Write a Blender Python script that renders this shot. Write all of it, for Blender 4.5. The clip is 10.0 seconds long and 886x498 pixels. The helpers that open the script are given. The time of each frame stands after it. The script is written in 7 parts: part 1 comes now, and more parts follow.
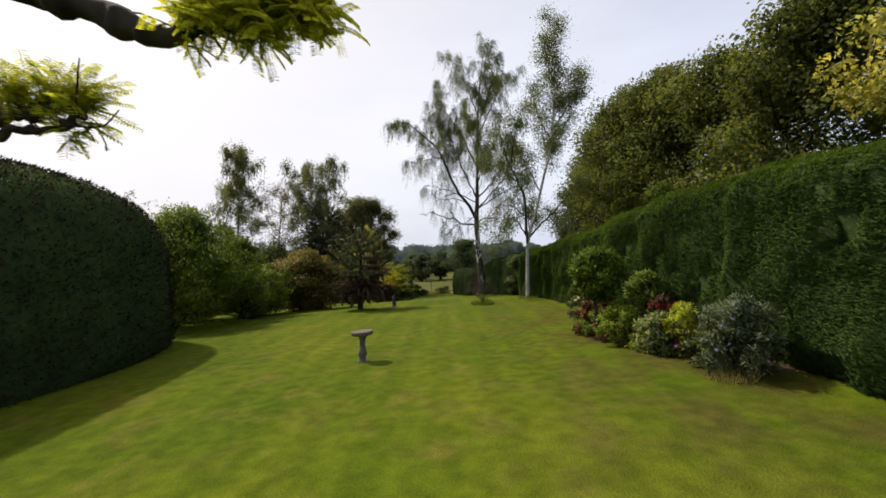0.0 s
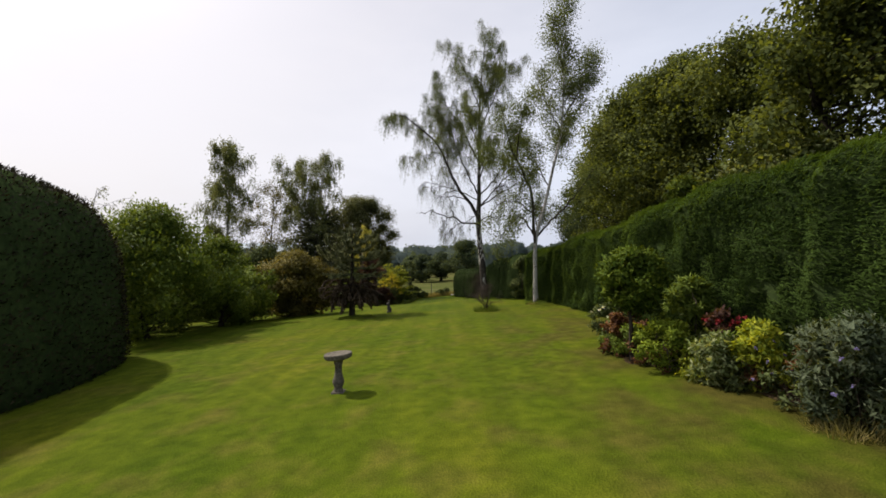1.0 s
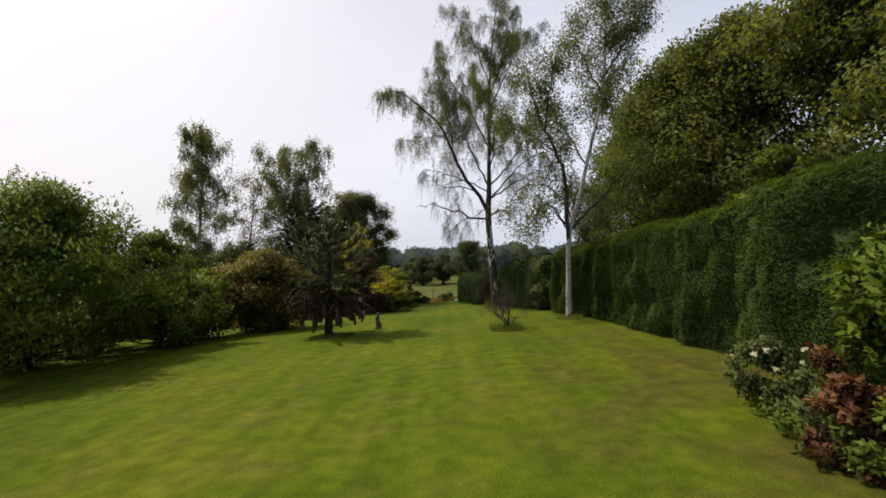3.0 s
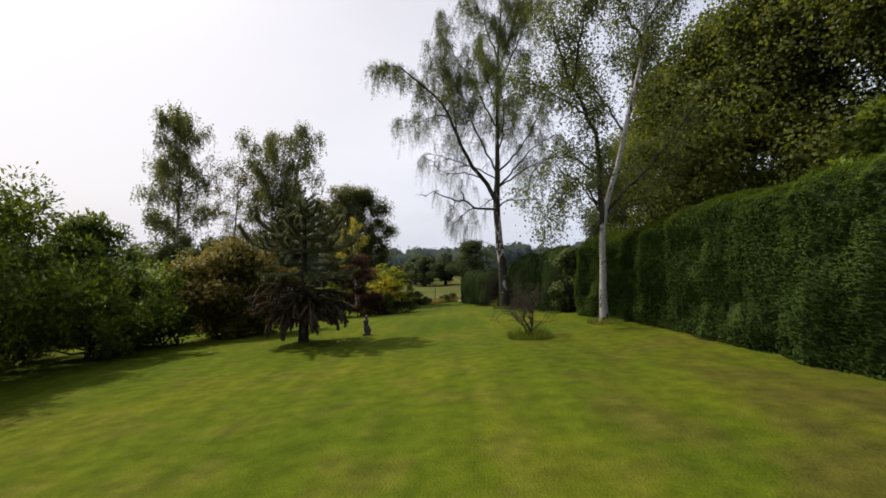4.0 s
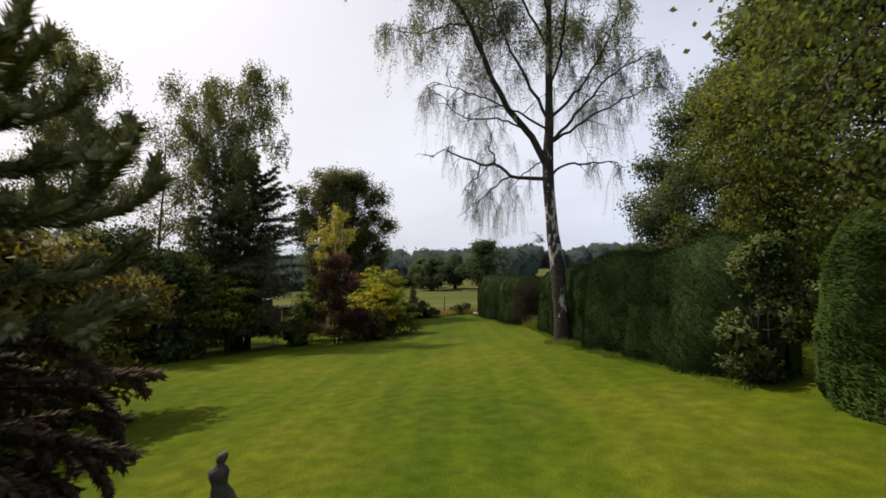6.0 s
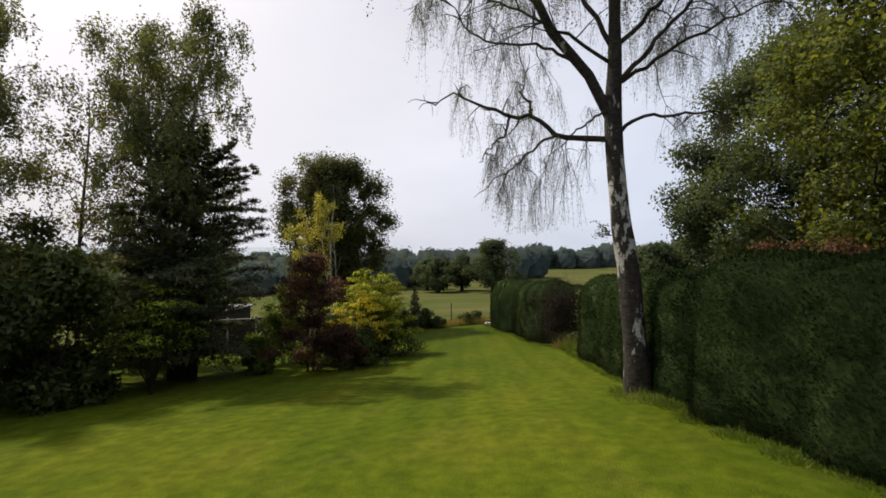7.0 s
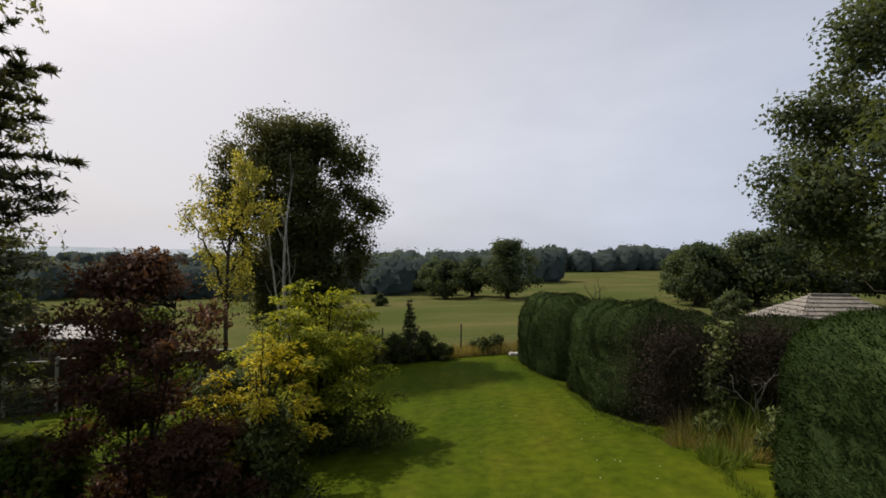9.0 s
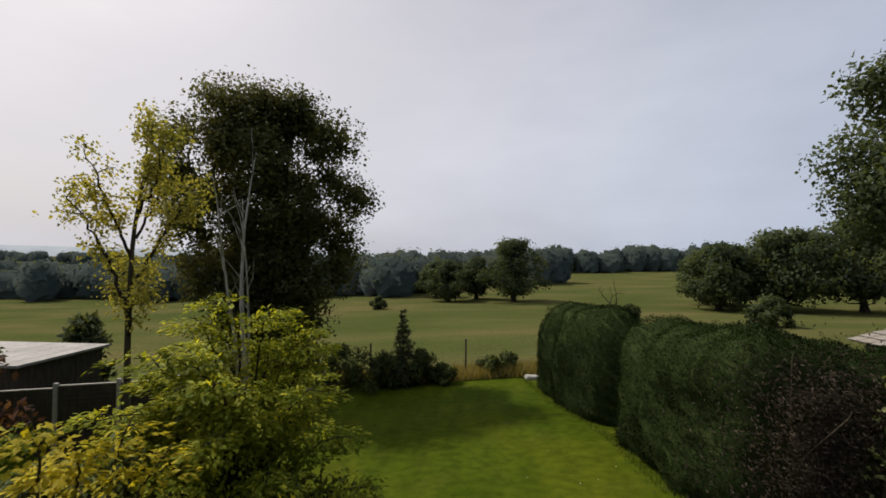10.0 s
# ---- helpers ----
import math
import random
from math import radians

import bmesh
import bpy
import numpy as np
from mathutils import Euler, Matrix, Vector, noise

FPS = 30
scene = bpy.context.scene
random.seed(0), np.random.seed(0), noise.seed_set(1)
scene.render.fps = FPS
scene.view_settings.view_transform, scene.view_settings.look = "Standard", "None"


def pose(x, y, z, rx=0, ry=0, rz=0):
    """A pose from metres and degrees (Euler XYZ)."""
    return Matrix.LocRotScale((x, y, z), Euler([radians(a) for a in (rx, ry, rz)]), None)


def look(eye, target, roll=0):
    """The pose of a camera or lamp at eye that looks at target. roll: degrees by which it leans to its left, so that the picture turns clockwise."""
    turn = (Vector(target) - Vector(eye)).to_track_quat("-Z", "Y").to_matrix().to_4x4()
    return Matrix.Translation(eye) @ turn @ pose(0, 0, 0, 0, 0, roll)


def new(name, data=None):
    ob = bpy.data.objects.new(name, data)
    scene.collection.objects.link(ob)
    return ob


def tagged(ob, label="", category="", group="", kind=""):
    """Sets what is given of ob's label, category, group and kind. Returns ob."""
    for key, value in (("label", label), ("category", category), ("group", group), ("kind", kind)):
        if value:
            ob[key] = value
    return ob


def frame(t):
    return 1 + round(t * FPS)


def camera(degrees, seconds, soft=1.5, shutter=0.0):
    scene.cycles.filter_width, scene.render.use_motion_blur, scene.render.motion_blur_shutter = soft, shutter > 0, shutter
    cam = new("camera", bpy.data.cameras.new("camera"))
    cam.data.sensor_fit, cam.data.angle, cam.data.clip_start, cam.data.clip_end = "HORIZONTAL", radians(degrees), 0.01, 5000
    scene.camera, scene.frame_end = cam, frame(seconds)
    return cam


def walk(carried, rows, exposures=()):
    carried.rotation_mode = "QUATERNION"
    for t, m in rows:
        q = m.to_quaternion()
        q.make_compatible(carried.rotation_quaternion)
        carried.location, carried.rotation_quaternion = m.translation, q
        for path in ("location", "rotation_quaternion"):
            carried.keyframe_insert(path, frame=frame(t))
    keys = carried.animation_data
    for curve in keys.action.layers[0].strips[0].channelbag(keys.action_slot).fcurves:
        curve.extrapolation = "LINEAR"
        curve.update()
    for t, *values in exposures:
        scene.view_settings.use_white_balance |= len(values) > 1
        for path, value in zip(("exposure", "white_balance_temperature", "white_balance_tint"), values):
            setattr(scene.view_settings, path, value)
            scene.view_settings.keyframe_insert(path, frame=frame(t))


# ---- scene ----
cam = camera(91.5, 10.0, 1.65, 0.09)
METRES, EYE, TILT, LEAN, TURN = 43.0, 2.8, 0.0, 0.0, 0.0
ROWS = [
    (0.0, 0.0, 0.0, 0.0, 0.0, 0.0, -0.0),
    (0.5, 0.0011, 0.0238, 0.0001, 0.06, 0.05, 0.06),
    (1.0, 0.0017, 0.0509, -0.0002, 0.11, 0.09, 0.13),
    (1.5, 0.0011, 0.0768, -0.0004, 0.15, 0.15, 0.14),
    (2.0, 0.0003, 0.1072, -0.0007, 0.21, 0.22, 0.1),
    (2.5, -0.0007, 0.1422, -0.0012, 0.29, 0.3, 0.08),
    (4.0, -0.0032, 0.2558, -0.0146, 0.64, 0.57, 0.15),
    (4.5, -0.0045, 0.3118, -0.0175, 0.86, 0.67, 0.07),
    (5.0, -0.0063, 0.3752, -0.0184, 1.12, 0.76, 0.06),
    (5.5, -0.0107, 0.4383, -0.0189, 1.34, 0.82, 0.06),
    (7.0, -0.0198, 0.6411, -0.0181, 2.49, 0.8, -0.14),
    (7.5, -0.0222, 0.7091, -0.0178, 2.82, 0.87, -0.22),
    (8.0, -0.0238, 0.7791, -0.0179, 3.28, 0.88, -0.35),
    (8.5, -0.0255, 0.8418, -0.0182, 3.55, 0.97, -0.35),
    (9.0, -0.0271, 0.8883, -0.0189, 3.7, 1.05, -0.4),
    (9.5, -0.0294, 0.9424, -0.0191, 3.9, 1.07, -0.42),
    (10.0, -0.0318, 0.9983, -0.0187, 4.09, 1.11, -0.45),
]
walk(
    cam,
    [(t, pose(0, 0, EYE, TILT, LEAN, TURN) @ pose(METRES * x, METRES * y, METRES * z, 90 + pitch, roll, yaw)) for t, x, y, z, yaw, pitch, roll in ROWS],
    exposures=[(t, stops, 6600, 12.4) for t, stops in ((0.0, 0.40), (0.7, 0.29), (5.5, 0.31), (7.5, 0.20), (8.5, 0.06), (9.5, -0.09), (10.0, -0.11))],
)

# ---- daylight: hazy summer sky, sun high, ahead and to the left ----
SUN_EL, SUN_AZ = radians(50), radians(-61)  # azimuth from +y towards +x
to_sun = Vector((math.cos(SUN_EL) * math.sin(SUN_AZ), math.cos(SUN_EL) * math.cos(SUN_AZ), math.sin(SUN_EL)))
sun = new("sun", bpy.data.lights.new("sun", "SUN"))
sun.data.energy, sun.data.angle, sun.data.color = 3.75, radians(1.2), (1.0, 0.94, 0.83)
sun.matrix_world = look((-60, 20, 90), Vector((-60, 20, 90)) - to_sun)

world = bpy.data.worlds.new("hazy_sky")
scene.world = world
world.use_nodes = True
wn, wl = world.node_tree.nodes, world.node_tree.links
sky = wn.new("ShaderNodeTexSky")
sky.sky_type, sky.sun_disc = "NISHITA", False
sky.sun_elevation, sky.sun_rotation = SUN_EL, SUN_AZ
sky.air_density, sky.dust_density, sky.ozone_density = 1.0, 6.0, 1.0
SKY_STRENGTH = 0.11
# haze: thick towards the horizon, thinner overhead, with faint high cloud
tc = wn.new("ShaderNodeTexCoord")
cloud_map = wn.new("ShaderNodeMapping")
cloud_map.inputs["Scale"].default_value = (1.0, 1.0, 3.0)
cloud = wn.new("ShaderNodeTexNoise")
cloud.inputs["Scale"].default_value, cloud.inputs["Detail"].default_value = 2.3, 6.0
ramp = wn.new("ShaderNodeMapRange")
ramp.inputs["From Min"].default_value, ramp.inputs["From Max"].default_value = 0.3, 0.7
ramp.inputs["To Min"].default_value, ramp.inputs["To Max"].default_value = -0.09, 0.14
height = wn.new("ShaderNodeSeparateXYZ")
thick = wn.new("ShaderNodeMapRange")
thick.inputs["From Min"].default_value, thick.inputs["From Max"].default_value = 0.22, 0.8
thick.inputs["To Min"].default_value, thick.inputs["To Max"].default_value = 0.82, 0.5
both = wn.new("ShaderNodeMath")
both.operation, both.use_clamp = "ADD", True
veil = wn.new("ShaderNodeMixRGB")
toward = wn.new("ShaderNodeVectorMath")
toward.operation = "DOT_PRODUCT"
toward.inputs[1].default_value = to_sun
glow = wn.new("ShaderNodeMapRange")
glow.inputs["From Min"].default_value, glow.inputs["From Max"].default_value = -0.4, 0.5
glow.inputs["To Min"].default_value, glow.inputs["To Max"].default_value = 0.78, 0.955
haze = wn.new("ShaderNodeVectorMath")
haze.operation = "SCALE"
tint = wn.new("ShaderNodeMixRGB")
tint.inputs["Color1"].default_value, tint.inputs["Color2"].default_value = (6.2, 7.15, 8.8, 1), (7.3, 7.3, 7.7, 1)
side = wn.new("ShaderNodeMapRange")
side.inputs["From Min"].default_value, side.inputs["From Max"].default_value = -0.1, 0.7
wl.new(toward.outputs["Value"], side.inputs["Value"])
wl.new(side.outputs["Result"], tint.inputs["Fac"])
wl.new(tint.outputs["Color"], haze.inputs[0])
background = wn["Background"]
background.inputs["Strength"].default_value = SKY_STRENGTH
wl.new(tc.outputs["Generated"], cloud_map.inputs["Vector"])
wl.new(cloud_map.outputs["Vector"], cloud.inputs["Vector"])
wl.new(cloud.outputs["Fac"], ramp.inputs["Value"])
wl.new(tc.outputs["Generated"], height.inputs["Vector"])
wl.new(height.outputs["Z"], thick.inputs["Value"])
wl.new(ramp.outputs["Result"], both.inputs[0])
wl.new(thick.outputs["Result"], both.inputs[1])
wl.new(both.outputs["Value"], veil.inputs["Fac"])
wl.new(tc.outputs["Generated"], toward.inputs[0])
wl.new(toward.outputs["Value"], glow.inputs["Value"])
wl.new(glow.outputs["Result"], haze.inputs["Scale"])
wl.new(haze.outputs["Vector"], veil.inputs["Color2"])
wl.new(sky.outputs["Color"], veil.inputs["Color1"])
wl.new(veil.outputs["Color"], background.inputs["Color"])


# ---- materials ----
def shader(name):
    m = bpy.data.materials.new(name)
    m.use_nodes = True
    return m, m.node_tree.nodes, m.node_tree.links, m.node_tree.nodes["Principled BSDF"]


def noise_node(n, l, scale, detail=3.0, coords="Object", stretch=None):
    t = n.new("ShaderNodeTexCoord")
    x = n.new("ShaderNodeTexNoise")
    x.inputs["Scale"].default_value, x.inputs["Detail"].default_value = scale, detail
    if stretch:
        mp = n.new("ShaderNodeMapping")
        mp.inputs["Scale"].default_value = stretch
        l.new(t.outputs[coords], mp.inputs["Vector"])
        l.new(mp.outputs["Vector"], x.inputs["Vector"])
    else:
        l.new(t.outputs[coords], x.inputs["Vector"])
    return x


def ramp_node(n, l, source, stops):
    r = n.new("ShaderNodeValToRGB")
    while len(r.color_ramp.elements) < len(stops):
        r.color_ramp.elements.new(0.5)
    for e, (p, c) in zip(r.color_ramp.elements, stops):
        e.position, e.color = p, (*c, 1)
    l.new(source, r.inputs["Fac"])
    return r


def mix_node(n, l, kind, fac, a, b):
    x = n.new("ShaderNodeMixRGB")
    x.blend_type = kind
    for socket, v in (("Fac", fac), ("Color1", a), ("Color2", b)):
        if isinstance(v, (int, float)):
            x.inputs[socket].default_value = v
        elif isinstance(v, tuple):
            x.inputs[socket].default_value = (*v, 1)
        else:
            l.new(v, x.inputs[socket])
    return x


def bump_node(n, l, bsdf, height, strength, distance):
    b = n.new("ShaderNodeBump")
    b.inputs["Strength"].default_value, b.inputs["Distance"].default_value = strength, distance
    l.new(height, b.inputs["Height"])
    l.new(b.outputs["Normal"], bsdf.inputs["Normal"])


def leaf_material(name, dark, mid, light, rough=0.5, through_light=0.35, patch=0.5):
    """Foliage: every leaf has its own tone, drifts of tone run through the crown, and light comes through."""
    m, n, l, b = shader(name)
    g = n.new("ShaderNodeNewGeometry")
    own = ramp_node(n, l, g.outputs["Random Per Island"], [(0.0, dark), (0.55, mid), (1.0, light)])
    drift = noise_node(n, l, patch, 2.0)
    tone = ramp_node(n, l, drift.outputs["Fac"], [(0.3, (0.62, 0.68, 0.62)), (0.7, (1.2, 1.15, 1.0))])
    col = mix_node(n, l, "MULTIPLY", 1.0, own.outputs["Color"], tone.outputs["Color"])
    l.new(col.outputs["Color"], b.inputs["Base Color"])
    b.inputs["Roughness"].default_value = rough + 0.12
    b.inputs["Specular IOR Level"].default_value = 0.1
    t = n.new("ShaderNodeBsdfTranslucent")
    warm = mix_node(n, l, "MULTIPLY", 1.0, col.outputs["Color"], (1.5, 1.35, 0.55))
    l.new(warm.outputs["Color"], t.inputs["Color"])
    x = n.new("ShaderNodeMixShader")
    x.inputs["Fac"].default_value = through_light
    l.new(b.outputs["BSDF"], x.inputs[1])
    l.new(t.outputs["BSDF"], x.inputs[2])
    l.new(x.outputs["Shader"], n["Material Output"].inputs["Surface"])
    return m


def bark_material(name, dark, light, scale=6.0, stretch=(1, 1, 0.25), strength=0.7, rough=0.9):
    m, n, l, b = shader(name)
    x = noise_node(n, l, scale, 6.0, "Object", stretch)
    r = ramp_node(n, l, x.outputs["Fac"], [(0.35, dark), (0.65, light)])
    moss = noise_node(n, l, 0.9, 3.0)
    mr = ramp_node(n, l, moss.outputs["Fac"], [(0.45, (1, 1, 1)), (0.7, (0.72, 0.8, 0.6))])
    col = mix_node(n, l, "MULTIPLY", 1.0, r.outputs["Color"], mr.outputs["Color"])
    l.new(col.outputs["Color"], b.inputs["Base Color"])
    b.inputs["Roughness"].default_value, b.inputs["Specular IOR Level"].default_value = rough, 0.1
    bump_node(n, l, b, x.outputs["Fac"], strength, 0.03)
    return m


def birch_bark_material(name, plate, tall, stops, pale=1.0):
    """White papery bark with dark cross-cracks; the old bark below breaks up into black plates with white shreds. stops
    sets the dark by height: old bark, and backlight put into the colour.
    """
    m, n, l, b = shader(name)
    bands = noise_node(n, l, 3.0, 6.0, "Object", (2.4, 2.4, 5.0))
    cracks = noise_node(n, l, 5.0, 8.0, "Object", (1.0, 1.0, 0.38))
    cracks.inputs["Roughness"].default_value = 0.62
    big = noise_node(n, l, 1.1, 3.0, "Object", (1.5, 1.5, 0.7))
    white = ramp_node(n, l, bands.outputs["Fac"], [(0.33, (0.035, 0.030, 0.026)), (0.40, (0.34, 0.31, 0.27)), (0.50, (0.58 * pale, 0.55 * pale, 0.50 * pale)), (0.70, (0.70 * pale, 0.68 * pale, 0.63 * pale))])
    dark = ramp_node(n, l, bands.outputs["Fac"], [(0.3, (0.014, 0.012, 0.010)), (0.7, (0.055, 0.045, 0.036))])
    at = n.new("ShaderNodeTexCoord")
    up = n.new("ShaderNodeSeparateXYZ")
    rise, age_shade = n.new("ShaderNodeMapRange"), n.new("ShaderNodeMath")
    rise.inputs["From Min"].default_value, rise.inputs["From Max"].default_value = 0.0, tall
    age_shade.operation = "SUBTRACT"
    age_shade.inputs[1].default_value = 0.5
    total, half, more = (n.new("ShaderNodeMath") for _ in range(3))
    half.operation, more.operation = "MULTIPLY_ADD", "ADD"
    half.inputs[1].default_value, half.inputs[2].default_value = 0.6, -0.3
    l.new(at.outputs["Object"], up.inputs["Vector"])
    l.new(up.outputs["Z"], rise.inputs["Value"])
    # dark by height: old bark low down, a painted backlit stem where stops rise again
    worn = ramp_node(n, l, rise.outputs["Result"], [(u, (v, v, v)) for u, v in stops])
    l.new(worn.outputs["Color"], age_shade.inputs[0])
    l.new(big.outputs["Fac"], half.inputs[0])
    l.new(half.outputs["Value"], more.inputs[0])
    l.new(age_shade.outputs["Value"], more.inputs[1])
    l.new(more.outputs["Value"], total.inputs[0])
    l.new(cracks.outputs["Fac"], total.inputs[1])
    mask = ramp_node(n, l, total.outputs["Value"], [(plate, (0, 0, 0)), (plate + 0.05, (1, 1, 1))])
    col = mix_node(n, l, "MIX", mask.outputs["Color"], white.outputs["Color"], dark.outputs["Color"])
    l.new(col.outputs["Color"], b.inputs["Base Color"])
    b.inputs["Roughness"].default_value = 0.8
    b.inputs["Specular IOR Level"].default_value = 0.2
    bump_node(n, l, b, cracks.outputs["Fac"], 0.9, 0.05)
    return m


def plain_material(name, a, c, scale=20.0, rough=0.8, strength=0.3, distance=0.01, metal=0.0, stretch=None):
    m, n, l, b = shader(name)
    x = noise_node(n, l, scale, 5.0, "Object", stretch)
    big = noise_node(n, l, scale * 0.12, 3.0)
    r = ramp_node(n, l, x.outputs["Fac"], [(0.3, a), (0.7, c)])
    br = ramp_node(n, l, big.outputs["Fac"], [(0.3, (0.75, 0.76, 0.74)), (0.7, (1.15, 1.13, 1.1))])
    col = mix_node(n, l, "MULTIPLY", 1.0, r.outputs["Color"], br.outputs["Color"])
    l.new(col.outputs["Color"], b.inputs["Base Color"])
    b.inputs["Roughness"].default_value, b.inputs["Metallic"].default_value = rough, metal
    bump_node(n, l, b, x.outputs["Fac"], strength, distance)
    return m


def lawn_material():
    """Mown grass: fine blades, faint mowing lanes along the garden, dry and mossy drifts."""
    m, n, l, b = shader("lawn_grass")
    fine = noise_node(n, l, 42.0, 4.0)
    tuft = noise_node(n, l, 3.6, 5.0)
    drift = noise_node(n, l, 0.32, 4.0, "Object", (1.0, 0.6, 1.0))
    blotch = noise_node(n, l, 1.1, 5.0, "Object", (1.0, 0.8, 1.0))
    base = ramp_node(n, l, drift.outputs["Fac"], [(0.32, (0.055, 0.084, 0.005)), (0.52, (0.074, 0.099, 0.006)), (0.68, (0.098, 0.111, 0.008))])
    dry = ramp_node(n, l, blotch.outputs["Fac"], [(0.5, (0, 0, 0)), (0.74, (0.5, 0.5, 0.5))])
    # drier and more worn towards the house
    where = n.new("ShaderNodeTexCoord")
    along = n.new("ShaderNodeSeparateXYZ")
    worn = n.new("ShaderNodeMapRange")
    worn.inputs["From Min"].default_value, worn.inputs["From Max"].default_value = 6.0, 32.0
    worn.inputs["To Min"].default_value, worn.inputs["To Max"].default_value = 1.7, 0.55
    amount = n.new("ShaderNodeMath")
    amount.operation, amount.use_clamp = "MULTIPLY", True
    l.new(where.outputs["Object"], along.inputs["Vector"])
    l.new(along.outputs["Y"], worn.inputs["Value"])
    l.new(worn.outputs["Result"], amount.inputs[0])
    l.new(dry.outputs["Color"], amount.inputs[1])
    c0 = mix_node(n, l, "MIX", amount.outputs["Value"], base.outputs["Color"], (0.112, 0.099, 0.020))
    # browner, darker patches towards the hedge, strongest at the near end
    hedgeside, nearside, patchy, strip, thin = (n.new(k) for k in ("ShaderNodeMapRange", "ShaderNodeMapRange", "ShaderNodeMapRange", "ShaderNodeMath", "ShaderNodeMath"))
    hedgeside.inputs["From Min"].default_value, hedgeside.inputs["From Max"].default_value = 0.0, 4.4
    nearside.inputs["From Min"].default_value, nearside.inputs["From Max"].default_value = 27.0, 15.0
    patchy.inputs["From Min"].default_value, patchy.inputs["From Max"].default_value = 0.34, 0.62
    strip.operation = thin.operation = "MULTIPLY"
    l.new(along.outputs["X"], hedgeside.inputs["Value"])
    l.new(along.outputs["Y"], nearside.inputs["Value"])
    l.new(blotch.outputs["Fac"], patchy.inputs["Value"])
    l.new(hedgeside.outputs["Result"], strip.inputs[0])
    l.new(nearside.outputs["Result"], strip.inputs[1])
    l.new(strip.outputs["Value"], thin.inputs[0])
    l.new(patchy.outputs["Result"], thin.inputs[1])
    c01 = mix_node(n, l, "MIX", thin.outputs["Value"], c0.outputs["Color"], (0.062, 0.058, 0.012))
    # darker from 38 m out towards the meadow end
    lawn_end = n.new("ShaderNodeMapRange")
    lawn_end.inputs["From Min"].default_value, lawn_end.inputs["From Max"].default_value = 38.0, 56.0
    l.new(along.outputs["Y"], lawn_end.inputs["Value"])
    end_tone = ramp_node(n, l, lawn_end.outputs["Result"], [(0.0, (1.0, 1.0, 1.0)), (1.0, (0.74, 0.80, 0.7))])
    c1 = mix_node(n, l, "MULTIPLY", 1.0, c01.outputs["Color"], end_tone.outputs["Color"])
    # mowing lanes
    t = n.new("ShaderNodeTexCoord")
    wave = n.new("ShaderNodeTexWave")
    wave.wave_type, wave.bands_direction, wave.wave_profile = "BANDS", "X", "SIN"
    wave.inputs["Scale"].default_value, wave.inputs["Distortion"].default_value, wave.inputs["Detail"].default_value = 0.32, 1.3, 2.0
    wave.inputs["Detail Scale"].default_value = 0.5
    l.new(t.outputs["Object"], wave.inputs["Vector"])
    lane = ramp_node(n, l, wave.outputs["Fac"], [(0.3, (0.94, 0.95, 0.93)), (0.7, (1.05, 1.04, 1.03))])
    c2 = mix_node(n, l, "MULTIPLY", 1.0, c1.outputs["Color"], lane.outputs["Color"])
    fr = ramp_node(n, l, fine.outputs["Fac"], [(0.3, (0.55, 0.58, 0.5)), (0.7, (1.35, 1.32, 1.3))])
    c3 = mix_node(n, l, "MULTIPLY", 0.5, c2.outputs["Color"], fr.outputs["Color"])
    tr = ramp_node(n, l, tuft.outputs["Fac"], [(0.35, (0.74, 0.78, 0.74)), (0.68, (1.17, 1.14, 1.12))])
    c4 = mix_node(n, l, "MULTIPLY", 1.0, c3.outputs["Color"], tr.outputs["Color"])
    l.new(c4.outputs["Color"], b.inputs["Base Color"])
    b.inputs["Roughness"].default_value, b.inputs["Specular IOR Level"].default_value = 0.9, 0.03
    bump_node(n, l, b, fine.outputs["Fac"], 0.8, 0.03)
    return m


def field_material():
    m, n, l, b = shader("meadow_grass")
    fine = noise_node(n, l, 6.0, 5.0)
    big = noise_node(n, l, 0.05, 5.0, "Object", (1.0, 2.2, 1.0))
    base = ramp_node(n, l, big.outputs["Fac"], [(0.35, (0.064, 0.078, 0.024)), (0.52, (0.084, 0.091, 0.032)), (0.68, (0.114, 0.102, 0.043))])
    fr = ramp_node(n, l, fine.outputs["Fac"], [(0.3, (0.7, 0.72, 0.68)), (0.7, (1.2, 1.2, 1.15))])
    c = mix_node(n, l, "MULTIPLY", 1.0, base.outputs["Color"], fr.outputs["Color"])
    l.new(c.outputs["Color"], b.inputs["Base Color"])
    b.inputs["Roughness"].default_value, b.inputs["Specular IOR Level"].default_value = 0.95, 0.0
    bump_node(n, l, b, fine.outputs["Fac"], 0.8, 0.15)
    return m


LAWN, FIELD = lawn_material(), field_material()
SOIL = plain_material("bed_soil", (0.030, 0.021, 0.012), (0.075, 0.054, 0.028), 14.0, 1.0, 0.9, 0.04)
SOIL.node_tree.nodes["Principled BSDF"].inputs["Specular IOR Level"].default_value = 0.05
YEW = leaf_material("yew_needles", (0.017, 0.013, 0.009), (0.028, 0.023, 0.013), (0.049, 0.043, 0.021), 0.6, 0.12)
CYPRESS = leaf_material("cypress_sprays", (0.052, 0.089, 0.019), (0.057, 0.097, 0.020), (0.067, 0.109, 0.024), 0.75, 0.3, 0.35)
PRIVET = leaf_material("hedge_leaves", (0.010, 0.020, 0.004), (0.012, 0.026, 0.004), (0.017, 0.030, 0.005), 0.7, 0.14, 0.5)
HEDGE_CORE = plain_material("hedge_inside", (0.024, 0.038, 0.014), (0.044, 0.064, 0.022), 8.0, 0.95, 0.5, 0.05)
HEDGE_CORE.node_tree.nodes["Principled BSDF"].inputs["Specular IOR Level"].default_value = 0.0
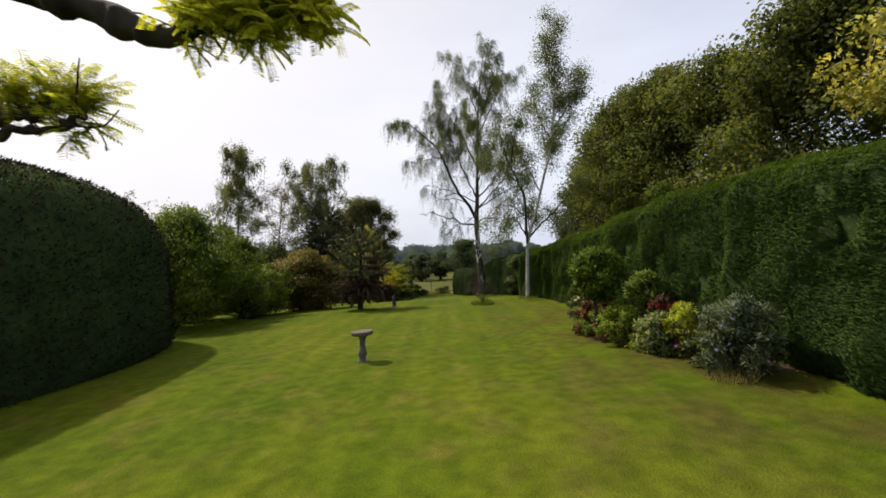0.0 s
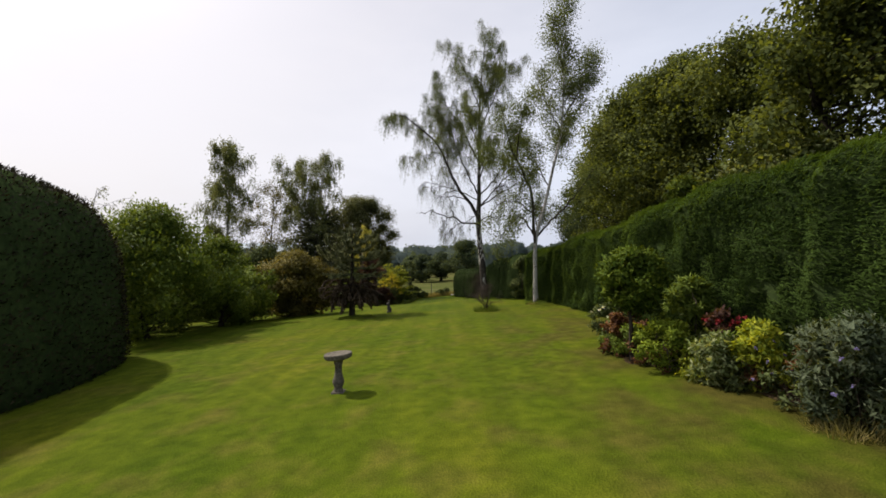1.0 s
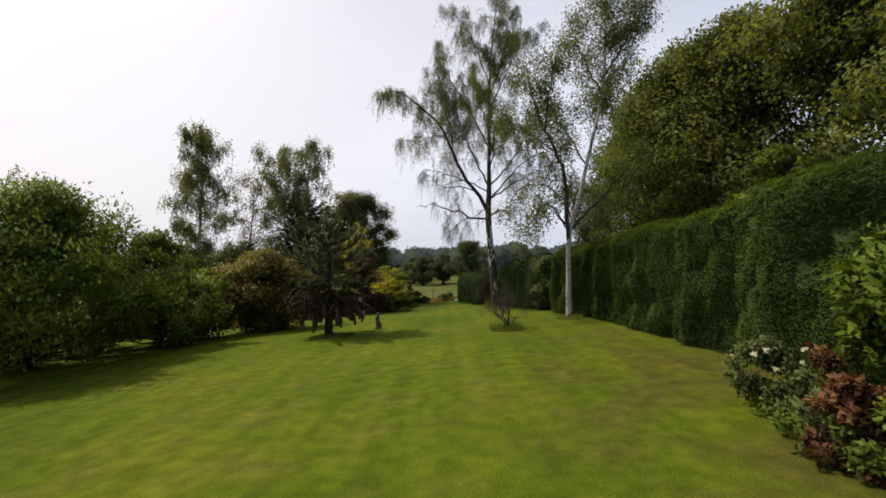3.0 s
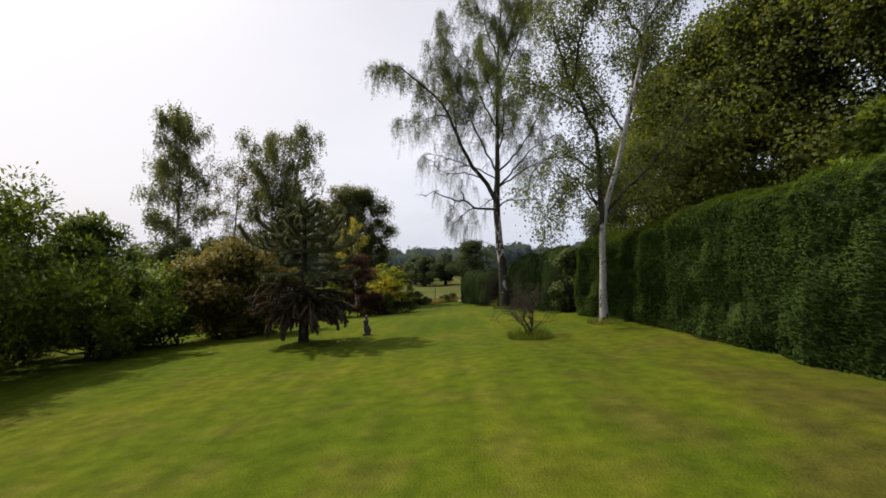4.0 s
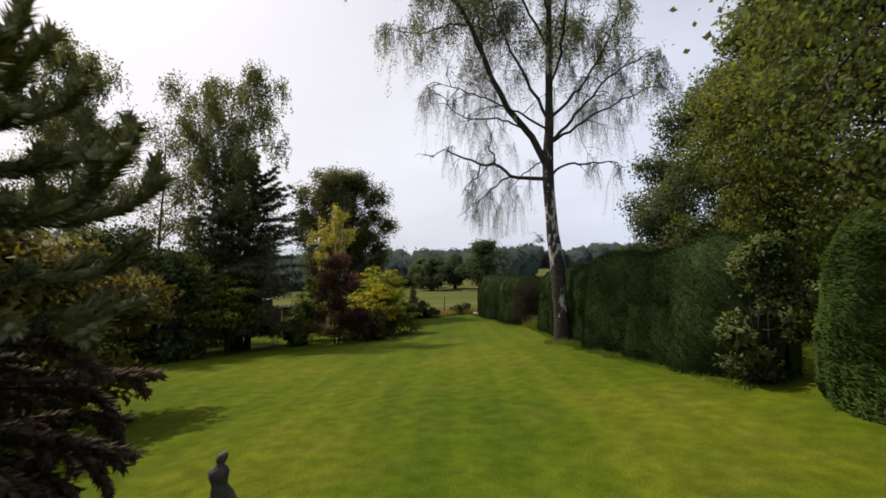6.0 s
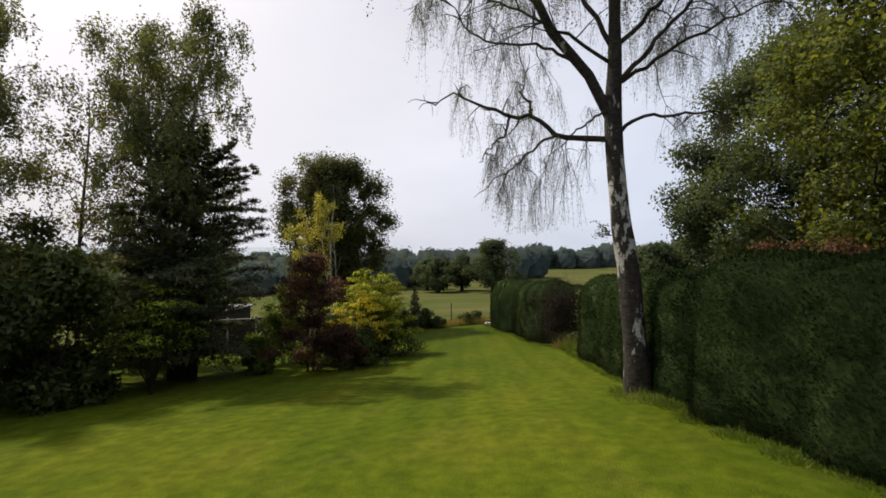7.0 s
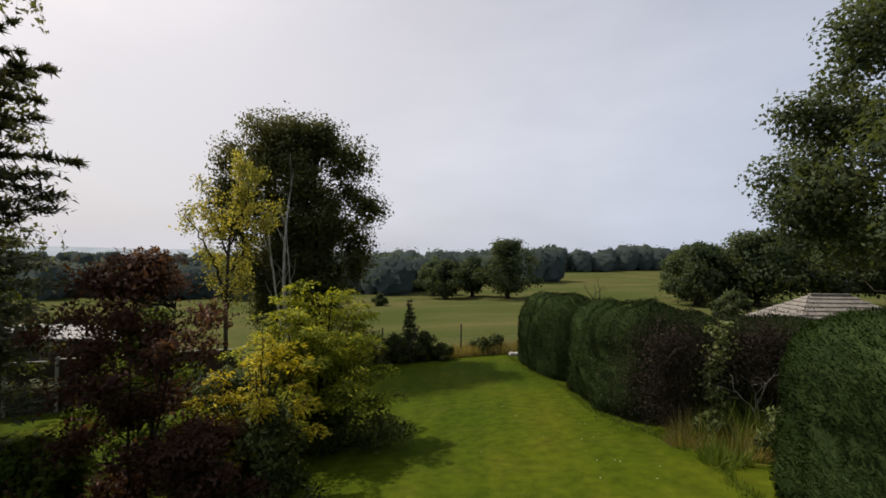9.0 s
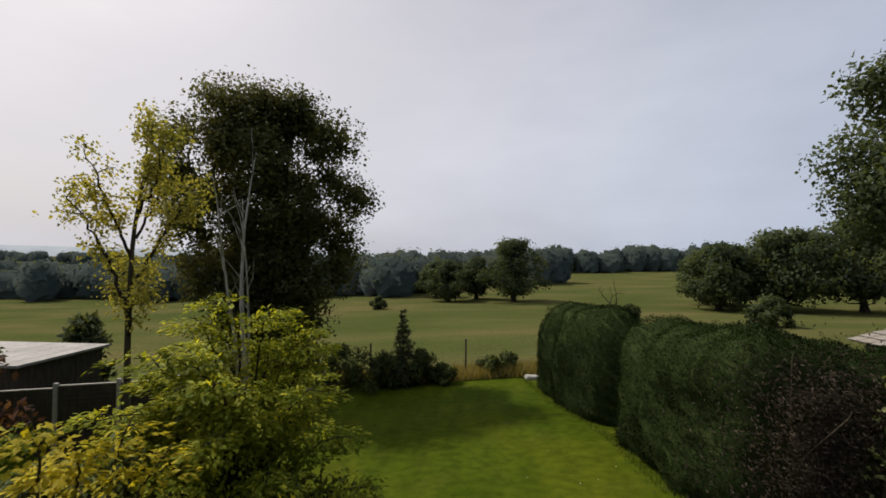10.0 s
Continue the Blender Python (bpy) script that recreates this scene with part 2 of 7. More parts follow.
OAK = leaf_material("oak_leaves", (0.044, 0.056, 0.018), (0.083, 0.105, 0.030), (0.145, 0.170, 0.048), 0.6, 0.45, 0.25)
# bluer and flatter in tone than OAK: meadow haze mixed into the colour
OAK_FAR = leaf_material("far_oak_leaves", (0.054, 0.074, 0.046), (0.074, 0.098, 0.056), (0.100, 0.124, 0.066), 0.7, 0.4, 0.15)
# the woodland's distance haze is put into this pale bluish leaf colour
WOOD_HAZED = leaf_material("hazed_wood_leaves", (0.083, 0.108, 0.110), (0.087, 0.113, 0.115), (0.093, 0.119, 0.120), 0.9, 0.4, 0.05)
SHRUB = leaf_material("laurel_leaves", (0.078, 0.119, 0.021), (0.116, 0.164, 0.029), (0.174, 0.224, 0.041), 0.5, 0.35, 0.4)
TOPIARY = leaf_material("clipped_shrub_leaves", (0.044, 0.077, 0.008), (0.077, 0.119, 0.012), (0.134, 0.172, 0.018), 0.6, 0.2, 1.2)
DARKSHRUB = leaf_material("dark_shrub_leaves", (0.066, 0.085, 0.037), (0.094, 0.118, 0.045), (0.132, 0.160, 0.056), 0.55, 0.25, 0.5)
BRONZE = leaf_material("bronze_leaves", (0.102, 0.092, 0.031), (0.140, 0.123, 0.040), (0.195, 0.167, 0.049), 0.55, 0.3, 0.6)
BIRCHLEAF = leaf_material("birch_leaves", (0.068, 0.090, 0.036), (0.104, 0.132, 0.052), (0.152, 0.182, 0.072), 0.45, 0.48, 0.3)
BACKBIRCH = leaf_material("dark_birch_leaves", (0.098, 0.113, 0.059), (0.132, 0.153, 0.076), (0.175, 0.199, 0.095), 0.5, 0.45, 0.3)
COPPER = leaf_material("copper_leaves", (0.042, 0.029, 0.019), (0.080, 0.045, 0.029), (0.152, 0.077, 0.048), 0.5, 0.3, 0.6)
EVERGREEN = leaf_material("evergreen_tree_leaves", (0.079, 0.086, 0.041), (0.106, 0.115, 0.050), (0.142, 0.149, 0.064), 0.55, 0.35, 0.3)
GOLD = leaf_material("golden_leaves", (0.220, 0.230, 0.068), (0.360, 0.350, 0.098), (0.530, 0.490, 0.165), 0.5, 0.45, 0.5)
YELLOW = leaf_material("bright_yellow_leaves", (0.34, 0.30, 0.026), (0.47, 0.41, 0.034), (0.60, 0.52, 0.05), 0.5, 0.45, 0.8)
GOLDGREEN = leaf_material("golden_green_leaves", (0.145, 0.190, 0.025), (0.268, 0.313, 0.036), (0.503, 0.503, 0.062), 0.5, 0.5, 0.9)
PURPLE = leaf_material("purple_maple_leaves", (0.059, 0.032, 0.029), (0.091, 0.048, 0.042), (0.142, 0.075, 0.057), 0.5, 0.38, 0.6)
CONIFER = leaf_material("conifer_needles", (0.064, 0.072, 0.051), (0.098, 0.108, 0.070), (0.141, 0.153, 0.089), 0.6, 0.3, 0.5)
ARAUCARIA = leaf_material("araucaria_scales", (0.101, 0.107, 0.057), (0.143, 0.152, 0.078), (0.202, 0.207, 0.101), 0.75, 0.05, 0.6)
FRESHLEAF = leaf_material("fresh_green_leaves", (0.116, 0.170, 0.019), (0.191, 0.255, 0.027), (0.297, 0.356, 0.045), 0.5, 0.35, 1.0)
REDLEAF = leaf_material("red_bronze_leaves", (0.078, 0.034, 0.023), (0.135, 0.061, 0.034), (0.205, 0.111, 0.049), 0.5, 0.35, 1.0)
GREYLEAF = leaf_material("grey_green_leaves", (0.050, 0.070, 0.038), (0.090, 0.112, 0.068), (0.160, 0.188, 0.128), 0.6, 0.3, 1.0)
VARIEGATED = leaf_material("pale_variegated_leaves", (0.10, 0.14, 0.05), (0.19, 0.23, 0.10), (0.34, 0.36, 0.19), 0.5, 0.35, 1.0)
WILLOW = leaf_material("willow_leaves", (0.050, 0.080, 0.030), (0.085, 0.120, 0.045), (0.130, 0.165, 0.065), 0.5, 0.35, 0.3)
WISTERIA = leaf_material("wisteria_leaflets", (0.22, 0.27, 0.04), (0.36, 0.40, 0.07), (0.50, 0.52, 0.12), 0.5, 0.6, 1.0)
GRASSLEAF = leaf_material("long_grass", (0.075, 0.125, 0.020), (0.120, 0.175, 0.030), (0.190, 0.215, 0.055), 0.6, 0.3, 0.8)
DRYGRASS = leaf_material("dry_grass", (0.150, 0.140, 0.050), (0.230, 0.200, 0.080), (0.330, 0.280, 0.130), 0.7, 0.3, 0.5)
DEADNEEDLE = leaf_material("dead_araucaria_scales", (0.042, 0.031, 0.022), (0.077, 0.055, 0.041), (0.135, 0.100, 0.073), 0.7, 0.06, 0.8)
DEADLEAF = leaf_material("dead_brown_sprays", (0.020, 0.015, 0.014), (0.038, 0.030, 0.024), (0.086, 0.069, 0.057), 0.8, 0.12, 0.8)
REDPETAL = leaf_material("red_petals", (0.128, 0.013, 0.019), (0.180, 0.019, 0.028), (0.240, 0.034, 0.045), 0.5, 0.3, 1.0)
WHITEPETAL = leaf_material("white_petals", (0.62, 0.60, 0.58), (0.72, 0.71, 0.68), (0.82, 0.81, 0.78), 0.5, 0.3, 1.0)
BLUEPETAL = leaf_material("violet_petals", (0.15, 0.12, 0.34), (0.22, 0.18, 0.44), (0.34, 0.30, 0.56), 0.5, 0.3, 1.0)
BARK = bark_material("grey_brown_bark", (0.035, 0.028, 0.02), (0.11, 0.09, 0.065))
DARKBARK = bark_material("dark_bark", (0.016, 0.013, 0.010), (0.055, 0.044, 0.034), 9.0, strength=1.0)
PALEBARK = bark_material("bleached_dead_wood", (0.22, 0.20, 0.17), (0.46, 0.43, 0.38), 8.0)
TWIG = bark_material("dry_twig_bark", (0.028, 0.021, 0.016), (0.085, 0.066, 0.050), 14.0)
BIRCHTWIG = bark_material("birch_twig_bark", (0.028, 0.021, 0.017), (0.065, 0.051, 0.042), 10.0)
BIRCH = birch_bark_material("birch_bark", 0.55, 3.0, [(0.0, 0.62), (0.3, 0.46), (1.0, 0.40)], 0.52)
# above 6 m the bark colour carries the darkness of a backlit stem
BIRCHDARK = birch_bark_material("fissured_birch_bark", 0.53, 10.0, [(0.0, 0.70), (0.2, 0.66), (0.4, 0.545), (0.55, 0.56), (0.7, 0.74), (1.0, 0.74)], 0.7)
STONE = plain_material("weathered_stone", (0.050, 0.042, 0.030), (0.155, 0.134, 0.100), 26.0, 0.9, 0.7, 0.014)
BRONZESTONE = plain_material("dark_weathered_stone", (0.030, 0.027, 0.021), (0.085, 0.074, 0.058), 24.0, 0.75, 0.5, 0.01)
WHITESTONE = plain_material("pale_stone", (0.30, 0.29, 0.27), (0.46, 0.45, 0.42), 12.0, 0.9, 0.4, 0.01)
ROOFFELT = plain_material("pale_roof_sheet", (0.22, 0.215, 0.21), (0.33, 0.32, 0.31), 6.0, 0.7, 0.2, 0.01)
TILE = plain_material("grey_roof_tile", (0.15, 0.135, 0.12), (0.27, 0.25, 0.22), 12.0, 0.85, 0.4, 0.01)
BOARD = plain_material("dark_stained_board", (0.025, 0.020, 0.017), (0.065, 0.050, 0.040), 9.0, 0.8, 0.4, 0.01, 0.0, (1, 1, 0.2))
POSTWOOD = plain_material("weathered_post_wood", (0.030, 0.025, 0.020), (0.080, 0.066, 0.052), 18.0, 0.85, 0.5, 0.01, 0.0, (1, 1, 0.2))
WIRE = plain_material("fence_wire", (0.16, 0.155, 0.15), (0.26, 0.255, 0.25), 30.0, 0.5, 0.1, 0.002, 0.9)
# horizon hills, their base colour painted with the pale blue of haze
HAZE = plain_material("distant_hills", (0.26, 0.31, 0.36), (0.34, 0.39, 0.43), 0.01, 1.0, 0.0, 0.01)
CONCRETE = plain_material("pale_concrete", (0.30, 0.29, 0.27), (0.44, 0.42, 0.39), 14.0, 0.9, 0.3, 0.006)


# ---- shape of the land ----
FY = np.array([-400, -15, 0, 10, 15, 25, 36, 50, 63, 75, 100, 130, 200, 255, 400, 900, 3000], float)
FZ = np.array([0.0, 0.1, 0.15, 0.2, 0.05, -0.42, -1.33, -2.9, -3.85, -4.6, -6.0, -6.6, -7.6, -6.5, -4.0, -3.0, -2.0], float)


def smooth_profile(y):
    """A curve through the profile's heights without kinks."""
    y = np.clip(np.asarray(y, float), FY[0], FY[-1])
    d = np.gradient(FZ, FY)
    i = np.clip(np.searchsorted(FY, y) - 1, 0, len(FY) - 2)
    h = FY[i + 1] - FY[i]
    s = (y - FY[i]) / h
    return (1 + 2 * s) * (1 - s) ** 2 * FZ[i] + s * (1 - s) ** 2 * h * d[i] + s * s * (3 - 2 * s) * FZ[i + 1] + s * s * (s - 1) * h * d[i + 1]


def ground_z(x, y):
    x, y = np.asarray(x, float), np.asarray(y, float)
    far = np.clip((y - 62) / 50, 0, 1)
    side = np.where(x < 0, 0.045, 0.02)
    reach = np.where(x < 0, 120.0, 160.0)
    near_x = 26 * np.tanh(x / 26)
    z = smooth_profile(y) + (1 - far) * 0.07 * near_x + far * side * reach * np.tanh(x / reach)
    return z + 0.035 * np.sin(x * 0.55 + 0.8) * np.sin(y * 0.41) + 0.02 * np.sin(x * 1.3 + y * 0.9)


def gz(x, y):
    return float(ground_z(x, y))


# ---- mesh tools ----
class Geo:
    """Gathers vertices and four-sided or three-sided faces for one mesh."""

    def __init__(self):
        self.v, self.q, self.t, self.n, self.lean = [], [], [], 0, {}

    def add(self, v, q=None, t=None, face=None):
        v = np.asarray(v, float).reshape(-1, 3)
        if face is not None:
            self.lean[len(self.v)] = face
        if q is not None and len(q):
            self.q.append(np.asarray(q, np.int64) + self.n)
        if t is not None and len(t):
            self.t.append(np.asarray(t, np.int64) + self.n)
        self.v.append(v)
        self.n += len(v)
        return self

    def mesh(self, name, material, smooth=False):
        me = bpy.data.meshes.new(name)
        v = np.concatenate(self.v)
        q = np.concatenate(self.q) if self.q else np.zeros((0, 4), np.int64)
        t = np.concatenate(self.t) if self.t else np.zeros((0, 3), np.int64)
        loops = np.concatenate([q.ravel(), t.ravel()])
        totals = np.concatenate([np.full(len(q), 4), np.full(len(t), 3)])
        starts = np.concatenate([[0], np.cumsum(totals)[:-1]]) if len(totals) else np.zeros(0)
        me.vertices.add(len(v))
        me.vertices.foreach_set("co", v.astype(np.float32).ravel())
        me.loops.add(len(loops))
        me.loops.foreach_set("vertex_index", loops.astype(np.int32))
        me.polygons.add(len(totals))
        me.polygons.foreach_set("loop_start", starts.astype(np.int32))
        me.polygons.foreach_set("loop_total", totals.astype(np.int32))
        me.polygons.foreach_set("use_smooth", np.full(len(totals), smooth))
        me.update(calc_edges=True)
        me.materials.append(material)
        if self.lean:
            # leaves share the soft turn of the clump that they belong to
            me.polygons.foreach_set("use_smooth", np.ones(len(totals), bool))
            turn = [self.lean.get(k, np.zeros_like(block)) for k, block in enumerate(self.v)]
            me.normals_split_custom_set_from_vertices(np.concatenate(turn).astype(np.float32))
        return me


def part(name, geo, material, parent=None, label="", smooth=False):
    """Links a Geo or a bmesh as one mesh object under a thing or a part."""
    if isinstance(geo, Geo):
        me = geo.mesh(name, material, smooth)
    else:
        me = bpy.data.meshes.new(name)
        geo.to_mesh(me)
        geo.free()
        me.materials.append(material)
        for p in me.polygons:
            p.use_smooth = smooth
    ob = new(name, me)
    if parent is not None:
        ob.parent = parent
    if label:
        tagged(ob, label)
    return ob


def thing(name, x, y, z, label, category, group="", kind="", turn=0.0):
    ob = new(name)
    ob.empty_display_size = 0.2
    ob.matrix_world = pose(x, y, z, 0, 0, turn)
    return tagged(ob, label, category, group, kind)


def unit(v):
    v = np.asarray(v, float)
    return v / np.maximum(np.linalg.norm(v, axis=-1, keepdims=True), 1e-9)


def tube(geo, pts, radii, sides=6, knots=0.0, rings=0):
    """A tapering tube along a polyline, closed at its tip; knots roughens its girth."""
    if rings:
        w = np.linspace(0, 1, rings)
        s = np.linspace(0, 1, len(pts))
        pts, radii = np.stack([np.interp(w, s, np.asarray(pts)[:, c]) for c in range(3)], -1), np.interp(w, s, radii)
    pts = np.asarray(pts, float)
    k = len(pts)
    radii = np.broadcast_to(np.asarray(radii, float), (k,))
    d = unit(np.gradient(pts, axis=0))
    ref = np.where(np.abs(d[:, 2:3]) > 0.9, np.array([[1.0, 0, 0]]), np.array([[0, 0, 1.0]]))
    ref = np.broadcast_to(ref[k // 2], d.shape)
    a = unit(np.cross(d, ref))
    b = np.cross(d, a)
    ang = np.arange(sides) * 2 * np.pi / sides
    swell = np.ones((k, sides))
    if knots:
        run = np.concatenate([[0], np.cumsum(np.linalg.norm(np.diff(pts, axis=0), axis=1))])
        for r in range(k):
            for c in range(sides):
                q = Vector((math.cos(ang[c]) * 1.3, math.sin(ang[c]) * 1.3, run[r] * 0.35 / max(radii[0], 0.03)))
                swell[r, c] += knots * (noise.noise(q) + 0.6 * noise.noise(q * 2.7))
    ring = pts[:, None, :] + (radii[:, None] * swell)[:, :, None] * (np.cos(ang)[None, :, None] * a[:, None, :] + np.sin(ang)[None, :, None] * b[:, None, :])
    i = np.arange(k - 1)[:, None] * sides
    j = np.arange(sides)[None, :]
    j2 = (j + 1) % sides
    q = np.stack([i + j, i + j2, i + sides + j2, i + sides + j], -1).reshape(-1, 4)
    v = np.concatenate([ring.reshape(-1, 3), pts[-1:] + d[-1:] * radii[-1]])
    top = (k - 1) * sides
    t = np.stack([top + j[0], top + j2[0], np.full(sides, len(v) - 1)], -1)
    geo.add(v, q, t)


def strands(geo, paths, radius):
    """Many thin three-sided twigs at once. paths: (n, k, 3)."""
    n, k, _ = paths.shape
    ang = np.arange(3) * 2 * np.pi / 3
    off = np.stack([np.cos(ang), np.sin(ang), np.zeros(3)], -1)
    r = radius * np.linspace(1, 0.35, k)
    v = paths[:, :, None, :] + r[None, :, None, None] * off[None, None]
    base = (np.arange(n)[:, None, None] * k + np.arange(k - 1)[None, :, None]) * 3
    j = np.arange(3)[None, None, :]
    j2 = (j + 1) % 3
    q = np.stack([base + j, base + j2, base + 3 + j2, base + 3 + j], -1).reshape(-1, 4)
    geo.add(v.reshape(-1, 3), q)


def leaves(geo, p, d, up, length, width, fold=0.25, blade=False, face=None):
    """Leaf blades: p their foot, d the way they point, up roughly their face; blade: plain tapering ones; face: the clump's own outward way at each leaf."""
    p, d = np.asarray(p, float), unit(d)
    s = unit(np.cross(d, up))
    nrm = np.cross(s, d)
    if face is not None:
        face = unit(face)
        s = s * np.where(np.sum(nrm * face, 1, keepdims=True) < 0, -1.0, 1.0)
        nrm = np.cross(s, d)
    length = np.broadcast_to(np.asarray(length, float), (len(p),))[:, None]
    width = np.broadcast_to(np.asarray(width, float), (len(p),))[:, None]
    if blade:
        v = np.stack([p + s * width * 0.5, p + d * length, p - s * width * 0.5], 1)
        geo.add(v.reshape(-1, 3), None, np.arange(len(p))[:, None] * 3 + np.array([[0, 1, 2]]), None if face is None else np.repeat(face, 3, 0))
        return
    mid = p + d * length * 0.45 - nrm * length * fold * 0.2
    v = np.stack([p, mid + s * width * 0.5 + nrm * width * fold, p + d * length, mid - s * width * 0.5 + nrm * width * fold], 1)
    i = np.arange(len(p))[:, None] * 4
    geo.add(v.reshape(-1, 3), i + np.array([[0, 1, 2, 3]]), None, None if face is None else np.repeat(face, 4, 0))


def ball_dirs(rng, n):
    v = rng.normal(size=(n, 3))
    return unit(v)


def wander(rng, start, way, length, steps=7, bend=0.12, lift=0.0):
    """A branch's line: starts along way, wanders, and lifts (or droops)."""
    pts = [np.asarray(start, float)]
    d = unit(np.asarray(way, float))
    for _ in range(steps):
        d = unit(d + rng.normal(size=3) * bend + np.array([0, 0, lift]) / steps)
        pts.append(pts[-1] + d * length / steps)
    return np.array(pts)


def broadleaf(name, label, category, x, y, height, spread, leaf_mat, seed, bark=None, profile=None, foot=0.12, clumps=60, count=16000, leaf=0.2, trunk=0.25,
              group="", clump_size=0.26, hollow=0.35, squash=0.75, stems=1, droop=0.2, off=(0.0, 0.0), slim=0.55, heart=0.1, ragged=0.08, lay=0.0):
    """A crown of leafy clumps carried by limbs. profile: (height share, radius share) from the crown's foot to its top."""
    rng = np.random.default_rng(seed)
    z0 = gz(x, y) - 0.06
    root = thing(name, x, y, z0, label, category, group)
    profile = profile or [(0, 0.55), (0.2, 0.92), (0.45, 1.0), (0.7, 0.85), (0.88, 0.55), (1, 0.2)]
    pu, pr = zip(*profile)
    lo, hi = height * foot, height
    u = rng.beta(1.15, 1.0, clumps)
    ang = np.arange(clumps) * 2.39996 + rng.normal(size=clumps) * 0.4
    wob = 1 + 0.16 * np.sin(ang * 2 + seed) + 0.1 * np.sin(ang * 3 + 2 * seed)
    rad = np.interp(u, pu, pr) * spread * wob * np.where(np.arange(clumps) % 4 == 0, 0.55 * rng.random(clumps) ** 0.5, 1 - hollow * rng.random(clumps) ** 1.5)
    rad = rad * (1 + ragged * rng.normal(size=clumps))
    size = spread * clump_size * (0.65 + 0.7 * rng.random(clumps))
    rad = np.maximum(rad - size * 0.55, 0)
    cz = lo + (hi - lo) * u
    cz = np.minimum(cz, hi - size * 0.5)
    cz = np.maximum(cz, lo + size * 0.35)
    c = np.stack([rad * np.cos(ang) + off[0] * u, rad * np.sin(ang) + off[1] * u, cz], -1)
    limbs = Geo()
    for s in range(stems):
        wood = Geo()
        a = rng.random() * 6.28
        lean = np.array([np.cos(a), np.sin(a), 0]) * (0.25 * spread / height if stems > 1 else 0.02) + np.array([off[0], off[1], 0]) / height
        top = wander(rng, [0.1 * np.cos(a) * (stems > 1), 0.1 * np.sin(a) * (stems > 1), -0.1], np.array([0, 0, 1.0]) + lean, height * 0.86, 9, 0.05)
        rr = trunk * np.linspace(1, 0.12, len(top)) / (stems ** 0.5)
        rr[0] *= 1.45
        tube(wood, top, rr, 8)
        part("trunk" if stems == 1 else "stem", wood, bark or BARK, root, smooth=True)
        for ci in range(s, clumps, stems * 2 if clumps > 70 else stems):
            h = np.clip((cz[ci] - 0.45 * rad[ci]) / (height * 0.86), max(0.1, foot * 0.8), 0.95)
            k = h * (len(top) - 1)
            f = top[int(k)] * (1 - k % 1) + top[min(int(k) + 1, len(top) - 1)] * (k % 1)
            w = np.linspace(0, 1, 6)[:, None]
            line = f * (1 - w) + c[ci] * w + np.sin(w * np.pi) * np.array([0, 0, -0.06 * spread]) + rng.normal(size=(6, 3)) * 0.02 * spread * np.sin(w * np.pi)
            tube(limbs, line, trunk * 0.26 * np.linspace(1, 0.15, 6), 5)
    tagged(part("limb", limbs, bark or BARK, root, smooth=True), kind="stuff")
    share = size**2 / np.sum(size**2)
    who = rng.choice(clumps, count, p=share)
    dirs = ball_dirs(rng, count)
    shell = rng.random(count) ** 0.33
    lump = 1 + 0.22 * np.sin(dirs[:, 0] * 5 + who) * np.sin(dirs[:, 1] * 5 + who * 1.7) + 0.05 * rng.normal(size=count)
    p = c[who] + dirs * (size[who] * shell * lump)[:, None] * np.array([1, 1, squash])
    p[:, 2] = np.maximum(p[:, 2], 0.03)
    stray = rng.normal(size=(count, 3))
    if lay:
        # leaves that lie along the surface of the crown
        flat = stray - dirs * np.sum(stray * dirs, 1, keepdims=True)
        stray = flat * lay + stray * (1 - lay)
    d = unit(dirs * 0.7 * (1 - lay) + stray * 0.8 - np.array([0, 0, droop]))
    up = unit(dirs * (0.6 + lay) + np.array([0, 0, 0.8 * (1 - 0.6 * lay)]) + rng.normal(size=(count, 3)) * 0.5)
    ln = leaf * (0.6 + 0.8 * rng.random(count))
    crown = Geo()
    middle = np.array([off[0] * 0.4, off[1] * 0.4, lo + 0.4 * (hi - lo)])
    soft = dirs * 0.6 + unit(p - middle) * 0.35 + np.array([0, 0, 0.12]) + rng.normal(size=(count, 3)) * 0.24
    leaves(crown, p, d, up, ln, ln * slim, face=soft)
    # the shaded heart of each clump
    inner = int(count * heart)
    if inner:
        w2 = rng.choice(clumps, inner, p=share)
        p2 = c[w2] + ball_dirs(rng, inner) * (size[w2] * 0.5 * rng.random(inner) ** 0.5)[:, None] * np.array([1, 1, squash])
        p2[:, 2] = np.maximum(p2[:, 2], 0.03)
        l2 = leaf * 1.6 * (0.7 + 0.6 * rng.random(inner))
        leaves(crown, p2, rng.normal(size=(inner, 3)), rng.normal(size=(inner, 3)) + np.array([0, 0, 0.6]), l2, l2 * 0.7, blade=True, face=p2 - c[w2] + rng.normal(size=(inner, 3)) * 0.1)
    part("crown", crown, leaf_mat, root)
    return root


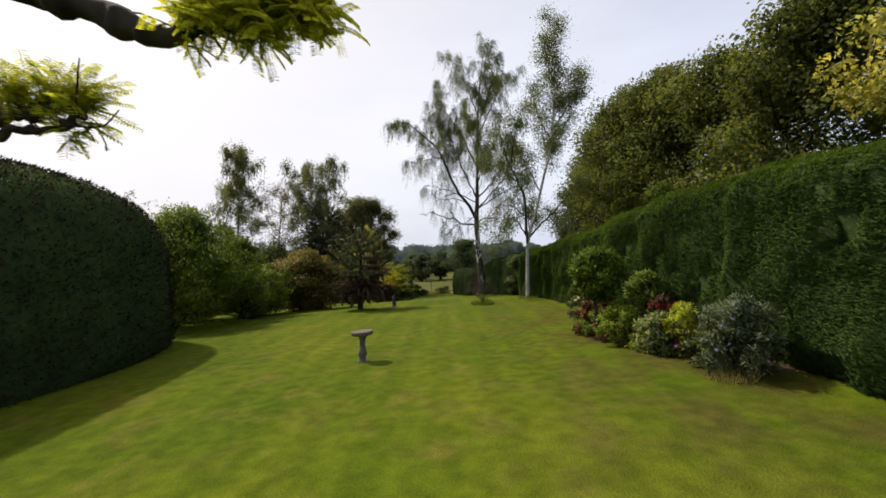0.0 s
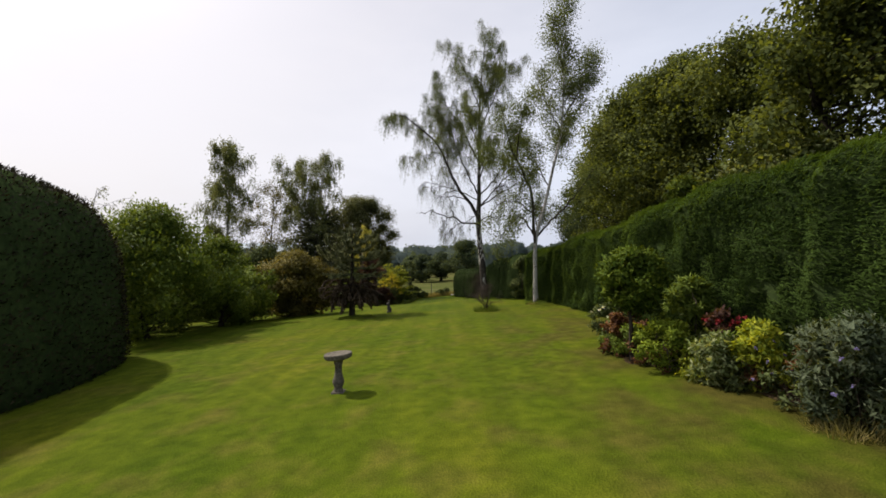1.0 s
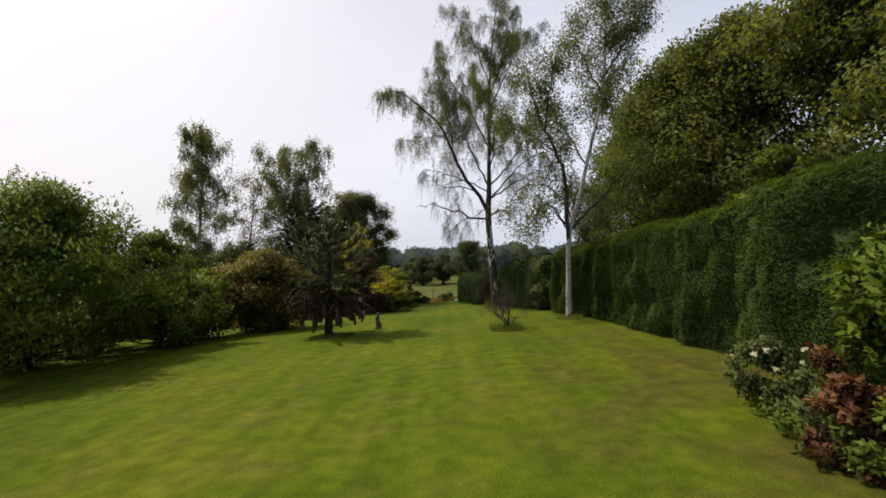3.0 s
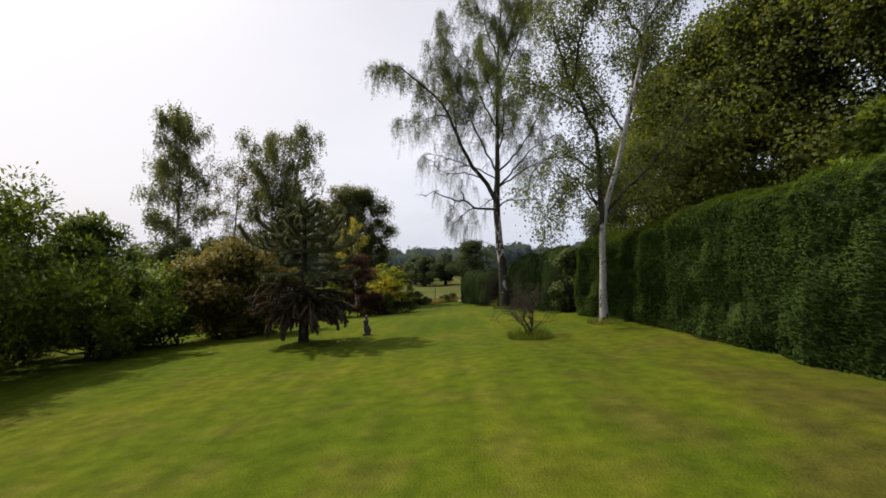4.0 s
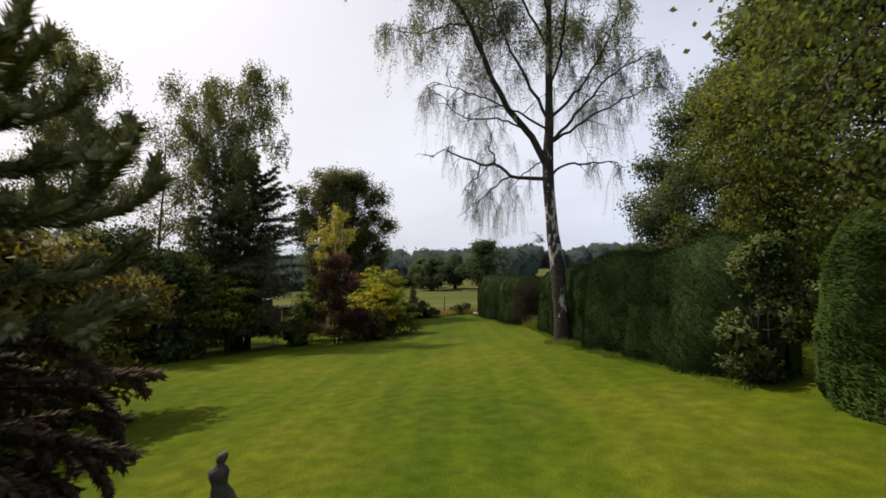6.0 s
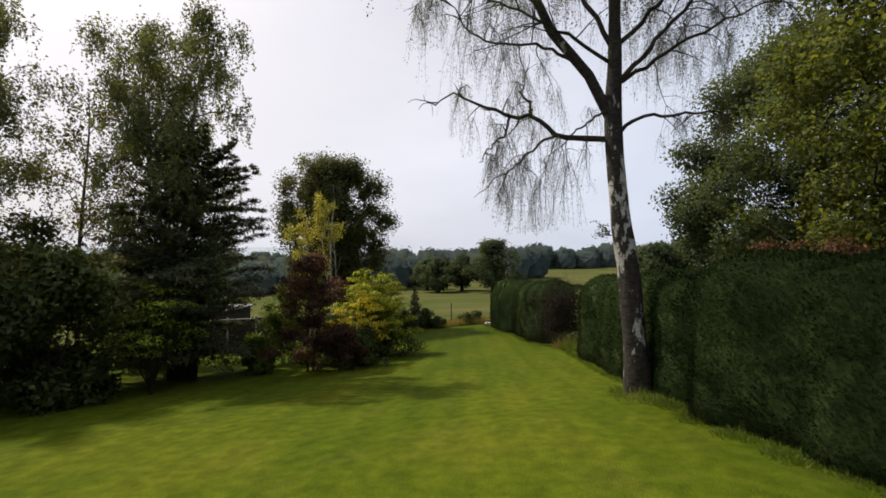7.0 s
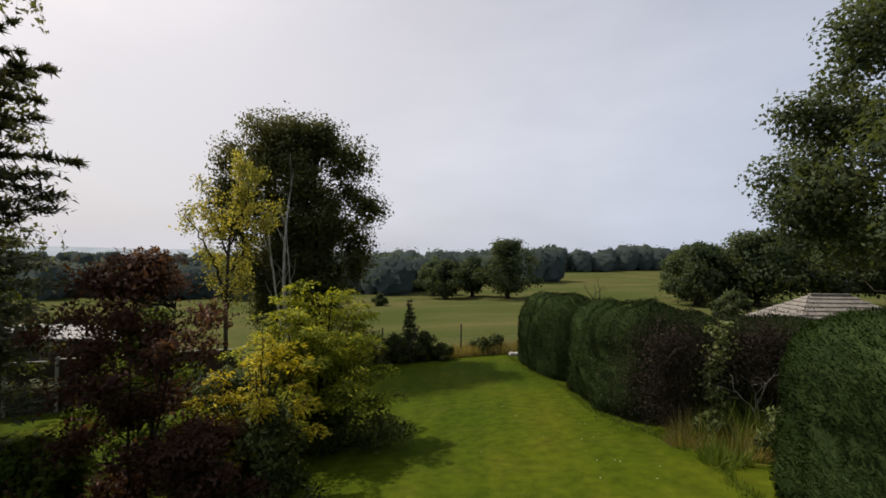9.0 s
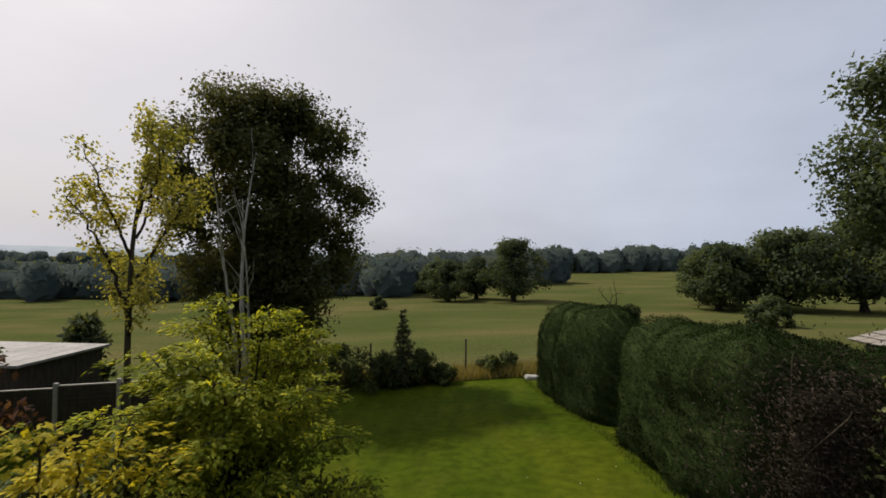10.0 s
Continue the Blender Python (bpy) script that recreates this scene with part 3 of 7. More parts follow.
def plume_shrub(name, label, x, y, height, spread, mat, seed, stems=30, plumes=6, per=110, leaf=0.13, start=0.4, bark=None, plume=0.42, upright=1.7):
    """A shrub of arching stems that carry flat, overlapping plumes of leaves in layers."""
    rng = np.random.default_rng(seed)
    root = thing(name, x, y, gz(x, y) - 0.05, label, "shrub")
    wood, crown = Geo(), Geo()
    for s in range(stems):
        az = s * 2.39996 + rng.normal() * 0.25
        share = (0.12 + 0.88 * ((s + 0.5) / stems) ** 0.6) * (0.85 + 0.25 * rng.random())
        reach = spread * share
        h = height * (1 - 0.55 * share**2.2) * (0.66 + 0.42 * rng.random())
        w = np.linspace(0, 1, 10)
        out = np.array([np.cos(az), np.sin(az), 0])
        line = out * (reach * w**1.25)[:, None] + np.array([0, 0, 1.0]) * (h * (1 - (1 - w) ** upright) - 0.1 * h * np.clip(w - 0.75, 0, 1) ** 1.5)[:, None]
        line[1:] += rng.normal(size=(9, 3)) * 0.035 * spread / 2
        tube(wood, line, np.linspace(0.035, 0.007, 10), 5)
        for q in range(plumes):
            u = start + (1 - start) * (q + rng.random() * 0.5) / plumes
            f = min(u, 0.999) * 9
            i = int(f)
            at = line[i] * (1 - f % 1) + line[i + 1] * (f % 1)
            off = rng.normal(size=3) * np.array([0.22, 0.22, 0.08]) * plume * 2
            c = at + off
            tube(wood, np.array([at, at + off * 0.6 + np.array([0, 0, 0.03]), c]), [0.011, 0.008, 0.004], 4)
            n = int(per * (0.6 + 0.8 * rng.random()))
            R = plume * (0.6 + 0.7 * rng.random())
            a, r = rng.random(n) * 6.283, np.sqrt(rng.random(n))
            ray = np.stack([np.cos(a), np.sin(a), np.zeros(n)], -1)
            p = c + ray * (r * R)[:, None] + out * (ray @ out * r * R * 0.5)[:, None]
            p[:, 2] += -0.30 * R * r**2 + rng.normal(size=n) * 0.035 + 0.1 * np.sin(a * 3 + s) * R
            p[:, 2] = np.maximum(p[:, 2], 0.05)
            d = ray * 0.7 + out * 0.5 + rng.normal(size=(n, 3)) * 0.3 - np.array([0, 0, 0.2])
            ln = leaf * (0.6 + 0.7 * rng.random(n))
            leaves(crown, p, d, np.array([0, 0, 1.0]) + rng.normal(size=(n, 3)) * 0.25, ln, ln * 0.5, face=np.array([0, 0, 0.8]) + ray * 0.4 + out * 0.4 + rng.normal(size=(n, 3)) * 0.25)
    part("branchwork", wood, bark or DARKBARK, root, smooth=True)
    part("crown", crown, mat, root)
    return root


def creeper(name, label, line, width, mat, seed, count, leaf, out=(0.0, -1.0, 0.0), category="climber", slim=0.8):
    """A climber that hangs flat against a face, along a line of (x, y, z)."""
    rng = np.random.default_rng(seed)
    line = np.array(line, float)
    root = thing(name, float(line[0, 0]), float(line[0, 1]), float(line[0, 2]), label, category)
    origin = line[0].copy()
    out = unit(np.array(out))
    wood, geo = Geo(), Geo()
    for k in range(4):
        w = line - origin + rng.normal(size=line.shape) * width * 0.25
        w[0] = (rng.random() - 0.5) * width * 0.4, 0, 0
        tube(wood, w, np.linspace(0.014, 0.005, len(w)), 5)
    f = rng.random(count) ** 0.85 * (len(line) - 1)
    i = np.minimum(f.astype(int), len(line) - 2)
    g = (f - i)[:, None]
    c = line[i] * (1 - g) + line[i + 1] * g - origin
    clump = np.sin(f * 9 + seed) * 0.5 + 0.8
    p = c + rng.normal(size=(count, 3)) * width * np.array([0.45, 0.12, 0.2]) * clump[:, None] + out * rng.random((count, 1)) * 0.16
    d = rng.normal(size=(count, 3)) * 0.7 + out * 0.5 - np.array([0, 0, 0.5])
    ln = leaf * (0.6 + 0.8 * rng.random(count))
    leaves(geo, p, d, out + np.array([0, 0, 0.5]) + rng.normal(size=(count, 3)) * 0.5, ln, ln * slim)
    part("stem", wood, TWIG, root, smooth=True)
    part("foliage", geo, mat, root)
    return root


def hanging_leaves(rng, twigs, crown, starts, lengths, leaf, per_metre, sway=0.12, radius=0.004, clear=0.6, drift=(0.0, 0.0)):
    """Pendulous shoots with small leaves all along."""
    n, k = len(starts), 3
    w = np.linspace(0, 1, k)
    side = rng.normal(size=(n, 2)) * sway
    paths = np.zeros((n, k, 3))
    out = unit(np.concatenate([side, np.zeros((n, 1))], 1))[:, :2]
    for i in range(2):
        paths[:, :, i] = starts[:, i : i + 1] + lengths[:, None] * (out[:, i : i + 1] * 0.22 * np.sqrt(w)[None] + side[:, i : i + 1] * w[None] ** 2) + rng.normal(size=(n, k)) * 0.032 + drift[i] * w[None]
    paths[:, :, 2] = starts[:, 2:3] - lengths[:, None] * (w[None] ** 1.25)
    paths[:, :, 2] = np.maximum(paths[:, :, 2], clear)
    strands(twigs, paths, radius)
    counts = np.maximum((lengths * per_metre).astype(int), 3)
    who = np.repeat(np.arange(n), counts)
    f = rng.random(len(who)) ** 0.8 * (k - 1)
    i = np.minimum(f.astype(int), k - 2)
    g = (f - i)[:, None]
    p = paths[who, i] * (1 - g) + paths[who, i + 1] * g + rng.normal(size=(len(who), 3)) * 0.05
    d = rng.normal(size=(len(who), 3)) * 0.6 + np.array([0, 0, -0.8])
    ln = leaf * (0.6 + 0.8 * rng.random(len(who)))
    leaves(crown, p, d, rng.normal(size=(len(who), 3)), ln, ln * 0.75, blade=True)


def smooth_line(pts, n):
    """n points on a smooth curve through the given ones, evenly by length."""
    pts = np.asarray(pts, float)
    s = np.concatenate([[0], np.cumsum(np.linalg.norm(np.diff(pts, axis=0), axis=1))])
    m = np.gradient(pts, s, axis=0)
    w = np.linspace(0, s[-1], n)
    i = np.clip(np.searchsorted(s, w) - 1, 0, len(pts) - 2)
    h = (s[i + 1] - s[i])[:, None]
    u = (w - s[i])[:, None] / h
    return (1 + 2 * u) * (1 - u) ** 2 * pts[i] + u * (1 - u) ** 2 * h * m[i] + u * u * (3 - 2 * u) * pts[i + 1] + u * u * (u - 1) * h * m[i + 1]


def grown_birch(label, group, stem, girth, limbs, bark, seed, leaf_mat, crown_from, gap=0.5, side=(0.8, 1.7), droop=-0.9, shoots=2600, hang=(0.4, 1.8), leaf=0.045, per_metre=20,
                cluster=5, sway=0.06, loose=0, full=0.2, loose_leaf=0.08, fringe=((-99, 2.5), (99, 2.5)), arms=(), streamers=110, leafy_from=-99.0, name="birch_tree"):
    """A birch that follows its own stem and limbs, in places of the garden. limbs: (girth at the foot, points); each carries side branches,
    and from those hang leafy shoots; loose: leaves held in sprays; arms: the last limbs, hung with long streamers;
    leafy_from: height below which the shoots are nearly bare tresses; fringe: how low shoots reach, by x."""
    rng = np.random.default_rng(seed)
    x, y = stem[0][:2]
    z0 = gz(x, y) - 0.06
    root = thing(name, x, y, z0, label, "tree", group)
    o = np.array([x, y, z0])
    fx, fz = zip(*fringe)
    wood = Geo()
    line = smooth_line(stem, 46) - o
    line[0, 2] = -0.15
    own = np.concatenate([[0], np.cumsum(np.linalg.norm(np.diff(np.array(stem), axis=0), axis=1))])
    tube(wood, line, np.interp(np.linspace(0, own[-1], 46), own, girth), 16, 0.09, 110)
    part("trunk", wood, bark, root, smooth=True)
    twigwood, twigs, crown = Geo(), Geo(), Geo()
    spots, low_spots = [], []
    top = line[line[:, 2] > crown_from - z0]
    runs = [(0.05, top, False, 0.3)] + [(r, smooth_line(p, 18) - o, False, 0.22) for r, p in limbs] + [(r, smooth_line(p, 18) - o, True, 0.25) for r, p in arms]
    for k, (r, l, arm, begin) in enumerate(runs):
        n = len(l)
        if k:
            jog = rng.normal(size=l.shape) * 0.03
            jog[:2] = 0
            l = l + jog
            g = Geo()
            tube(g, l, r * (1 - np.linspace(0, 1, n)) ** 0.75 + 0.009, 8, 0.06)
            part("limb", g, bark if r > 0.1 else BIRCHTWIG, root, smooth=True)
        length = np.sum(np.linalg.norm(np.diff(l, axis=0), axis=1))
        for f in np.arange(begin, 1.0, gap / length):
            f = min(f + rng.random() * gap / length, 0.999)
            i = min(int(f * (n - 1)), n - 2)
            at = l[i] + (l[i + 1] - l[i]) * (f * (n - 1) - i)
            way = unit(l[i + 1] - l[i]) * 0.6 + ball_dirs(rng, 1)[0] * np.array([0.95, 0.95, 0.6]) + np.array([0, 0, 0.25])
            reach = (side[0] + (side[1] - side[0]) * rng.random()) * (0.45 if arm else 1.15 - 0.5 * f)
            b = wander(rng, at, way, reach, 7, 0.17, droop * (0.5 + rng.random()))
            tube(twigwood, b, np.linspace(min(0.02, r * 0.5), 0.005, 8), 5)
            for q in range(1 if arm else 3):
                m = 2 + int(rng.random() * 5)
                w2 = unit(b[m] - b[m - 1]) * 0.5 + ball_dirs(rng, 1)[0] * 0.8
                b2 = wander(rng, b[m], w2, reach * (0.25 + 0.3 * rng.random()), 4, 0.2, droop)
                tube(twigwood, b2, np.linspace(0.008, 0.004, 5), 4)
                (low_spots if arm else spots).append(b2[1:])
            (low_spots if arm else spots).append(b[2:])
    tagged(part("branchwork", twigwood, BIRCHTWIG, root, smooth=True), kind="stuff")

    def hung(pool, number, each, span, size, dense, swing, spread, thin):
        pick = pool[rng.integers(0, len(pool), number)]
        st = np.repeat(pick, each, 0) + rng.normal(size=(number * each, 3)) * spread
        ln = np.repeat(span[0] + (span[1] - span[0]) * rng.random(number) ** 1.7, each) * (0.5 + 0.6 * rng.random(number * each))
        ln = np.minimum(ln, st[:, 2] + z0 - np.interp(st[:, 0] + x, fx, fz))
        keep = ln > 0.12
        hanging_leaves(rng, twigs, crown, st[keep], ln[keep], size, dense, swing, thin, clear=0.3)

    spots = np.concatenate(spots)
    bare = spots[:, 2] + z0 + rng.normal(size=len(spots)) * 1.2 < leafy_from
    share = 1 - bare.mean()
    hung(spots[~bare], int(shoots * share) // cluster, cluster, hang, leaf, per_metre, sway, 0.13, 0.0026)
    if bare.any():
        hung(spots[bare], int(shoots * (1 - share)) // 19, 7, (0.5, 2.7), 0.026, 26, 0.02, 0.04, 0.004)
    if low_spots:
        hung(np.concatenate(low_spots), streamers, 7, (0.5, 3.2), 0.024, 34, 0.022, 0.035, 0.0055)
    if loose:
        # fuller towards the top
        share = np.where(spots[:, 2] + z0 < crown_from + 2.5, 0.3, 1.0)
        who = spots[rng.choice(len(spots), loose, p=share / share.sum())]
        p = who + rng.normal(size=(loose, 3)) * full * np.array([1, 1, 0.8])
        sz = loose_leaf * (0.6 + 0.8 * rng.random(loose))
        leaves(crown, p, rng.normal(size=(loose, 3)) - np.array([0, 0, 0.5]), rng.normal(size=(loose, 3)), sz, sz * 0.8)
    tagged(part("twig", twigs, BIRCHTWIG, root), kind="stuff")
    part("crown", crown, leaf_mat, root)
    return root


def birch(label, x, y, height, seed, stems, limbs, spread, trunk=0.2, hang=(0.8, 2.6), shoots=1500, leaf=0.07, per_metre=16, first=0.25, group="", rise=0.9, tip_tuft=0,
          leaf_mat=None, clear=1.5, narrow=0.35, bark=None, full=0.5, cluster=1, sway=0.12):
    """A birch: pale stem, rising limbs, side branches, and shoots that hang from them.
    stems: (lean x, lean y at the tip, share of the height, fork height as a share)."""
    rng = np.random.default_rng(seed)
    z0 = gz(x, y) - 0.06
    root = thing("birch_tree", x, y, z0, label, "tree", group)
    wood, boughs, twigs, crown = Geo(), Geo(), Geo(), Geo()
    spots = []
    main = None

    def bough(at, way, reach, thick):
        limb = wander(rng, at, way, reach * 1.25, 9, 0.10, -0.55)
        tube(boughs, limb, np.maximum(thick * np.linspace(1, 0.12, 10), 0.007), 6)
        for q in range(8):
            m = 2 + int(q * 8 / 8)
            sw = unit(limb[min(m + 1, 9)] - limb[m - 1]) * 0.6 + ball_dirs(rng, 1)[0] * 0.8 + np.array([0, 0, 0.25])
            side = wander(rng, limb[m], sw, reach * (0.28 + 0.25 * rng.random()), 5, 0.18, -0.9)
            tube(boughs, side, np.linspace(0.014, 0.005, 6) * (0.6 + trunk * 2), 4)
            spots.append(side[1:])
        spots.append(limb[4:])

    for lx, ly, share, fork in stems:
        k = 14
        w = np.linspace(0, 1, k)
        h = height * share
        if main is None:
            line = np.stack([lx * w**1.3 + 0.12 * np.sin(w * 7 + seed) * w, ly * w**1.3 + 0.1 * np.cos(w * 6 + seed) * w, h * w], -1)
            rad = trunk * (1 - w) ** 0.8 + 0.012
            rad[0] *= 1.5
            rad[1] *= 1.08
            main, main_rad = line, rad
            low = first
        else:
            f = fork * (k - 1)
            i = int(f)
            at = main[i] * (1 - f % 1) + main[i + 1] * (f % 1)
            line = at + np.stack([lx * w**0.8, ly * w**0.8, (h - at[2]) * w], -1) + np.stack([0.1 * np.sin(w * 8), 0.1 * np.cos(w * 7), 0 * w], -1) * w[:, None]
            rad = main_rad[i] * 0.62 * (1 - w) ** 0.8 + 0.012
            low = 0.12
        tube(wood, line, rad, 14, 0.09, 64)
        n = max(int(limbs * share), 3)
        for j in range(n):
            u = low + (0.97 - low) * (j + rng.random() * 0.6) / n
            f = u * (k - 1)
            i = min(int(f), k - 2)
            at = line[i] * (1 - f % 1) + line[i + 1] * (f % 1)
            az = j * 2.4 + rng.normal() * 0.3 + seed
            body = np.sin(np.pi * np.clip(0.12 + 0.86 * (u - low) / (1 - low), 0, 1)) ** 0.7
            reach = spread * (narrow + (1 - narrow) * body) * (0.75 + 0.4 * rng.random()) * (0.6 + 0.4 * share)
            bough(at, np.array([np.cos(az), np.sin(az), rise * (0.55 + 0.65 * u)]), reach, rad[i] * 0.42 + 0.006)
    part("trunk", wood, bark or BIRCH, root, smooth=True)
    tagged(part("bough", boughs, BIRCHTWIG, root, smooth=True), kind="stuff")
    spots = np.concatenate(spots)
    pick = spots[rng.integers(0, len(spots), shoots // cluster)] + rng.normal(size=(shoots // cluster, 3)) * 0.12
    st = np.repeat(pick, cluster, 0)
    shoots = len(st)
    st = st + (rng.normal(size=(shoots, 3)) * 0.13 if cluster > 1 else 0)
    ln = hang[0] + (hang[1] - hang[0]) * np.repeat(rng.random(shoots // cluster), cluster) ** 1.6 * (0.6 + 0.5 * rng.random(shoots))
    ln = np.minimum(ln, np.maximum(st[:, 2] - clear * (0.8 + 0.7 * rng.random(shoots)), 0.25))
    hanging_leaves(rng, twigs, crown, st, ln, leaf, per_metre, sway, clear=0.3)
    if tip_tuft:
        # leaves in small hanging tassels
        each = 18
        n = tip_tuft // each
        c = spots[rng.integers(0, len(spots), n)] + rng.normal(size=(n, 3)) * full
        who = np.repeat(np.arange(n), each)
        p = c[who] + rng.normal(size=(n * each, 3)) * np.array([0.13, 0.13, 0.27])
        sz = leaf * 1.15 * (0.6 + 0.8 * rng.random(n * each))
        leaves(crown, p, rng.normal(size=(n * each, 3)) * 0.7 - np.array([0, 0, 0.6]), rng.normal(size=(n * each, 3)), sz, sz * 0.75, blade=True, face=unit(p - c[who]) * 0.5 + np.array([0, 0, 0.4]) + rng.normal(size=(n * each, 3)) * 0.3)
    tagged(part("twig", twigs, BIRCHTWIG, root), kind="stuff")
    part("crown", crown, leaf_mat or BIRCHLEAF, root)
    return root


def conifer(name, label, x, y, height, spread, leaf_mat, seed, tiers=16, per=7, needle=0.16, count=14000, foot=0.1, trunk=0.18, taper=0.7, plate=0.1, twin=False):
    rng = np.random.default_rng(seed)
    z0 = gz(x, y) - 0.06
    root = thing(name, x, y, z0, label, "tree")
    wood, limbs, crown = Geo(), Geo(), Geo()
    stem = wander(rng, [0, 0, -0.1], [0, 0, 1], height * 0.97, 8, 0.02)
    tube(wood, stem, trunk * np.linspace(1.2, 0.06, 9), 8)
    if twin:
        second = Geo()
        tube(second, stem * np.array([1, 1, 0.9]) + np.array([0.75, 0.2, 0]) * np.linspace(0.55, 1, 9)[:, None], trunk * 0.8 * np.linspace(1.2, 0.06, 9), 8)
        part("trunk", second, DARKBARK, root, smooth=True)
    spots, ways, share = [], [], []
    for i in range(tiers):
        u = foot + (0.97 - foot) * (i / (tiers - 1)) ** 0.9
        for j in range(per):
            az = j * 6.283 / per + i * 0.7 + rng.normal() * 0.25
            reach = spread * (1 - u) ** taper * (0.65 + 0.5 * rng.random()) + 0.15
            line = wander(rng, [stem[int(u * 8)][0], stem[int(u * 8)][1], u * height], [np.cos(az), np.sin(az), 0.15], reach, 6, 0.1, -0.25 + 0.7 * u)
            tube(limbs, line, np.linspace(0.03, 0.008, 7), 4)
            w = np.repeat(line[2:], 3, 0)
            spots.append(w)
            ways.append(np.repeat(np.gradient(line, axis=0)[2:], 3, 0))
            share.append(np.full(len(w), reach**1.6))
    spots, ways, share = np.concatenate(spots), unit(np.concatenate(ways)), np.concatenate(share)
    who = rng.choice(len(spots), count, p=share / share.sum())
    p = spots[who] + rng.normal(size=(count, 3)) * np.array([0.2, 0.2, plate]) * spread * 0.5 * np.clip(1.15 - spots[who][:, 2:3] / height, 0.15, 1)
    d = ways[who] + rng.normal(size=(count, 3)) * 0.6 + np.array([0, 0, -0.2])
    ln = needle * (0.6 + 0.9 * rng.random(count))
    outward = unit(p * np.array([1, 1, 0]))
    leaves(crown, p, d, np.array([0, 0, 1.0]) + rng.normal(size=(count, 3)) * 0.3, ln, ln * 0.4, blade=True, face=outward * 0.6 + np.array([0, 0, 0.5]) + rng.normal(size=(count, 3)) * 0.3)
    part("trunk", wood, DARKBARK, root, smooth=True)
    tagged(part("limb", limbs, DARKBARK, root, smooth=True), kind="stuff")
    part("crown", crown, leaf_mat, root)
    return root


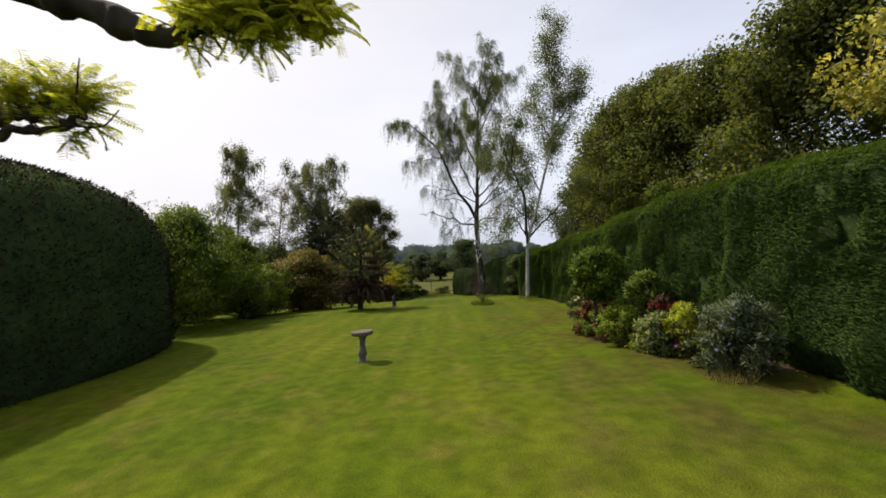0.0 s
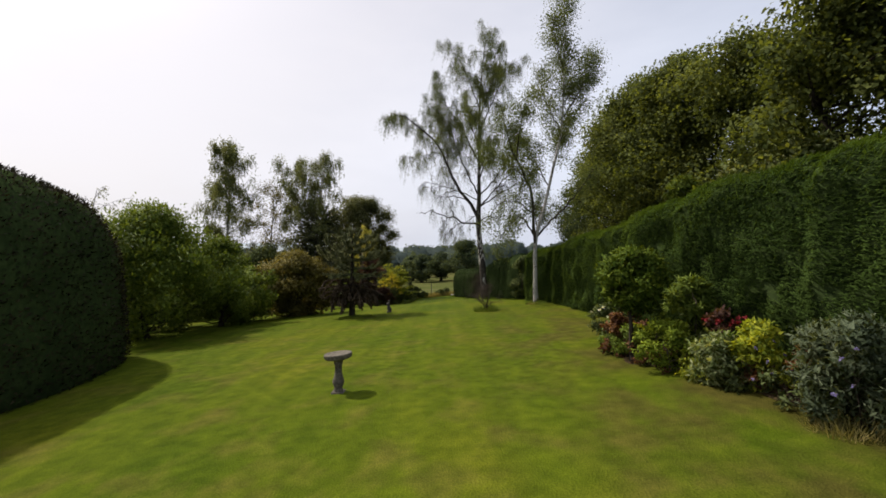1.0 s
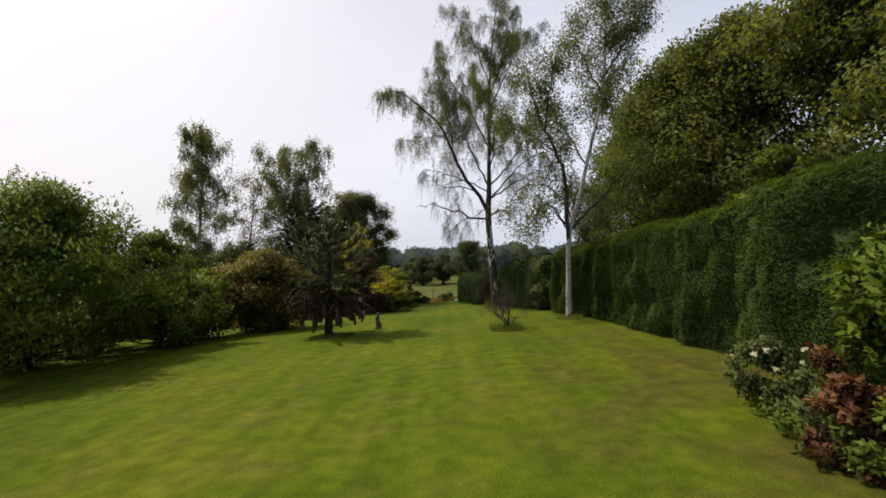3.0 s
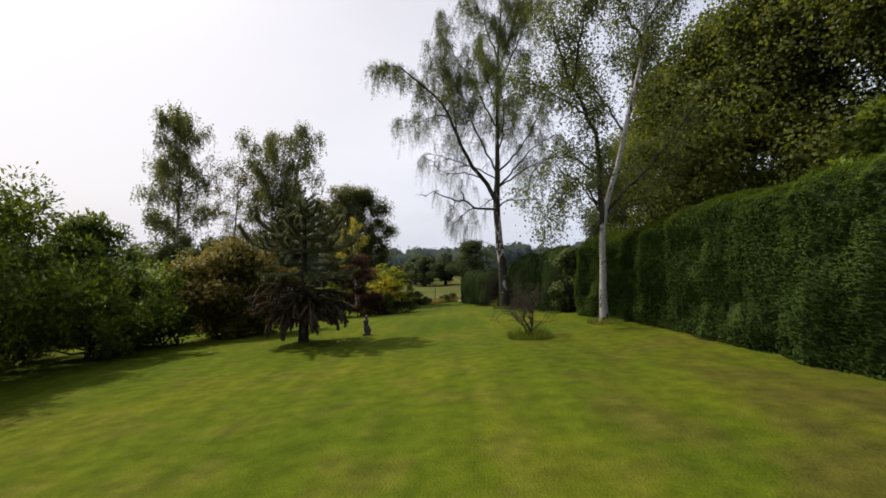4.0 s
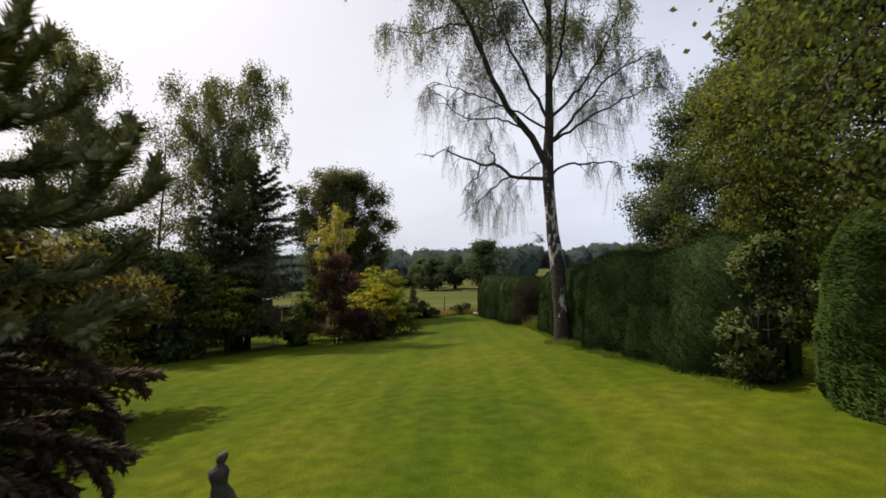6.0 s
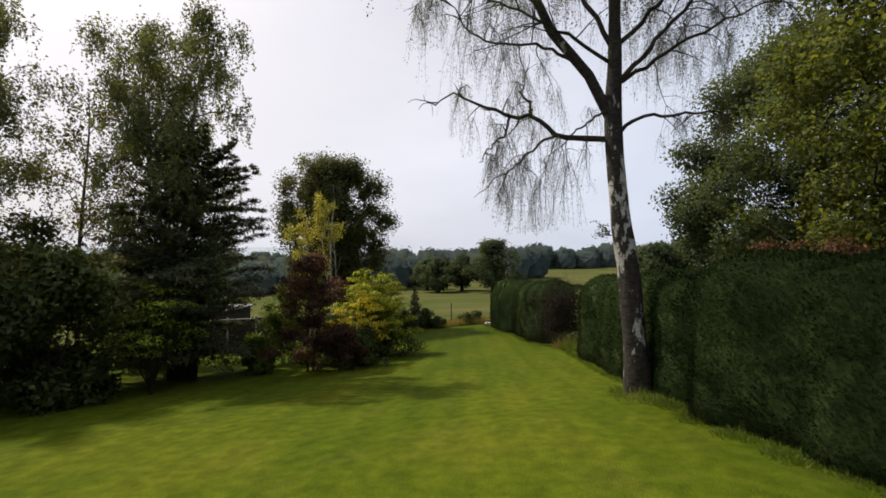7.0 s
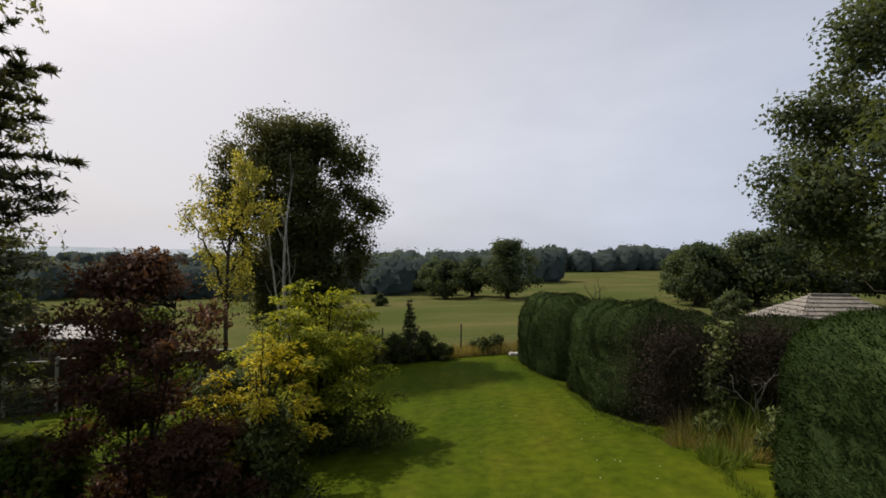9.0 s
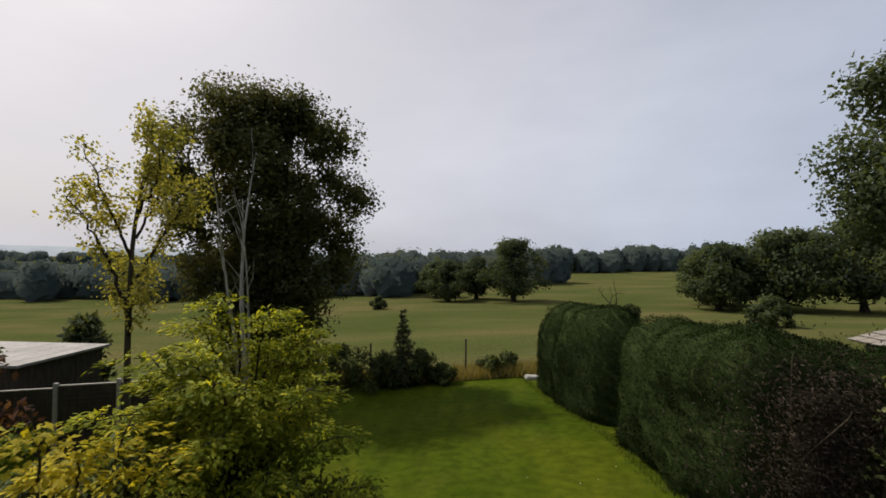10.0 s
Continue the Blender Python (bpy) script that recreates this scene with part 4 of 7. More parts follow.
def monkey_puzzle(x, y, height, spread, seed):
    """Whorls of rope-like branches clad in stiff scale leaves: the upper ones rise, the lower ones sag and turn up at the tip."""
    rng = np.random.default_rng(seed)
    z0 = gz(x, y) - 0.05
    root = thing("monkey_puzzle_tree", x, y, z0, "dark green monkey puzzle tree with scaly drooping branches on the lawn", "tree")
    stem = wander(rng, [0, 0, -0.05], [0.02, 0, 1], height, 12, 0.02)
    wood = Geo()
    tube(wood, stem, 0.14 * np.linspace(1.25, 0.25, 13), 9)
    part("trunk", wood, DARKBARK, root, smooth=True)

    def clad(geo, line, r0, r1):
        """Overlapping stiff leaves all round a branch."""
        seg = np.linalg.norm(np.diff(line, axis=0), axis=1)
        s = np.concatenate([[0], np.cumsum(seg)])
        n = int(s[-1] * 270)
        f = rng.random(n) * s[-1]
        i = np.clip(np.searchsorted(s, f) - 1, 0, len(line) - 2)
        g = ((f - s[i]) / seg[i])[:, None]
        p = line[i] * (1 - g) + line[i + 1] * g
        d = unit(line[i + 1] - line[i])
        o = rng.normal(size=(n, 3))
        o = unit(o - d * np.sum(o * d, 1, keepdims=True))
        r = (r0 + (r1 - r0) * f / s[-1])[:, None]
        leaves(geo, p + o * r * 0.45, d * 0.75 + o * 0.75, o, r[:, 0] * 1.15 + 0.02, 0.045, blade=True)
        tube(geo, line, np.linspace(r0, r1, len(line)) * 0.6, 6)

    # whorls from the leader down: height, branches, reach, rise at the trunk, lift (or sag) along the way, lift of the tip, alive
    whorls = [(4.35, 4, 0.34, 0.7, 0.1, 0.2, True), (4.08, 5, 0.62, 0.42, 0.05, 0.3, True), (3.72, 6, 1.0, 0.22, 0.0, 0.34, True), (3.4, 6, 1.45, 0.12, -0.02, 0.34, True), (3.02, 7, 1.8, 0.02, -0.08, 0.34, True),
              (2.62, 3, 1.35, -0.05, -0.1, 0.25, True), (2.28, 4, 1.55, 0.0, -0.16, 0.12, True), (1.98, 5, 1.55, 0.06, -0.16, 0.08, False), (1.76, 6, 1.6, 0.0, -0.16, 0.0, False), (1.62, 7, 1.45, -0.02, -0.18, -0.05, False), (1.46, 8, 1.4, -0.04, -0.2, 0.0, False),
              (1.3, 8, 1.35, -0.06, -0.2, -0.05, False), (1.12, 8, 1.15, -0.06, -0.2, -0.1, False), (0.95, 6, 0.9, -0.06, -0.2, -0.1, False)]
    for i, (h, per, long, rise, sag, tip, alive) in enumerate(whorls):
        for j in range(per):
            az = j * 6.283 / per + i * 0.9 + rng.normal() * 0.16
            reach = spread * long * (0.82 + 0.3 * rng.random())
            k = 11
            w = np.linspace(0, 1, k)
            zz = h * height / 4.5 + reach * ((rise + (0.0 if alive else 0.13 * rng.normal())) * w + sag * w**2 + tip * w**4)
            bend = az + 0.28 * rng.normal() * w
            far = w
            if not alive and rng.random() < 0.55:
                # an arching branch whose end hangs and hooks back
                turn = np.clip((w - 0.74) / 0.26, 0, 1)
                far = w * 1.1 - 0.16 * turn**2
                zz = zz + reach * (0.08 * np.sin(w * np.pi) - 0.2 * turn**1.3)
            line = np.stack([np.cos(bend) * reach * far, np.sin(bend) * reach * far, np.maximum(zz, 0.06 + 0.1 * rng.random())], -1)
            line[:, :2] += stem[min(int(h / 4.5 * 12), 12), :2]
            geo = Geo()
            thick = 0.085 if alive else 0.055
            clad(geo, line, thick * 0.7, thick)
            for q in range(4 if long > 0.9 else 2):
                m = (4 if alive else 3) + q * 2 - (q == 3)
                m = min(m, 9)
                way = unit(line[min(m + 1, 10)] - line[m]) + np.array([-np.sin(az), np.cos(az), 0.25 if alive else -0.35]) * (0.75 if q % 2 else -0.75)
                sub = wander(rng, line[m], way, reach * 0.28 * (0.7 + 0.5 * rng.random()), 6, 0.07, 0.8 if alive and h > 2.5 else 0.1 if alive else -0.6)
                sub[:, 2] = np.maximum(sub[:, 2], 0.04)
                clad(geo, sub, thick * 0.7, thick * 0.9)
            part("branch", geo, ARAUCARIA if alive else DEADNEEDLE, root, "" if alive else "dead brown drooping branch")
    return root


def bare_shrub(name, label, x, y, height, spread, bark, seed, stems=6, depth=4, base=0.05, category="shrub", z=None, split=3, stray=0.85, bend=0.16):
    """A leafless branching shrub or small dead tree."""
    rng = np.random.default_rng(seed)
    root = thing(name, x, y, gz(x, y) - 0.03 if z is None else z, label, category)
    wood = None

    def grow(at, way, length, rad, left):
        line = wander(rng, at, way, length, 5, bend, 0.1)
        line[:, 2] = np.maximum(line[:, 2], 0.04)
        tube(wood, line, np.linspace(rad, rad * 0.55, 6), 6 if rad > 0.015 else 4)
        if left:
            for c in range(split):
                at2 = line[-1] if c == 0 else line[3 + c % 2]
                way2 = unit(line[-1] - line[-2]) + ball_dirs(rng, 1)[0] * stray + np.array([0, 0, 0.1])
                grow(at2, way2, length * (0.6 + 0.25 * rng.random()), rad * 0.56, left - 1)

    for s in range(stems):
        a = s * 6.283 / stems + rng.normal() * 0.3
        wood = Geo()
        lean = spread / height * (0.4 + 0.8 * rng.random()) * (stems > 1) + 0.05
        grow(np.array([0.05 * np.cos(a), 0.05 * np.sin(a), -0.03]), np.array([np.cos(a) * lean, np.sin(a) * lean, 1.0]), height * 0.42, base, depth)
        part("stem", wood, bark, root, smooth=True)
    return root


def tuft(name, label, x, y, radius, height, mat, seed, count=700, category="grass", kind="", wide=0.014):
    rng = np.random.default_rng(seed)
    root = thing(name, x, y, gz(x, y) - 0.02, label, category, kind=kind)
    geo = Geo()
    a, r = rng.random(count) * 6.283, radius * np.sqrt(rng.random(count))
    px, py = r * np.cos(a), r * np.sin(a)
    p = np.stack([px, py, ground_z(px + x, py + y) - root.location.z - 0.01], -1)
    d = np.stack([np.cos(a) * r / radius * 0.5, np.sin(a) * r / radius * 0.5, np.ones(count)], -1) + rng.normal(size=(count, 3)) * 0.36
    ln = height * (0.3 + 1.0 * rng.random(count)) * (1 + 0.35 * np.sin(a * 3 + seed)) * (1.05 - 0.5 * r / radius)
    leaves(geo, p, d, rng.normal(size=(count, 3)), ln, wide, blade=True)
    tagged(part("grass", geo, mat, root), kind="stuff")
    return root


def ribbon_hedge(name, label, path, seed, leaf_mat, spray=(0.16, 0.06), density=260, round_top=0.7, lumps=0.16, group="", flow=None, comb=0.0):
    """A clipped hedge along a line. path: rows of (x, y of the foot of the face towards the lawn, thickness away from it, height of the top)."""
    rng = np.random.default_rng(seed)
    path = np.array(path, float)
    seg = np.concatenate([[0], np.cumsum(np.linalg.norm(np.diff(path[:, :2], axis=0), axis=1))])
    m = max(int(seg[-1] / 0.45), 8)
    s = np.linspace(0, seg[-1], m)
    col = [np.interp(s, seg, path[:, i]) for i in range(4)]
    x0, y0, thick, top = col
    way = unit(np.stack([np.gradient(x0), np.gradient(y0)], -1))
    away = np.stack([way[:, 1], -way[:, 0]], -1)
    cx, cy = x0 + away[:, 0] * thick / 2, y0 + away[:, 1] * thick / 2
    base = ground_z(cx, cy) - 0.05
    base = np.minimum(base, ground_z(x0, y0) - 0.05)
    # section: up the lawn face, over the rounded top, down the far side
    k = 22
    ang = np.linspace(0, 1, k)
    sect_x = np.interp(ang, [0, 0.06, 0.34, 0.42, 0.5, 0.58, 0.66, 0.94, 1], [-0.42, -0.5, -0.47, -0.36, 0, 0.36, 0.47, 0.5, 0.42])
    sect_z = np.interp(ang, [0, 0.06, 0.34, 0.42, 0.5, 0.58, 0.66, 0.94, 1], [0, 0.03, 1 - 0.16 * round_top, 1 - 0.045 * round_top, 1, 1 - 0.045 * round_top, 1 - 0.16 * round_top, 0.03, 0])
    # rounded ends
    e = np.minimum(s, seg[-1] - s)
    end = np.sqrt(np.clip(1 - (1 - np.clip(e / 1.5, 0, 1)) ** 2, 0.02, 1))
    wide = thick * (0.12 + 0.88 * end)
    tall = (top - base) * (0.64 + 0.36 * end)
    px = cx[:, None] + away[:, 0:1] * sect_x[None] * wide[:, None]
    py = cy[:, None] + away[:, 1:2] * sect_x[None] * wide[:, None]
    pz = base[:, None] + sect_z[None] * tall[:, None]
    p = np.stack([px, py, pz], -1)
    out = np.stack([away[:, 0:1] * np.sign(sect_x)[None] * np.abs(sect_x)[None], away[:, 1:2] * np.sign(sect_x)[None] * np.abs(sect_x)[None], np.broadcast_to(np.clip(sect_z - 0.6, 0, 1)[None], px.shape)], -1)
    out = unit(out + 1e-6)
    lump = np.array([noise.noise(Vector((a * 0.8, b * 0.8, c * 0.8))) + 0.6 * noise.noise(Vector((a * 2.1, b * 2.1, c * 2.1))) for a, b, c in p.reshape(-1, 3)]).reshape(px.shape)
    # each plant of the row bulges a little
    fold = np.array([abs(noise.noise(Vector((q * 0.75, seed * 3.7, 0.0)))) + 0.5 * abs(noise.noise(Vector((q * 1.6, seed * 1.3, 5.0)))) for q in s]) - 0.28
    p += out * (lump * lumps + fold[:, None] * 0.42)[..., None]
    root = thing(name, float(cx[m // 2]), float(cy[m // 2]), float(base[m // 2]), label, "hedge", group)
    origin = np.array(root.location)
    core = Geo()
    inner = p - out * 0.10
    i, j = np.arange(m - 1)[:, None] * k, np.arange(k - 1)[None]
    q = np.stack([i + j, i + k + j, i + k + j + 1, i + j + 1], -1).reshape(-1, 4)
    v = inner.reshape(-1, 3) - origin
    core.add(v, q)
    for end_i, flip in ((0, 1), (m - 1, -1)):
        ringv = inner[end_i] - origin
        core.add(np.concatenate([ringv, ringv.mean(0)[None]]), None, np.array([[a, a + 1, k][::flip] for a in range(k - 1)]))
    part("core", core, HEDGE_CORE, root, smooth=True)
    # sprays over the surface
    a, b, c = p[:-1, :-1].reshape(-1, 3), p[1:, :-1].reshape(-1, 3), p[:-1, 1:].reshape(-1, 3)
    o = out[:-1, :-1].reshape(-1, 3)
    area = np.linalg.norm(np.cross(b - a, c - a), axis=1)
    weight = area * np.where(np.broadcast_to(ang[None, :-1] < 0.6, (m - 1, k - 1)).reshape(-1), 1.0, 0.12)
    weight = weight * np.where(a[:, 1] < 0.5, 0.15, 1.0)
    count = int(weight.sum() * density)
    who = rng.choice(len(a), count, p=weight / weight.sum())
    u1, u2 = rng.random((count, 1)), rng.random((count, 1))
    pos = a[who] + (b[who] - a[who]) * u1 + (c[who] - a[who]) * u2 - o[who] * rng.random((count, 1)) * 0.12 - origin
    fl = np.array(flow if flow is not None else (0, 0, 0.5))
    fl = fl + comb * np.array([way[0, 0], way[0, 1], 0])
    d = o[who] * 0.75 + rng.normal(size=(count, 3)) * 0.5 + fl
    upv = o[who] * 0.6 + np.array([0, 0, 0.7]) + rng.normal(size=(count, 3)) * 0.4
    ln = spray[0] * (0.5 + rng.random(count))
    lie = np.cross(b - a, c - a)
    lie = unit(lie * np.sign(np.sum(lie * o, 1, keepdims=True) + 1e-9))
    foliage = Geo()
    leaves(foliage, pos, d, upv, ln, spray[1] * (0.6 + 0.8 * rng.random(count)), blade=True, face=lie[who] + rng.normal(size=(count, 3)) * 0.11)
    part("foliage", foliage, leaf_mat, root)
    return root


def flower_heads(root, mat, spots, size, seed, petals=9, name="flower"):
    """Small blooms, each of a few petals."""
    rng = np.random.default_rng(seed)
    for s in spots:
        geo = Geo()
        d = ball_dirs(rng, petals) + np.array([0, 0, 0.5])
        leaves(geo, np.repeat(np.array([s]), petals, 0), d, ball_dirs(rng, petals), size * (0.7 + 0.5 * rng.random(petals)), size * 0.75)
        part(name, geo, mat, root)


def lathe(profile, sides=24, squash=1.0):
    """A turned body from (radius, height) rows."""
    bm = bmesh.new()
    rings = []
    for r, z in profile:
        rings.append([bm.verts.new((r * math.cos(i * 2 * math.pi / sides), squash * r * math.sin(i * 2 * math.pi / sides), z)) for i in range(sides)])
    for a, b in zip(rings, rings[1:]):
        for i in range(sides):
            bm.faces.new((a[i], a[(i + 1) % sides], b[(i + 1) % sides], b[i]))
    bm.faces.new(rings[0][::-1])
    bm.faces.new(rings[-1])
    return bm


def box(x0, x1, y0, y1, z0, z1, bevel=0.0):
    bm = bmesh.new()
    bmesh.ops.create_cube(bm, size=1.0, matrix=Matrix.Translation(((x0 + x1) / 2, (y0 + y1) / 2, (z0 + z1) / 2)) @ Matrix.Diagonal((x1 - x0, y1 - y0, z1 - z0, 1)))
    if bevel:
        bmesh.ops.bevel(bm, geom=bm.edges[:], offset=bevel, segments=2, affect="EDGES")
    return bm


# ---- the ground: one sheet, mown garden and meadow ----
def build_ground():
    def axis(near, fine, far):
        a = np.arange(near[0], near[1] + fine / 2, fine)
        right = near[1] + (far - near[1]) * np.linspace(0, 1, 34)[1:] ** 2.6
        left = near[0] - (far + near[0]) * np.linspace(0, 1, 34)[1:][::-1] ** 2.6
        return np.concatenate([left, a, right])

    xs = axis((-30, 30), 0.75, 3000)
    ys = np.concatenate([-400 * np.linspace(1, 0, 14)[:-1] ** 2 - 12, np.arange(-12, 75, 0.75), 75 + 2925 * np.linspace(0, 1, 60) ** 2.4])
    X, Y = np.meshgrid(xs, ys)
    Z = ground_z(X, Y)
    geo = Geo()
    w = len(xs)
    i, j = np.arange(len(ys) - 1)[:, None] * w, np.arange(w - 1)[None]
    q = np.stack([i + j, i + j + 1, i + w + j + 1, i + w + j], -1).reshape(-1, 4)
    geo.add(np.stack([X, Y, Z], -1).reshape(-1, 3), q)
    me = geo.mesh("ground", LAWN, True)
    me.materials.append(FIELD)
    cx, cy = X[:-1, :-1].ravel() + 0.3, Y[:-1, :-1].ravel() + 0.3
    me.polygons.foreach_set("material_index", ((cy > 64.2) | (np.abs(cx) > 34)).astype(np.int32))
    return tagged(new("ground", me), "striped mown green lawn running out into a grassy meadow", "ground", kind="structure")


ground = build_ground()


# ---- hedges ----
ribbon_hedge("cypress_hedge", "tall dense clipped green cypress hedge along the lawn", [(6.9, -5, 3.4, 4.9), (6.2, 4, 3.2, 4.75), (6.0, 12, 3.0, 4.45), (5.9, 19, 2.8, 3.7), (5.6, 24, 2.5, 3.15), (5.1, 27.2, 2.3, 2.85), (4.75, 29.2, 2.2, 2.6)],
             11, CYPRESS, (0.12, 0.023), 1350, 0.9, 0.22, flow=(-0.12, -0.2, 0.0), comb=-1.8)
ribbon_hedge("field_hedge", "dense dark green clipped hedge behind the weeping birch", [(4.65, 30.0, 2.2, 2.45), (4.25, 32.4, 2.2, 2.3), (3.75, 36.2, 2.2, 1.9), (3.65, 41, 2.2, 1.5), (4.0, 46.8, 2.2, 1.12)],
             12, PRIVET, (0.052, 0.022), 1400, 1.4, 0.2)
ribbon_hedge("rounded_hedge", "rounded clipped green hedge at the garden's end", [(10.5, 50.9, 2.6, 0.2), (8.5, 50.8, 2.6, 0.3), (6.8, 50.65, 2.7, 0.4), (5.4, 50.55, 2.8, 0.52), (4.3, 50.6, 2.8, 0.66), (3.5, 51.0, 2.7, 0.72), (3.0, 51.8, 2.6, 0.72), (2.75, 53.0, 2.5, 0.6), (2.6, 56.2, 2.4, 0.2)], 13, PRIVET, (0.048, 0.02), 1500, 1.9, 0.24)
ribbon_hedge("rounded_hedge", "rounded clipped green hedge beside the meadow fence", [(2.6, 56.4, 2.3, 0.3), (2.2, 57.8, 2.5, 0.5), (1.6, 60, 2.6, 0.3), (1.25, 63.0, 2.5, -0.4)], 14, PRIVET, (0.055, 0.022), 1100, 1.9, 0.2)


def yew_block():
    """A huge clipped yew with upright sides and a domed top."""
    rng = np.random.default_rng(21)
    x0, y0 = -13.1, 10.3
    z0 = gz(-10, 12) - 0.35
    root = thing("yew_topiary", x0, y0, z0, "huge dark clipped yew dome in deep shade beside the lawn", "hedge")
    n, k = 90, 26
    a = np.linspace(0, 2 * np.pi, n, endpoint=False)
    ca, sa = np.sign(np.cos(a)) * np.abs(np.cos(a)) ** 0.7, np.sign(np.sin(a)) * np.abs(np.sin(a)) ** 0.7
    u = np.linspace(0, 1, k)
    rr = np.interp(u, [0, 0.08, 0.3, 0.5, 0.62, 0.74, 0.84, 0.93, 1], [0.95, 0.985, 1.0, 0.98, 0.93, 0.84, 0.69, 0.45, 0.02])
    zz = np.interp(u, [0, 0.3, 0.62, 0.74, 0.84, 0.93, 1], [0, 2.0, 4.2, 5.0, 5.6, 6.05, 6.25])
    p = np.stack([rr[None] * ca[:, None] * 4.5, rr[None] * sa[:, None] * 6.6, np.broadcast_to(zz[None], (n, k))], -1)
    lump = np.array([noise.noise(Vector(v) * 0.5) + 0.5 * noise.noise(Vector(v) * 1.7) for v in p.reshape(-1, 3)]).reshape(n, k)
    nrm = unit(np.stack([np.broadcast_to(ca[:, None] / 4.5, (n, k)), np.broadcast_to(sa[:, None] / 6.0, (n, k)), np.broadcast_to((np.clip(u - 0.5, 0, 1) * 0.6)[None], (n, k))], -1))
    p = p + nrm * (lump * 0.14)[..., None]
    core = Geo()
    i, j = np.arange(n)[:, None], np.arange(k - 1)[None]
    i2 = (i + 1) % n
    q = np.stack([i * k + j, i2 * k + j, i2 * k + j + 1, i * k + j + 1], -1).reshape(-1, 4)
    core.add((p - nrm * 0.1).reshape(-1, 3), q)
    part("core", core, HEDGE_CORE, root, smooth=True)
    pa, pb, pc, no = (v.reshape(-1, 3) for v in (p[:, :-1], np.roll(p, -1, 0)[:, :-1], p[:, 1:], nrm[:, :-1]))
    area = np.linalg.norm(np.cross(pb - pa, pc - pa), axis=1)
    area = area * np.where(pa[:, 0] > -2.0, 1, 0.3)
    count = 32000
    who = rng.choice(len(pa), count, p=area / area.sum())
    pos = pa[who] + (pb[who] - pa[who]) * rng.random((count, 1)) + (pc[who] - pa[who]) * rng.random((count, 1)) - no[who] * rng.random((count, 1)) * 0.12
    ln = 0.085 * (0.5 + rng.random(count))
    geo = Geo()
    leaves(geo, pos, no[who] * 0.8 + rng.normal(size=(count, 3)) * 0.55 + np.array([0, 0, 0.25]), no[who] + np.array([0, 0, 0.5]) + rng.normal(size=(count, 3)) * 0.4, ln, 0.05, blade=True, face=no[who] + rng.normal(size=(count, 3)) * 0.25)
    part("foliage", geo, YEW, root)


yew_block()


